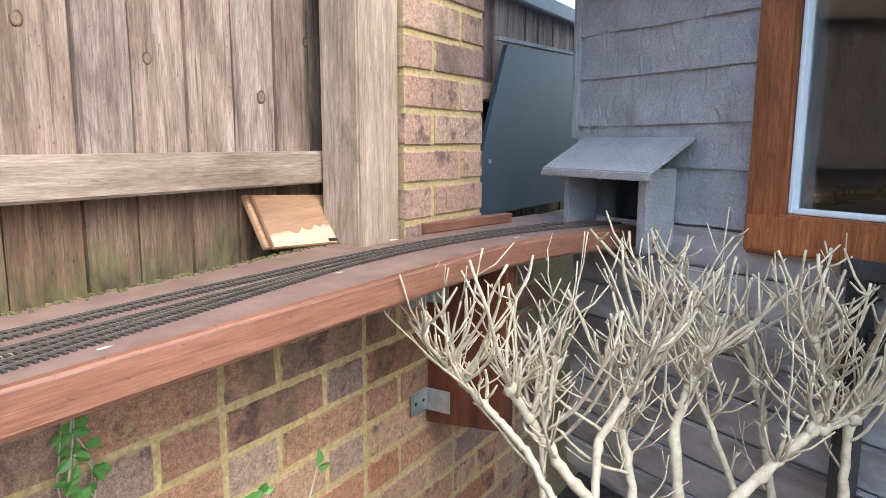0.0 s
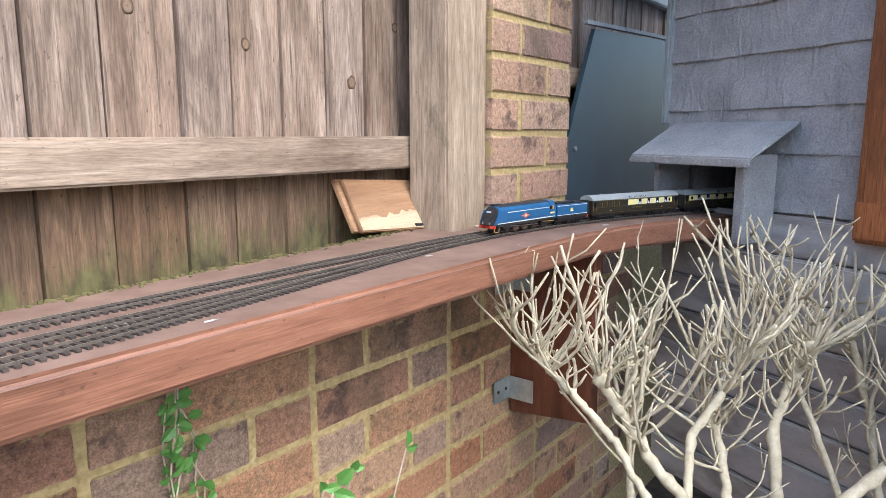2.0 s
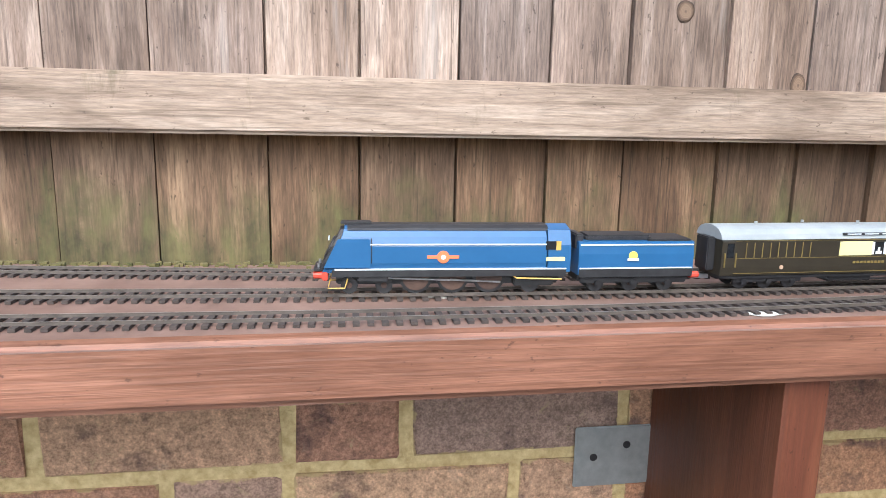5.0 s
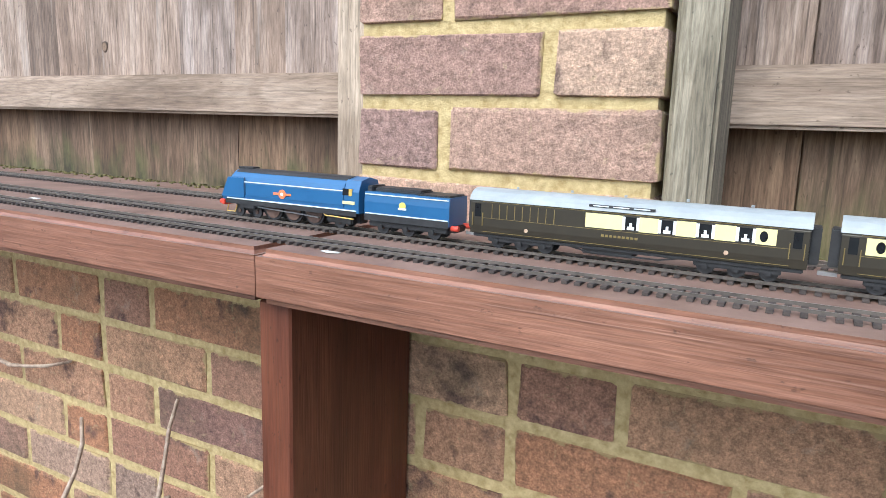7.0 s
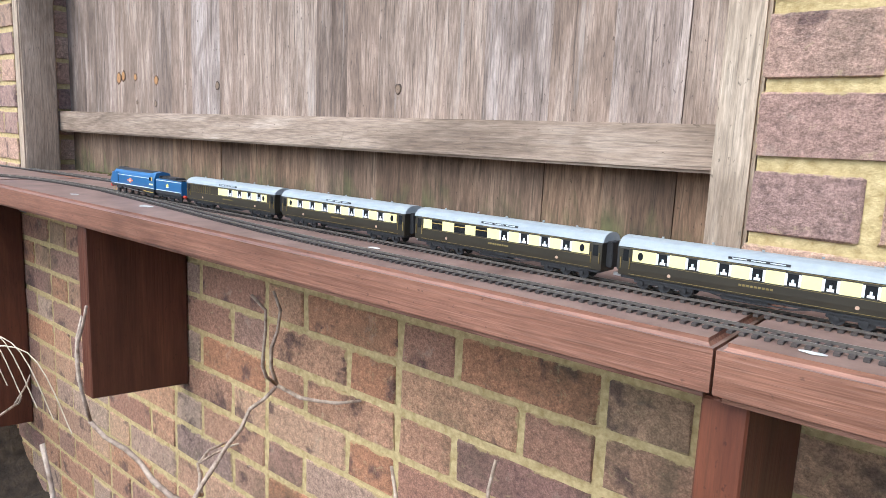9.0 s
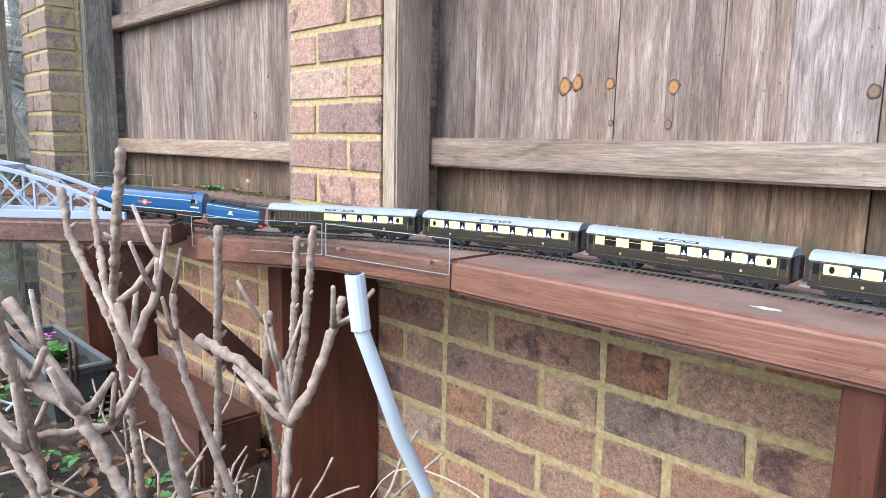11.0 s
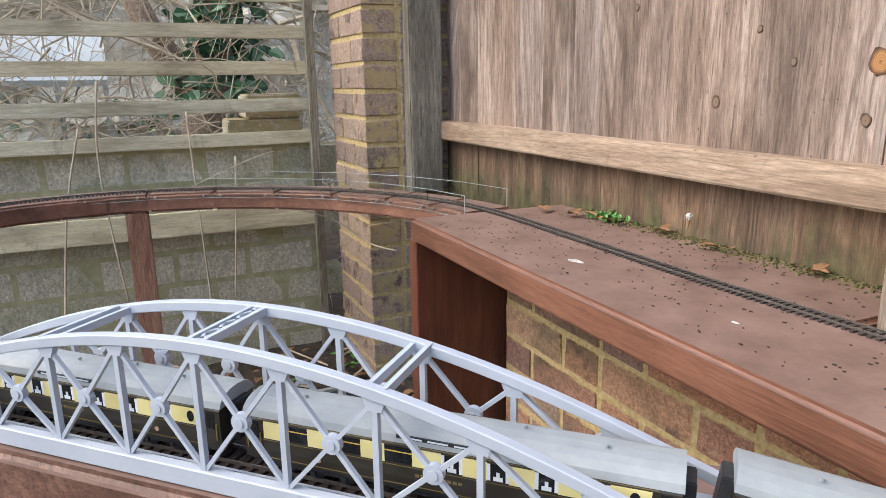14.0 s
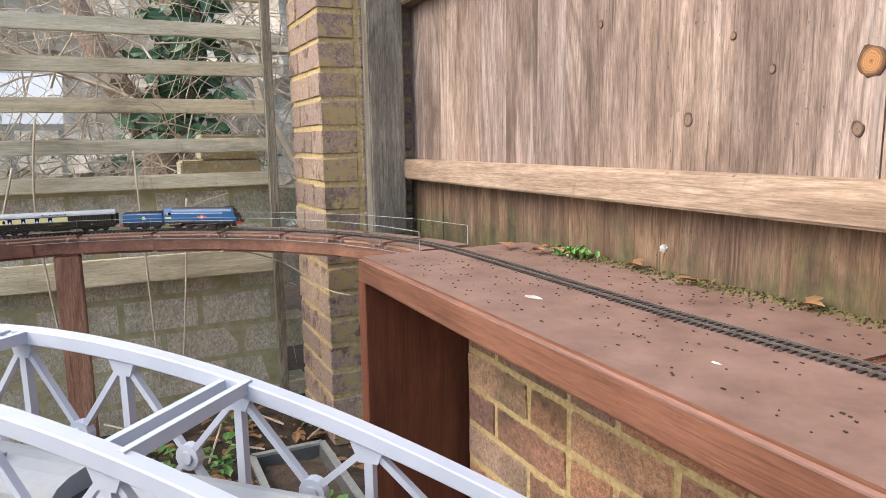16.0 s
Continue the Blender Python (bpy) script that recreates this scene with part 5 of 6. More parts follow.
# inside: a layout table behind the glass
tb = thing("layout_table", "dark layout table inside the shed window", "table")
bm = bmesh.new(); sbox(bm, 0.60, 1.45, -0.9, -0.12, 0.0, 0.03, 0.004); part("top", bm, M_FELT, tb)
for s0 in (0.62, 1.39):
    for d0 in (-0.88, -0.18):
        bm = bmesh.new(); sbox(bm, s0, s0 + 0.04, d0, d0 + 0.04, GROUND + 0.02, 0.0); part("leg", bm, M_STAIN, tb)
for s0, d0, w, h, m, nm in ((0.64, -0.35, 0.09, 0.03, M_CREAM, "model_hut"), (0.78, -0.32, 0.12, 0.035, M_RED, "model_wagon"), (0.68, -0.5, 0.16, 0.045, M_LEAF, "model_shed"), (0.95, -0.4, 0.2, 0.05, M_ROOF, "model_station")):
    tt = thing(nm, "small painted model building on the layout table", "model building")
    bm = bmesh.new(); sbox(bm, s0, s0 + w, d0, d0 + 0.05, 0.03, 0.03 + h * 0.7, 0.002); part("walls", bm, m, tt)
    bm = bmesh.new(); sbox(bm, s0 - 0.005, s0 + w + 0.005, d0 - 0.004, d0 + 0.054, 0.03 + h * 0.7, 0.03 + h, 0.004); part("roof", bm, M_FELT, tt)
# porch over the track
pc = thing("tunnel_porch", "grey felted porch over the track at the shed wall", "porch")
for nm, s0, s1 in (("side_panel", 0.035, 0.052), ("side_panel", 0.262, 0.285)):
    bm = bmesh.new(); sbox(bm, s0, s1, 0.016, 0.112, -0.046 if s0 > 0.1 else 0.0005, 0.135, 0.002); part(nm, bm, M_FELT, pc)
bm = bmesh.new()
cs = [sh(-0.004, 0.15, 0.122), sh(0.326, 0.15, 0.122), sh(0.326, 0.012, 0.196), sh(-0.004, 0.012, 0.196)]
lo = [bm.verts.new(c) for c in cs]
hi = [bm.verts.new(c + Vector((0, 0, 0.008))) for c in cs]
bm.faces.new(hi); bm.faces.new(lo[::-1])
for i in range(4):
    bm.faces.new((lo[i], lo[(i + 1) % 4], hi[(i + 1) % 4], hi[i]))
bmesh.ops.recalc_face_normals(bm, faces=bm.faces[:])
bmesh.ops.bevel(bm, geom=bm.edges[:], offset=0.0025, segments=2, affect="EDGES")
part("roof", bm, M_FELT, pc, "sloping grey felt roof")
bm = bmesh.new(); sbox(bm, -0.006, 0.328, 0.143, 0.153, 0.112, 0.124, 0.002); part("front_lip", bm, M_FELT, pc)
bm = bmesh.new(); cyl(bm, sh(-0.2, 0.09, 0.62), sh(2.5, 0.09, 0.62 + 0.0), 0.04, 14)
# gutter under the eaves
gt = thing("rain_gutter", "dark grey round gutter under the shed eaves", "gutter")
part("trough", bm, M_BLUEPLASTIC, gt)
for s in (0.0, 1.2, 2.4):
    bm = bmesh.new(); sbox(bm, s, s + 0.02, 0.014, 0.06, 0.6, 0.66, 0.003); part("bracket", bm, M_BLUEPLASTIC, gt)

# dark timber stand against the shed below its window
M_CHAR = wood("black_stained_timber", (0.022, 0.023, 0.026), (0.034, 0.036, 0.040), (0.05, 0.052, 0.056), "z", 0.6, 50, rings=0.2, fibre=0.1)
st = thing("timber_stand", "black-stained timber stand against the shed cladding", "stand")
for s0 in (0.675, 1.42):
    bm = bmesh.new(); sbox(bm, s0, s0 + 0.036, 0.022, 0.058, LOW - 0.02, -0.036, 0.003); part("leg", bm, M_CHAR, st)
for z0, z1 in ((-0.035, -0.002), (-0.155, -0.118), (-0.46, -0.42)):
    bm = bmesh.new(); sbox(bm, 0.665 if z1 > -0.1 else 0.712, 1.47 if z1 > -0.1 else 1.419, 0.020 if z1 > -0.1 else 0.026, 0.062 if z1 > -0.1 else 0.052, z0, z1, 0.003); part("rail", bm, M_CHAR, st)

# leaning teal panel between the pier and the shed
t = thing("leaning_panel", "dark teal board with a cut corner leaning on the fence", "board")
bm = bmesh.new()
oc = [(2.77, 0.0), (2.77, 0.12), (2.94, 0.447), (3.55, 0.475), (3.55, 0.0)]
a = [bm.verts.new((x, 0.055 + 0.02 * z, z + 0.001)) for x, z in oc]
b = [bm.verts.new((x, 0.067 + 0.02 * z, z + 0.001)) for x, z in oc]
bm.faces.new(a); bm.faces.new(b[::-1])
for i in range(5):
    bm.faces.new((a[i], a[(i + 1) % 5], b[(i + 1) % 5], b[i]))
part("board", bm, M_PANEL, t)
bm = bmesh.new(); bar(bm, (2.88, 0.064, 0.458), (3.55, 0.068, 0.484), 0.014, 0.010); part("edging", bm, M_FELT, t, "grey edging strip")
bm = bmesh.new(); cyl(bm, (2.83, 0.059, 0.14), (2.83, 0.053, 0.14), 0.006, 10); part("screw_head", bm, M_STEEL, t)
t = thing("capping_rail", "pale capping along the top of the fence behind the shed", "rail")
bm = bmesh.new(); rbox(bm, (3.5, 0.145, 0.625), (1.62, 0.05, 0.05), 0.004); part("timber", bm, M_ROOF, t)
# batten and plywood
t = thing("loose_batten", "short red-brown batten lying behind the track", "batten")
bm = bmesh.new(); bar(bm, (2.42, 0.0, 0.0115), (2.72, -0.055, 0.0115), 0.022, 0.022); bmesh.ops.bevel(bm, geom=bm.edges[:], offset=0.002, segments=1, affect="EDGES"); part("timber", bm, M_SHELF, t)
for k, dx in enumerate((0.0, 0.006)):
    t = thing("plywood_offcut", "pale plywood offcut leaning on the fence boards", "plywood", group="plywood offcuts")
    bm = bmesh.new()
    rot = Matrix.Translation((2.185 - dx * 1.5, 0.068 + 0.012 * k, 0.002)) @ Matrix.Rotation(radians(-33), 4, "X") @ Matrix.Rotation(radians(4), 4, "Y")
    rbox(bm, (0, 0, 0.052), (0.235, 0.009, 0.105), 0.0015, rot)
    sheet = part("sheet", bm, M_PLY, t)
    if k == 0:
        bm = bmesh.new()
        q = random.Random(3)
        edge = [(-0.116 + 0.0116 * i, 0.026 + 0.0008 * i + q.uniform(-0.006, 0.006)) for i in range(21)]
        lo = [bm.verts.new(rot @ Vector((x, -0.0052, 0.0015))) for x, z in edge]
        hi = [bm.verts.new(rot @ Vector((x, -0.0052, z))) for x, z in edge]
        for i in range(20):
            bm.faces.new((lo[i], lo[i + 1], hi[i + 1], hi[i]))
        part("torn_veneer", bm, M_TORN, sheet, "pale torn inner veneer")
        # the sheet is uncut; two black blocks stand in for the slots' shade
        for x in (0.03, 0.066):
            bm = bmesh.new()
            rbox(bm, (x, -0.0062, 0.006), (0.022, 0.002, 0.006), 0.0006, rot)
            part("slot", bm, M_BLACK, sheet)

# ---------- shrubs ----------
def grow(bm, rnd, p, d, length, r, depth, tips, spread=0.6, up=0.25, kink=0.18, seg=6, zmax=9.0):
    """A knobbly stem that forks."""
    n = max(3, int(length / 0.035))
    pts, rad = [p.copy()], [r]
    for i in range(n):
        d = (d + Vector((rnd.gauss(0, kink), rnd.gauss(0, kink), rnd.gauss(0, kink) + up * 0.12))).normalized()
        p = p + d * (length / n)
        if p.z > zmax:
            d.z, depth = -0.1, 0
        pts.append(p.copy())
        rad.append(r * (1 - 0.3 * (i + 1) / n) * (1.0 + 0.13 * (i % 2)))
    tube(bm, pts, rad, seg)
    if depth == 0:
        tips.append((p, d))
        return
    for k in range(rnd.choice((2, 2, 3))):
        e = (d + Vector((rnd.gauss(0, spread), rnd.gauss(0, spread), rnd.uniform(0.0, 0.7) * up * 2))).normalized()
        grow(bm, rnd, p - d * r * 0.5, e, length * rnd.uniform(0.6, 0.95), r * rnd.uniform(0.58, 0.75), depth - 1, tips, spread, up, kink, seg, zmax - rnd.uniform(0, 0.02))

def shrub(name, base, stems, material, label, seed, depth=3, zmax=9.0, kink=0.18):
    t = thing(name, label, "shrub")
    rnd = random.Random(seed)
    for d, length, r in stems:
        bm = bmesh.new()
        tips = []
        grow(bm, rnd, Vector(base) + Vector((rnd.uniform(-0.05, 0.05), rnd.uniform(-0.05, 0.05), 0)), Vector(d).normalized(), length, r, depth, tips, kink=kink, zmax=zmax)
        part("stem", bm, material, t, smooth=True)
    return t

def limb(bm, pts, r, rnd):
    out, rad = [], []
    n = 0
    for a, b in zip(pts, pts[1:]):
        a, b = Vector(a), Vector(b)
        for i in range(8):
            n += 1
            out.append(a.lerp(b, i / 8) + Vector((rnd.gauss(0, 1), rnd.gauss(0, 1), rnd.gauss(0, 1))) * r * 0.14)
            rad.append(r * (1.18 if n % 6 == 0 else 1.0) * rnd.uniform(0.9, 1.1))
    out.append(Vector(pts[-1]))
    rad.append(r)
    total = len(rad)
    tube(bm, out, [q * (1 - 0.35 * k / total) for k, q in enumerate(rad)], 9)
    return Vector(pts[-1]), (Vector(pts[-1]) - Vector(pts[-2])).normalized()

def shoots(bm, rnd, p, n, r, top, lean, along=None):
    """Thin jointed shoots from a knobbly head and from the limb below it."""
    bmesh.ops.create_icosphere(bm, subdivisions=1, radius=r * 1.35, matrix=Matrix.Translation(p))
    for k in range(n):
        q = p.copy() if k % 2 or not along else along.lerp(p, rnd.random())
        d = Vector((rnd.gauss(0, lean), rnd.gauss(0, lean), rnd.uniform(0.35, 1.0))).normalized()
        length = rnd.choice((0.06, 0.1, 0.14, 0.18, 0.24)) * rnd.uniform(0.8, 1.2)
        r0 = rnd.choice((0.0017, 0.0022, 0.0028, 0.0034))
        pts, rr = [q.copy()], [r0 * 1.3]
        for i in range(9):
            d = (d + Vector((rnd.gauss(0, 0.14), rnd.gauss(0, 0.14), 0.14 + rnd.gauss(0, 0.06)))).normalized()
            q = q + d * length / 9
            if q.z > top + 0.02:
                break
            pts.append(q.copy())
            rr.append(r0 * (1.35 if i % 3 == 2 else 1.0) * (1 - 0.04 * i))
            if rnd.random() < 0.36:
                e = (d * 0.6 + Vector((rnd.gauss(0, 0.8), rnd.gauss(0, 0.8), 0.25))).normalized()
                m = rnd.choice((0.012, 0.03, 0.07))
                tube(bm, [q, q + e * m * 0.5, q + e * m + Vector((0, 0, m * 0.25))], [r0 * 0.75, r0 * 0.65, r0 * 0.45], 5)
        if len(pts) > 2:
            tube(bm, pts, rr, 6)

bush = thing("pruned_shrub", "leafless pruned shrub with pale knobbly stems", "shrub")
rnd = random.Random(12)
for k, (pts, r) in enumerate((
    ([(2.148, -0.425, -0.359), (2.168, -0.359, -0.289), (2.169, -0.308, -0.245), (2.168, -0.256, -0.208), (2.154, -0.222, -0.172)], 0.0075),
    ([(2.213, -0.484, -0.392), (2.217, -0.416, -0.343), (2.217, -0.356, -0.271), (2.204, -0.315, -0.208)], 0.0115),
    ([(2.229, -0.451, -0.387), (2.304, -0.432, -0.306), (2.364, -0.468, -0.228), (2.405, -0.484, -0.187)], 0.009),
    ([(2.329, -0.493, -0.433), (2.382, -0.454, -0.342), (2.402, -0.423, -0.26)], 0.01),
    ([(2.367, -0.554, -0.433), (2.413, -0.532, -0.304), (2.452, -0.539, -0.243), (2.479, -0.563, -0.173)], 0.0115),
    ([(2.557, -0.687, -0.481), (2.621, -0.644, -0.31), (2.622, -0.605, -0.182)], 0.009),
    ([(2.301, -0.625, -0.379), (2.383, -0.684, -0.324), (2.445, -0.733, -0.278), (2.486, -0.793, -0.251)], 0.0115),
    ([(2.478, -0.791, -0.416), (2.538, -0.787, -0.271), (2.568, -0.807, -0.176)], 0.01),
    ([(2.474, -0.638, -0.45), (2.466, -0.584, -0.312), (2.501, -0.487, -0.127)], 0.0075),
    ([(2.445, -0.733, -0.278), (2.494, -0.759, -0.222), (2.492, -0.727, -0.13)], 0.008),
    ([(2.291, -0.339, -0.456), (2.352, -0.311, -0.354), (2.412, -0.31, -0.219)], 0.008),
)):
    bm = bmesh.new()
    low = Vector(pts[0])
    p, d = limb(bm, [(2.20, -0.62, LOW - 0.02), tuple(low.lerp(Vector((2.20, -0.62, LOW)), 0.4))] + list(pts) if low.z < -0.35 else list(pts), r, rnd)
    shoots(bm, rnd, p, 15, r, 0.01, 0.5, Vector(pts[-2]))
    shoots(bm, rnd, Vector(pts[-2]).lerp(p, 0.3), 8, r * 0.8, -0.02, 0.65, Vector(pts[-3]))
    part("stem", bm, M_BARK, bush, smooth=True)
brown = thing("knobbly_shrub", "brown leafless shrub with bent knobbly branches", "shrub", at=pose(-0.02, 0.024, 0))
for k, (pts, r) in enumerate((
    ([(-1.614, -0.587, -0.052), (-1.562, -0.567, -0.068), (-1.511, -0.553, -0.1), (-1.492, -0.553, -0.118), (-1.478, -0.568, -0.185)], 0.006),
    ([(-1.492, -0.553, -0.118), (-1.473, -0.538, -0.076), (-1.458, -0.524, -0.018), (-1.456, -0.515, 0.011)], 0.0055),
    ([(-1.492, -0.553, -0.118), (-1.498, -0.56, -0.065), (-1.51, -0.562, -0.022)], 0.004),
    ([(-1.634, -0.773, -0.025), (-1.602, -0.748, -0.055), (-1.566, -0.719, -0.084), (-1.548, -0.709, -0.118), (-1.526, -0.695, -0.158)], 0.0075),
    ([(-1.582, -0.621, -0.213), (-1.589, -0.635, -0.118), (-1.622, -0.652, -0.051), (-1.637, -0.657, -0.006)], 0.0065),
    ([(-1.647, -0.749, 0.009), (-1.615, -0.729, -0.042), (-1.584, -0.709, -0.087)], 0.0055),
    ([(-1.587, -0.561, -0.24), (-1.634, -0.591, -0.107), (-1.649, -0.595, -0.058), (-1.658, -0.593, -0.009)], 0.005),
    ([(-1.614, -0.652, -0.084), (-1.606, -0.681, -0.12), (-1.639, -0.744, -0.122)], 0.005),
    ([(-1.596, -0.777, -0.081), (-1.572, -0.759, -0.109), (-1.556, -0.751, -0.142)], 0.006),
    ([(-1.622, -0.652, -0.051), (-1.612, -0.629, 0.005), (-1.614, -0.624, 0.039)], 0.005),
)):
    bm = bmesh.new()
    limb(bm, list(pts), r, rnd)
    for q in range(3):
        p = Vector(pts[rnd.randrange(1, len(pts))])
        e = Vector((rnd.gauss(0, 0.6), rnd.gauss(0, 0.6), 0.7)).normalized()
        tube(bm, [p, p + e * 0.02, p + e * 0.05 + Vector((0, 0, 0.015))], [r * 0.6, r * 0.55, r * 0.4], 7)
    part("branch", bm, M_BARK2, brown, smooth=True)
shrub("pruned_shrub", (-1.74, -0.57, LOW - 0.03),
      [((-0.2, 0.15, 0.9), 0.28, 0.010), ((-0.25, -0.08, 0.9), 0.28, 0.010), ((0.05, 0.12, 1.0), 0.3, 0.010), ((-0.05, 0.2, 1.0), 0.3, 0.009), ((-0.3, 0.05, 1.0), 0.3, 0.009), ((0.02, 0.02, 1.0), 0.3, 0.009),
       ((-0.1, -0.12, 1.0), 0.3, 0.009)],
      M_BARK2, "leafless brown shrub with thick knobbly shoots", 31, 3, -0.05)
shrub("twisted_shrub", (-0.80, -0.33, LOW - 0.03),
      [((0.02, 0.0, 1.0), 0.40, 0.010), ((-0.2, -0.02, 1.0), 0.38, 0.010), ((0.08, 0.0, 1.0), 0.40, 0.009), ((-0.05, 0.05, 1.0), 0.38, 0.009)],
      M_BARK2, "leafless shrub with curling twisted twigs", 8, 3, -0.10, 0.26)
# taller single shoots of the same kind of plant
def shoot(pts, r, label="upright brown shoot with ringed knobbly bark"):
    t = thing("bare_shoot", label, "stem", at=pose(-0.022, 0.026, -0.003), group="bare shoots")
    bm = bmesh.new()
    out, rad = [], []
    rnd = random.Random(int(pts[0][0] * 1000))
    k = 0
    for a, b in zip(pts, pts[1:]):
        a, b = Vector(a), Vector(b)
        n = max(2, int((b - a).length / 0.0035))
        for i in range(n):
            k += 1
            out.append(a.lerp(b, i / n) + Vector((rnd.gauss(0, 0.0005), rnd.gauss(0, 0.0005), 0)))
            rad.append(r * (1.16 if k % 7 == 0 else 0.93 if k % 7 == 3 else 1.0) * rnd.uniform(0.88, 1.14))
            if k % 16 == 5:
                d = Vector((rnd.gauss(0, 1), rnd.gauss(0, 1), 0.8)).normalized()
                tube(bm, [out[-1], out[-1] + d * r * 1.6, out[-1] + d * r * 2.4 + Vector((0, 0, r * 0.6))], [r * 0.6, r * 0.55, r * 0.25], 6)
    out.append(Vector(pts[-1]))
    rad.append(r * 0.7)
    tube(bm, out, rad, 9)
    part("stem", bm, M_BARK2, t, smooth=True)
shoot([(-1.72, -0.60, -0.62), (-1.715, -0.62, -0.2), (-1.707, -0.64, -0.024), (-1.66, -0.65, 0.06), (-1.643, -0.646, 0.15)], 0.0048)
shoot([(-1.66, -0.70, -0.5), (-1.62, -0.74, -0.15), (-1.575, -0.775, 0.02), (-1.56, -0.787, 0.10), (-1.554, -0.789, 0.16)], 0.0044)
shoot([(-1.72, -0.52, -0.3), (-1.70, -0.525, -0.14), (-1.665, -0.54, -0.06), (-1.655, -0.543, 0.0), (-1.65, -0.543, 0.065)], 0.0048)
shoot([(-1.67, -0.46, -0.35), (-1.68, -0.44, -0.2), (-1.695, -0.42, -0.1), (-1.69, -0.415, 0.038)], 0.0048)
shoot([(-1.67, -0.46, -0.3), (-1.64, -0.46, -0.17), (-1.60, -0.465, -0.07), (-1.571, -0.47, 0.067)], 0.0046)
shoot([(-1.707, -0.64, -0.05), (-1.74, -0.65, 0.0), (-1.775, -0.66, 0.05), (-1.787, -0.662, 0.103)], 0.0044)
shoot([(-1.71, -0.63, -0.09), (-1.77, -0.625, -0.03), (-1.82, -0.615, 0.03), (-1.836, -0.614, 0.086)], 0.0042)
shoot([(-1.67, -0.46, -0.25), (-1.63, -0.50, -0.15), (-1.61, -0.51, -0.09), (-1.60, -0.51, -0.03)], 0.004)
shoot([(-1.66, -0.70, -0.3), (-1.70, -0.74, -0.18), (-1.74, -0.76, -0.1), (-1.75, -0.765, -0.04)], 0.0042)

# pipe
t = thing("plastic_pipe", "pale plastic pipe end standing up from the ground", "pipe", at=pose(-0.03, 0.033, -0.014))
PIPE = [(-1.27, -0.55, LOW), (-1.245, -0.572, -0.25), (-1.236, -0.61, -0.06), (-1.242, -0.63, -0.015), (-1.246, -0.65, 0.04), (-1.250, -0.655, 0.058), (-1.254, -0.657, 0.092)]
bm = bmesh.new(); tube(bm, PIPE, 0.0050, 12); part("hose", bm, M_PIPE, t, smooth=True)
bm = bmesh.new(); tube(bm, PIPE[-2:], 0.0062, 14); part("sleeve", bm, M_PIPE, t, "white sleeve")
# the sleeve's end is closed; a black disc paints the shade inside the pipe
bm = bmesh.new(); cyl(bm, Vector(PIPE[-1]) + Vector((0, 0, 0.0002)), Vector(PIPE[-1]) + Vector((0, 0, 0.0012)), 0.0042, 12); part("bore", bm, M_BLACK, t)

def vine(base, n, spread, seed, label, size=0.03, drop=True, mat_leaf=None):
    t = thing("leafy_vine", label, "plant", group="leafy plants")
    rnd = random.Random(seed)
    bs, bl = bmesh.new(), bmesh.new()
    for k in range(n):
        p = Vector(base) + Vector((rnd.uniform(-1, 1) * spread[0], rnd.uniform(-1, 0) * 0.01, 0))
        pts = [p.copy()]
        for i in range(8):
            p = p + Vector((rnd.gauss(0, spread[0] * 0.25), -abs(rnd.gauss(0, 0.006)) if not drop else rnd.gauss(0, 0.002), (-1 if drop else 1) * spread[2] / 8))
            p.y = min(p.y, -0.006)
            pts.append(p.copy())
            for _ in range(2):
                leaf(bl, p, (rnd.gauss(0, 1), -abs(rnd.gauss(0, 0.6)), rnd.gauss(0, 0.7)), size * rnd.uniform(0.6, 1.15), (rnd.gauss(0, 0.3), -1, rnd.gauss(0.4, 0.3)))
        tube(bs, pts, 0.0012, 5)
    part("stems", bs, M_TWIG, t)
    part("leaves", bl, mat_leaf or M_LEAF, t)
vine((1.668, -0.008, -0.05), 5, (0.028, 0, 0.24), 4, "green-leaved climber hanging down the brick wall", 0.021)
vine((1.66, -0.14, -0.72), 5, (0.05, 0, 0.44), 7, "young green-leaved plant growing below the shelf", 0.026, False)
vine((1.75, -0.15, -0.72), 6, (0.06, 0, 0.49), 9, "young green-leaved plant growing below the shelf", 0.026, False)
vine((0.42, -0.16, -0.66), 4, (0.06, 0, 0.33), 19, "young green-leaved plant growing below the shelf", 0.024, False)
vine((0.30, -0.16, -0.66), 3, (0.04, 0, 0.30), 23, "young green-leaved plant growing below the shelf", 0.024, False)

# ---------- bed at the corner: planter, pot, litter ----------
t = thing("planter_trough", "dark grey plastic trough planted with pink flowers", "planter")
px0, px1, py0, py1, pz0, pz1 = -3.485, -2.965, -0.377, -0.218, GROUND - 0.02, -0.485
bm = bmesh.new()
def ringz(z, inset):
    return [bm.verts.new(c) for c in ((px0 + inset, py0 + inset, z), (px1 - inset, py0 + inset, z), (px1 - inset, py1 - inset, z), (px0 + inset, py1 - inset, z))]
rs = [ringz(pz0, 0.02), ringz(pz1 - 0.02, 0.004), ringz(pz1 - 0.018, -0.004), ringz(pz1, -0.004), ringz(pz1, 0.008), ringz(pz1 - 0.04, 0.012)]
bm.faces.new(rs[0][::-1])
for a, b in zip(rs, rs[1:]):
    for i in range(4):
        bm.faces.new((a[i], a[(i + 1) % 4], b[(i + 1) % 4], b[i]))
part("trough", bm, M_TROUGH, t)
for a, b in (((px0, py0), (px1, py0)), ((px1, py0), (px1, py1)), ((px1, py1), (px0, py1)), ((px0, py1), (px0, py0))):
    bm = bmesh.new(); bar(bm, (*a, pz1 + 0.003), (*b, pz1 + 0.003), 0.014, 0.007); part("rim", bm, M_GALV, t, "pale rim of the trough")
bm = bmesh.new()
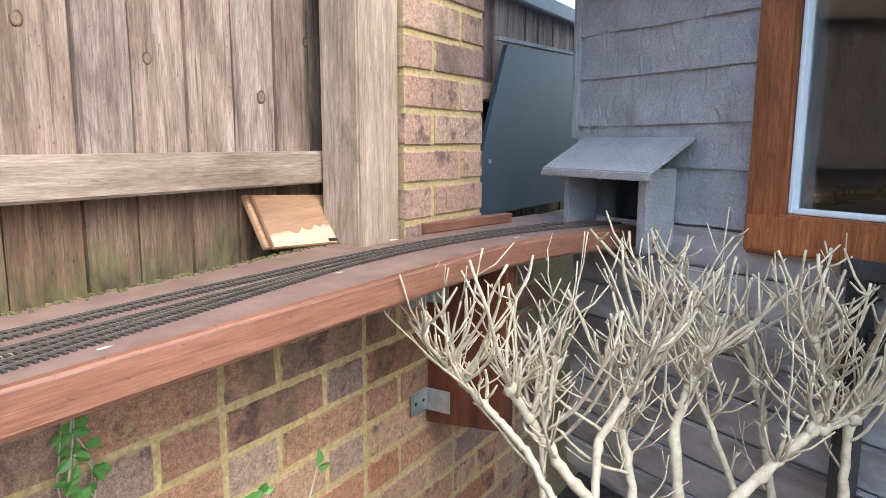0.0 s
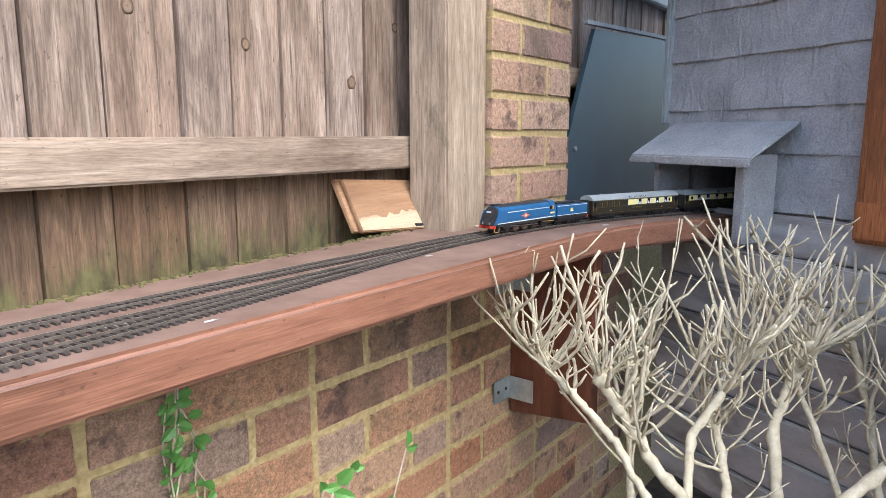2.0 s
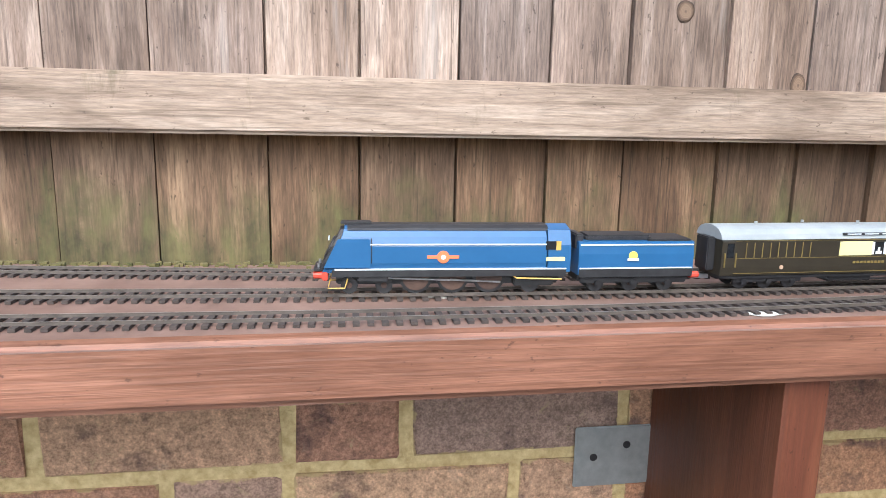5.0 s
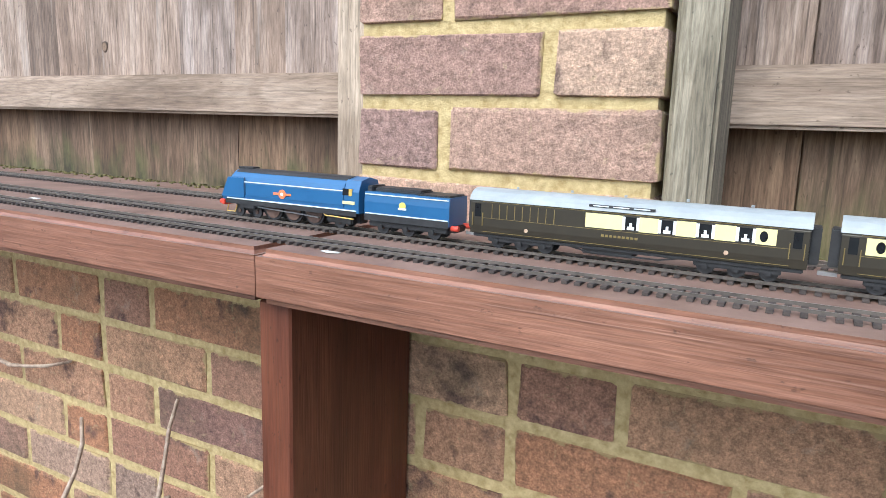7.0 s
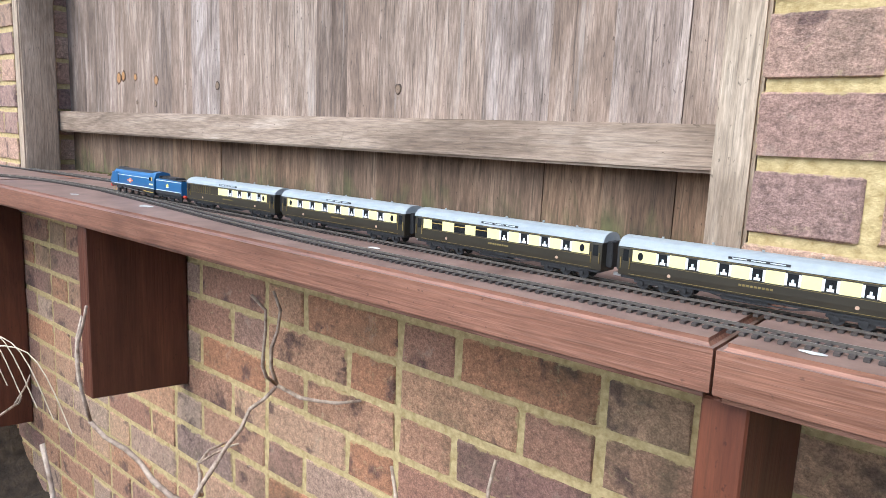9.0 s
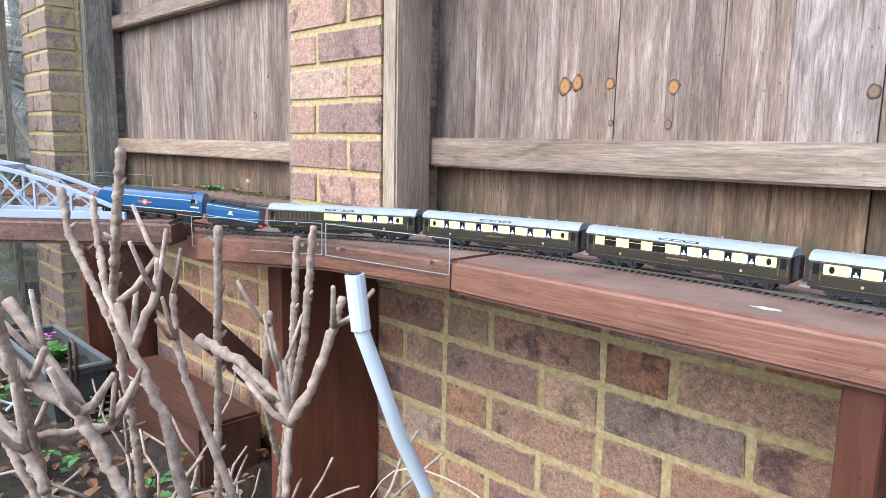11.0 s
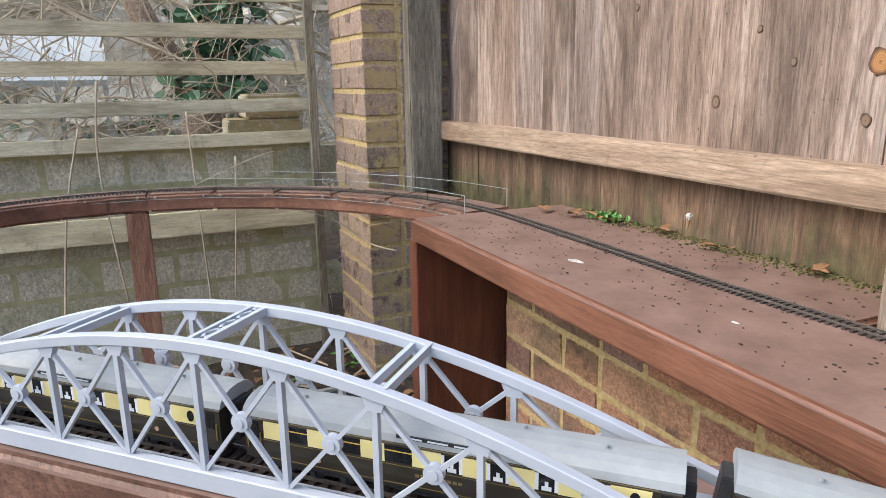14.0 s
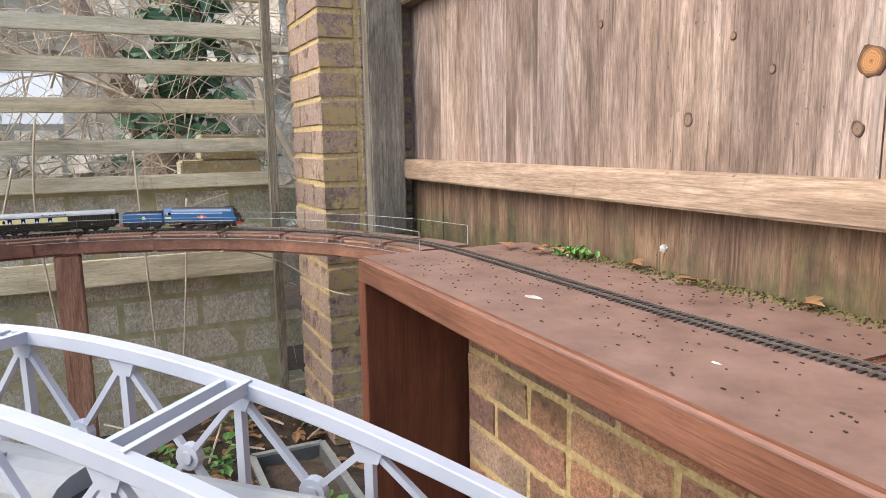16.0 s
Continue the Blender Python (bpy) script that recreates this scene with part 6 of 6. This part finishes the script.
bmesh.ops.create_grid(bm, x_segments=20, y_segments=8, size=0.5, matrix=Matrix.Translation(((px0 + px1) / 2, (py0 + py1) / 2, pz1 - 0.025)) @ Matrix.Diagonal((px1 - px0 - 0.02, py1 - py0 - 0.02, 1, 1)))
for v in bm.verts:
    v.co.z += 0.012 * noise.noise(v.co * 30)
part("soil", bm, M_SOIL, t)
rnd = random.Random(5)
t = thing("primrose", "pink-flowered primrose with bright green leaves", "flower")
bl, bp = bmesh.new(), bmesh.new()
for i in range(26):
    a = rnd.uniform(0, 6.28)
    leaf(bl, (-3.19 + rnd.gauss(0, 0.03), -0.30 + rnd.gauss(0, 0.015), pz1 - 0.02), (math.cos(a), math.sin(a), rnd.uniform(0.2, 1.0)), rnd.uniform(0.04, 0.075))
for i in range(4):
    c = Vector((-3.22 + rnd.gauss(0, 0.03), -0.31 + rnd.gauss(0, 0.02), pz1 + 0.03 + rnd.uniform(0, 0.02)))
    for k in range(5):
        leaf(bp, c, (math.cos(k * 1.257), math.sin(k * 1.257), 0.25), 0.012)
part("leaves", bl, M_LEAF, t)
part("petals", bp, M_PETAL, t)
t = thing("iron_hoop", "rusty iron hook standing beside the trough", "hook")
bm = bmesh.new()
tube(bm, [(-2.93, -0.33, GROUND), (-2.93, -0.33, -0.415)] + [(-2.905 - 0.025 * math.cos(a * 0.35), -0.33 + 0.02 * math.sin(a * 0.35) * 0, -0.415 + 0.03 * math.sin(a * 0.35)) for a in range(1, 10)] + [(-2.88, -0.33, -0.5)], 0.005, 8)
part("hook", bm, M_RUST, t, smooth=True)
t = thing("plant_pot", "upturned dark blue plastic pot on the soil", "pot")
bm = bmesh.new()
tube(bm, [(-3.22, -0.645, GROUND + 0.0), (-3.22, -0.645, GROUND + 0.14), (-3.22, -0.645, GROUND + 0.145), (-3.22, -0.645, GROUND + 0.17)], [0.07, 0.045, 0.03, 0.03], 20)
part("pot", bm, M_BLUEPLASTIC, t, smooth=False)
t = thing("plant_label", "white plant label with a yellow picture stuck in the soil", "label")
bm = bmesh.new(); box(bm, (0, 0, 0), (0.002, 0.045, 0.065), Matrix.Translation((-3.18, -0.515, GROUND + 0.07)) @ Matrix.Rotation(radians(-20), 4, "Y")); part("card", bm, M_LAMPSHADE, t)
bm = bmesh.new(); box(bm, (0.0018, 0, 0.012), (0.0008, 0.036, 0.022), Matrix.Translation((-3.18, -0.515, GROUND + 0.07)) @ Matrix.Rotation(radians(-20), 4, "Y")); part("picture", bm, M_YELLOW, t)
t = thing("white_cable", "loop of white cable lying on the soil", "cable")
bm = bmesh.new(); tube(bm, [(-3.08 + 0.06 * math.cos(a * 0.5), -0.47 + 0.05 * math.sin(a * 0.5), GROUND + 0.06 + 0.02 * math.sin(a)) for a in range(11)], 0.004, 6); part("cable", bm, M_PIPE, t, smooth=True)
rnd = random.Random(77)
bl, bg, bt = bmesh.new(), bmesh.new(), bmesh.new()
for i in range(1500):
    x, y = rnd.uniform(-4.1, -2.2), rnd.uniform(-1.6, 0.0)
    a = rnd.uniform(0, 6.28)
    leaf(bl, (x, y, GROUND + 0.03 * noise.noise(Vector((x * 4, y * 4, GROUND * 4))) + rnd.uniform(0.005, 0.03)), (math.cos(a), math.sin(a), rnd.gauss(0, 0.3)), rnd.uniform(0.015, 0.05))
tagged(part("dead_leaves", bl, M_DEADLEAF), "brown dead leaves scattered over the soil", "leaves", kind="stuff")
for i in range(70):
    x, y = rnd.uniform(-4.05, -2.3), rnd.uniform(-1.6, -0.1)
    for k in range(10):
        a = rnd.uniform(0, 6.28)
        leaf(bg, (x + rnd.gauss(0, 0.02), y + rnd.gauss(0, 0.02), GROUND + rnd.uniform(0.01, 0.06)), (math.cos(a), math.sin(a), rnd.uniform(0, 0.7)), rnd.uniform(0.02, 0.04))
tagged(part("ground_cover", bg, M_LEAF), "patches of low green weeds on the soil", "weeds", kind="stuff")
for i in range(70):
    x, y, a, l = rnd.uniform(-4.05, -2.3), rnd.uniform(-1.5, -0.05), rnd.uniform(0, 6.28), rnd.uniform(0.05, 0.2)
    tube(bt, [(x, y, GROUND + 0.03), (x + l * math.cos(a), y + l * math.sin(a), GROUND + rnd.uniform(0.02, 0.07))], 0.003, 5)
tagged(part("fallen_twigs", bt, M_TWIG), "thin fallen twigs on the soil", "twigs", kind="stuff")

# ---------- droppings, crumbs, leaves on the shelf ----------
rnd = random.Random(9)
def splat(x, y, r, seed):
    q = random.Random(seed)
    bm = bmesh.new()
    c = bm.verts.new((x, y, 0.0016))
    ringv = [bm.verts.new((x + r * (1 + 0.8 * q.random()) * math.cos(k * 0.524), y + 0.45 * r * (1 + 0.8 * q.random()) * math.sin(k * 0.524), 0.0006)) for k in range(12)]
    for k in range(12):
        bm.faces.new((c, ringv[k], ringv[(k + 1) % 12]))
    tagged(part("bird_dropping", bm, M_DROP), "white bird dropping dried on the shelf", "dropping", group="bird droppings")
for i, (x, y, r) in enumerate(((1.27, -0.035, 0.016), (1.54, -0.128, 0.02), (1.60, -0.185, 0.01), (1.22, -0.195, 0.02), (2.0, -0.13, 0.012), (0.11, -0.19, 0.012), (-0.05, -0.06, 0.014), (-0.4, -0.13, 0.014),
                              (-0.95, -0.15, 0.03), (-1.2, -0.17, 0.02), (-0.7, -0.03, 0.014), (-2.75, -0.12, 0.02), (-2.45, -0.12, 0.008), (1.0, -0.13, 0.016), (2.32, 0.0, 0.02), (2.48, -0.19, 0.015))):
    splat(x, y, r * 0.55, i)
bm = bmesh.new()
for i in range(2600):
    x = rnd.choice((rnd.uniform(0.42, 2.2), rnd.uniform(-1.9, -0.06), rnd.uniform(-3.1, -2.4)))
    y = BK + 0.002 - abs(rnd.gauss(0, 0.016)) if x > -2.3 else BK + 0.008 - abs(rnd.gauss(0, 0.022))
    if 0.41 < x < 2.23:
        y = np.interp(x, (0.41, 0.7, 1.1, 1.5, 1.95, 2.222), (0.06, 0.01, -0.014, 0.018, 0.055, 0.085)) - 0.001 - abs(rnd.gauss(0, 0.008))
    s = rnd.uniform(0.0012, 0.0045)
    box(bm, (x, y, s * 0.3), (s * rnd.uniform(0.8, 1.6), s, s * 0.7), Matrix.Identity(4))
tagged(part("moss_crumbs", bm, M_MOSS), "crumbs of moss and dirt along the foot of the fence", "moss", kind="stuff")
bm = bmesh.new()
for i in range(420):
    x, y = rnd.uniform(-3.12, -2.1), rnd.uniform(-0.19, 0.1)
    s = rnd.uniform(0.0008, 0.0022)
    box(bm, (x, y, 0.0009), (s * rnd.uniform(1, 2.2), s, 0.0008), Matrix.Identity(4))
tagged(part("dirt_specks", bm, M_SOIL), "dark specks of dirt on the shelf top", "dirt", kind="stuff")
for i, (x, y) in enumerate(((-3.05, 0.075), (-3.0, 0.10), (-2.95, 0.11), (-2.85, 0.12), (-3.1, 0.05), (-2.7, 0.12), (-2.55, 0.12), (1.05, 0.11))):
    bm = bmesh.new()
    leaf(bm, (x, y, 0.004), (math.cos(i * 2.1), math.sin(i * 2.1), 0.25), 0.035)
    leaf(bm, (x + 0.012, y, 0.006), (math.cos(i * 2.1 + 1.5), math.sin(i * 2.1 + 1.5), 0.35), 0.03)
    tagged(part("fallen_leaf", bm, M_DEADLEAF), "curled brown leaf caught at the foot of the fence", "leaf", group="fallen leaves")
t = thing("moss_tuft", "small green moss tuft at the foot of the fence", "moss")
bm = bmesh.new()
for i in range(120):
    a = rnd.uniform(0, 6.28)
    leaf(bm, (-2.98 + rnd.gauss(0, 0.02), 0.115 + rnd.gauss(0, 0.012), 0.001), (math.cos(a) * 0.5, math.sin(a) * 0.5, 1), rnd.uniform(0.008, 0.018))
part("fronds", bm, M_LEAF, t)
t = thing("dried_cocoon", "white cottony cocoon hanging on the fence", "cocoon")
bm = bmesh.new(); bmesh.ops.create_icosphere(bm, subdivisions=2, radius=0.006, matrix=Matrix.Translation((-2.79, 0.138, 0.038)))
for v in bm.verts:
    v.co += Vector((noise.noise(v.co * 300), noise.noise(v.co * 310), noise.noise(v.co * 290))) * 0.003
part("fluff", bm, M_DROP, t)
bm = bmesh.new(); tube(bm, [(-2.79, 0.14, 0.035), (-2.792, 0.138, 0.015)], 0.002, 5); part("thread", bm, M_DEADLEAF, t)

# thin dry stalks arching near the corner
for i, pts in enumerate(([(-3.775, -0.52, -0.05), (-3.71, -0.37, -0.048), (-3.62, -0.26, -0.075), (-3.54, -0.185, -0.13), (-3.47, -0.14, -0.14)], [(-4.05, -0.62, -0.05), (-4.12, -0.40, 0.03), (-4.12, -0.3, 0.06)],
                         [(-4.1, -0.53, -0.5), (-4.12, -0.545, 0.0), (-4.13, -0.55, 0.19)], [(-4.1, -0.47, -0.5), (-4.11, -0.44, -0.2), (-4.12, -0.42, 0.05)], [(-4.1, -0.75, -0.55), (-4.12, -0.80, 0.0), (-4.13, -0.78, 0.28)],
                         [(-4.05, -0.95, -0.5), (-4.1, -0.9, -0.1), (-4.1, -0.84, 0.15)])):
    t = thing("dry_stalk", "thin dry stalk arching beside the end fence", "stalk", group="dry stalks")
    bm = bmesh.new(); tube(bm, curve3(pts), 0.003 if i > 1 else 0.0016, 6); part("stalk", bm, M_TWIG if i != 1 else M_BARK, t, smooth=True)
for i in range(5):
    t = thing("dry_grass_blade", "long dry grass blade arching in front of the wall", "grass", group="dry grass blades")
    q = random.Random(i)
    x = -1.62 + 0.05 * i
    bm = bmesh.new(); tube(bm, curve3([(x, -0.42, GROUND), (x + 0.02, -0.4, -0.4), (x + 0.07 + 0.02 * i, -0.36, -0.24 - 0.015 * i), (x + 0.2 + 0.03 * i, -0.30, -0.27), (x + 0.3 + 0.03 * i, -0.27, -0.4)]), 0.0011, 5); part("blade", bm, M_BARK, t)

# ---------- beyond the end fence ----------
t = thing("ivy_tree", "old tree trunk wrapped in dark ivy", "tree")
bm = bmesh.new()
tube(bm, [(-5.0, -0.45, GROUND), (-4.98, -0.42, 0.1), (-4.9, -0.36, 0.45), (-4.88, -0.3, 1.0), (-4.8, -0.2, 1.8)], [0.1, 0.09, 0.08, 0.07, 0.05], 12)
tube(bm, [(-4.98, -0.42, 0.15), (-5.0, -0.6, 0.5), (-5.1, -0.75, 0.9), (-5.2, -0.85, 1.6)], [0.06, 0.05, 0.04, 0.03], 10)
part("trunk", bm, M_BARK2, t, smooth=True)
bm = bmesh.new()
rnd = random.Random(21)
for i in range(330):
    z = rnd.uniform(0.22, 1.4)
    a = rnd.uniform(0, 6.28)
    c = Vector((-4.85 + rnd.gauss(0, 0.10), -0.36 + 0.10 * (z - 0.3) + rnd.gauss(0, 0.085), z))
    for k in range(2):
        leaf(bm, c, (rnd.gauss(0, 1), rnd.gauss(0, 1), rnd.gauss(-0.4, 0.5)), rnd.uniform(0.05, 0.095), (1, rnd.gauss(0, 0.4), rnd.gauss(0.4, 0.4)))
part("ivy", bm, M_IVY, t, "dark green ivy leaves")
bm = bmesh.new()
for i in range(3000):
    x, y, z = -4.45 - abs(rnd.gauss(0, 0.8)), rnd.uniform(-3.2, 0.6), rnd.uniform(-0.3, 1.3)
    p = Vector((x, y, z))
    d = Vector((rnd.gauss(0, 0.35), rnd.gauss(0, 0.7), rnd.gauss(0.35, 0.6))).normalized()
    pts = [p]
    for k in range(5):
        d = (d + Vector((rnd.gauss(0, 0.2), rnd.gauss(0, 0.25), rnd.gauss(0, 0.25)))).normalized()
        pts.append(pts[-1] + d * rnd.uniform(0.06, 0.16))
    r = rnd.choice((0.0014, 0.0018, 0.002, 0.0024, 0.003, 0.0042)) if i % 40 else rnd.uniform(0.012, 0.022)
    tube(bm, pts, [r * (1 - 0.14 * k) for k in range(6)], 5)
tagged(part("bare_thicket", bm, M_TWIG), "tangle of bare twigs and stems behind the end fence", "shrubs", kind="stuff")
bm = bmesh.new()
for i in range(260):
    c = Vector((-5.2 - rnd.uniform(0, 0.9), rnd.uniform(-3, 0.8), rnd.uniform(-0.5, 0.2)))
    leaf(bm, c, (rnd.gauss(0, 1), rnd.gauss(0, 1), rnd.gauss(0, 0.6)), rnd.uniform(0.04, 0.08), (1, 0, 0.5))
tagged(part("undergrowth", bm, M_IVY), "low dark green undergrowth behind the wall", "shrubs", kind="stuff")
t = thing("greenhouse", "small white-roofed glasshouse in the next garden", "greenhouse")
bm = bmesh.new()
for y in (-1.55, -1.25, -0.95, -0.78):
    bar(bm, (-5.1, y, -0.6), (-5.1, y, 0.28), 0.02, 0.02)
bar(bm, (-5.1, -1.56, 0.28), (-5.1, -0.77, 0.28), 0.025, 0.025)
bar(bm, (-5.35, -1.56, 0.50), (-5.35, -0.77, 0.50), 0.02, 0.02)
part("frame", bm, M_GALV, t)
bm = bmesh.new()
vs = [bm.verts.new(c) for c in ((-5.09, -1.56, 0.285), (-5.09, -0.77, 0.285), (-5.35, -0.77, 0.505), (-5.35, -1.56, 0.505), (-5.09, -1.56, 0.293), (-5.09, -0.77, 0.293), (-5.35, -0.77, 0.513), (-5.35, -1.56, 0.513))]
for f in ((0, 1, 2, 3), (7, 6, 5, 4), (0, 4, 5, 1), (1, 5, 6, 2), (2, 6, 7, 3), (3, 7, 4, 0)):
    bm.faces.new([vs[k] for k in f])
part("roof", bm, M_WHITE, t)
for y0, y1 in ((-1.54, -1.26), (-1.24, -0.96), (-0.94, -0.79)):
    bm = bmesh.new(); box(bm, (-5.105, (y0 + y1) / 2, -0.15), (0.004, y1 - y0, 0.82)); part("pane", bm, M_PERSPEX, t)
bm = bmesh.new()
bmesh.ops.create_grid(bm, x_segments=24, y_segments=60, size=1.0, matrix=Matrix.Translation((-7.5, -1, 0.4)) @ Matrix.Rotation(radians(90), 4, "Y") @ Matrix.Diagonal((0.95, 7, 1, 1)))
for v in bm.verts:
    v.co.x += 0.5 * noise.noise(v.co * 1.3) + 0.25 * noise.noise(v.co * 4)
    v.co.z += 0.3 * noise.noise(v.co * 2.2)
tagged(part("backdrop_hedge", bm, M_BACK), "tall tangled winter hedge far behind", "hedge", kind="structure")
# unseen fence, added behind the camera to close the garden
bm = bmesh.new()
box(bm, (-0.5, -9.6, -0.2), (20, 0.1, 1.6))
tagged(part("wall_far_side", bm, M_BOARD), "unseen plain fence added to close the garden", "fence", kind="structure")

# ---------- bricks ----------
def brick_mesh(w, seed):
    q = random.Random(seed)
    bm = bmesh.new()
    vs = box(bm, (0, 0, 0), (w, 0.10, 0.0625))
    bmesh.ops.bevel(bm, geom=list({e for v in vs for e in v.link_edges}), offset=0.0028, segments=1, affect="EDGES")
    for v in bm.verts:
        v.co += Vector((q.gauss(0, 0.0013), q.gauss(0, 0.0003), q.gauss(0, 0.0012)))
    me = bpy.data.meshes.new("brick")
    bm.to_mesh(me)
    bm.free()
    return me
def mesh_set(m):
    d = {}
    for w in (0.211, 0.0995):
        d[w] = []
        for s in range(4):
            me = brick_mesh(w, s + int(w * 1000))
            me.materials.append(m)
            d[w].append(me)
    return d
SETS = {"wall": mesh_set(M_BRICK), "pier": mesh_set(M_PIER), "D": mesh_set(M_PIERD), "block": mesh_set(M_MOSSBRICK)}
rnd = random.Random(4)
def lay(parent, ms, w, c, turn=0.0, tall=1.0):
    o = new("brick", rnd.choice(ms[w]))
    o.parent = parent
    o.matrix_basis = Matrix.Translation(c) @ Matrix.Rotation(radians(turn + rnd.gauss(0, 0.2)), 4, "Z") @ Matrix.Diagonal((1, 1, tall, 1))
# Flemish bond along the garden wall; the bricks stand 4 mm proud of the joints
zz = -0.090
row = 0
while zz > LOW - 0.03:
    x = X0 + 0.002 + (0.0 if row % 2 else 0.0)
    k = row % 2
    if k:
        lay(wall, SETS["wall"], 0.0995, (x + 0.051, 0.0505, zz)); x += 0.113
    i = 0
    while x < 3.0:
        w = 0.211 if (i % 2 == 0) else 0.0995
        if k and i == 0:
            w = 0.211
        lay(wall, SETS["wall"], w, (x + w / 2, 0.0505 + rnd.gauss(0, 0.0005), zz))
        x += w + 0.0135
        i += 1
    zz -= 0.075
    row += 1
for k, (xa, xb, ya, yb, off) in PIERS.items():
    ms = SETS["D" if k == "D" else "pier"]
    j0 = -9 if k == "D" else -1
    for j in range(j0, 12):
        z = off + 0.075 * j + 0.0375
        flip = (j + (1 if k == "D" else 0)) % 2
        a, b = (0.211, 0.0995) if flip else (0.0995, 0.211)
        x = xa + 0.001
        for w in (a, b):
            lay(pier_ob[k], ms, w, (x + w / 2, ya + 0.0495, z)); x += w + 0.0145
        # the faces that turn the corner
        y = ya + 0.112
        for w, tx in ((b, xb - 0.0495),):
            lay(pier_ob[k], ms, w, (tx, y + w / 2, z), 90)
        if b < 0.2:
            lay(pier_ob[k], ms, b, (xb - 0.0495, y + 1.5 * b + 0.0145, z), 90)
        if k != "D":
            lay(pier_ob[k], ms, b, (xa + 0.0495, ya + 0.112 + b / 2, z), 90)
zz = 0.018
row = 0
while zz > GROUND - 0.04:
    y = -3.3 + (0.11 if row % 2 else 0)
    while y < -0.1:
        lay(blockwall, SETS["block"], 0.211, (-4.2545, y, zz), 90, 1.55)
        y += 0.2235
    zz -= 0.108
    row += 1

# ---------- what moves ----------
SX = CUM[len(inside) + len(entry) - 1] + MAIN[len(inside) + len(entry) - 1][0]      # distance run at x is SX - x on the straight
SB = CUM[len(inside) + len(entry) + len(straight) + len(bend) - 1]                   # distance run at the bridge's near end
TIMES = [(0.0, SX - 2.98), (0.7, SX - 2.72), (1.5, SX - 2.40), (3.5, SX - 1.565), (4.2, SX - 1.275), (6.3, SX - 0.285), (7.0, SX + 0.104), (8.0, SX + 0.650), (10.85, SB - 0.042), (12.5, SB + 0.87), (13.0, SB + 1.14), (14.0, SB + 1.668), (15.0, SB + 2.175), (16.0, SB + 2.692)]

def run(t):
    """Distance run by the front buffer, as a smooth curve through TIMES."""
    ts, ss = [a for a, b in TIMES], [b for a, b in TIMES]
    i = min(max(int(np.searchsorted(ts, t, "right")) - 1, 0), len(ts) - 2)
    def slope(k):
        if k == 0 or k == len(ts) - 1:
            j = 0 if k == 0 else k - 1
            return (ss[j + 1] - ss[j]) / (ts[j + 1] - ts[j])
        return (ss[k + 1] - ss[k - 1]) / (ts[k + 1] - ts[k - 1])
    h = ts[i + 1] - ts[i]
    f = (t - ts[i]) / h
    return ((2 * f ** 3 - 3 * f ** 2 + 1) * ss[i] + (f ** 3 - 2 * f ** 2 + f) * h * slope(i) + (3 * f ** 2 - 2 * f ** 3) * ss[i + 1] + (f ** 3 - f ** 2) * h * slope(i + 1))

def vehicle_pose(t, back, length):
    """A vehicle whose front is that far behind the front buffer stands on the track by its two trucks."""
    s = run(t) - back
    a, b = along(MAIN, CUM, s - 0.18 * length), along(MAIN, CUM, s - 0.82 * length)
    d = (a - b).normalized()
    c = a + d * 0.18 * length
    return pose(c.x, c.y, c.z + RAILTOP, 0, -math.degrees(math.asin(d.z)), math.degrees(math.atan2(d.y, d.x)))

tend.scale = (1.02, 1, 1)

def motions():
    back = 0.0
    for ob, length, gap in [(loco, 0.186, 0.002), (tend, 0.097, 0.014)] + [(c, COACH, 0.0105) for c in coaches]:
        walk(ob, [(k / 5, vehicle_pose(k / 5, back, length)) for k in range(81)])
        back += length + gap

motions()
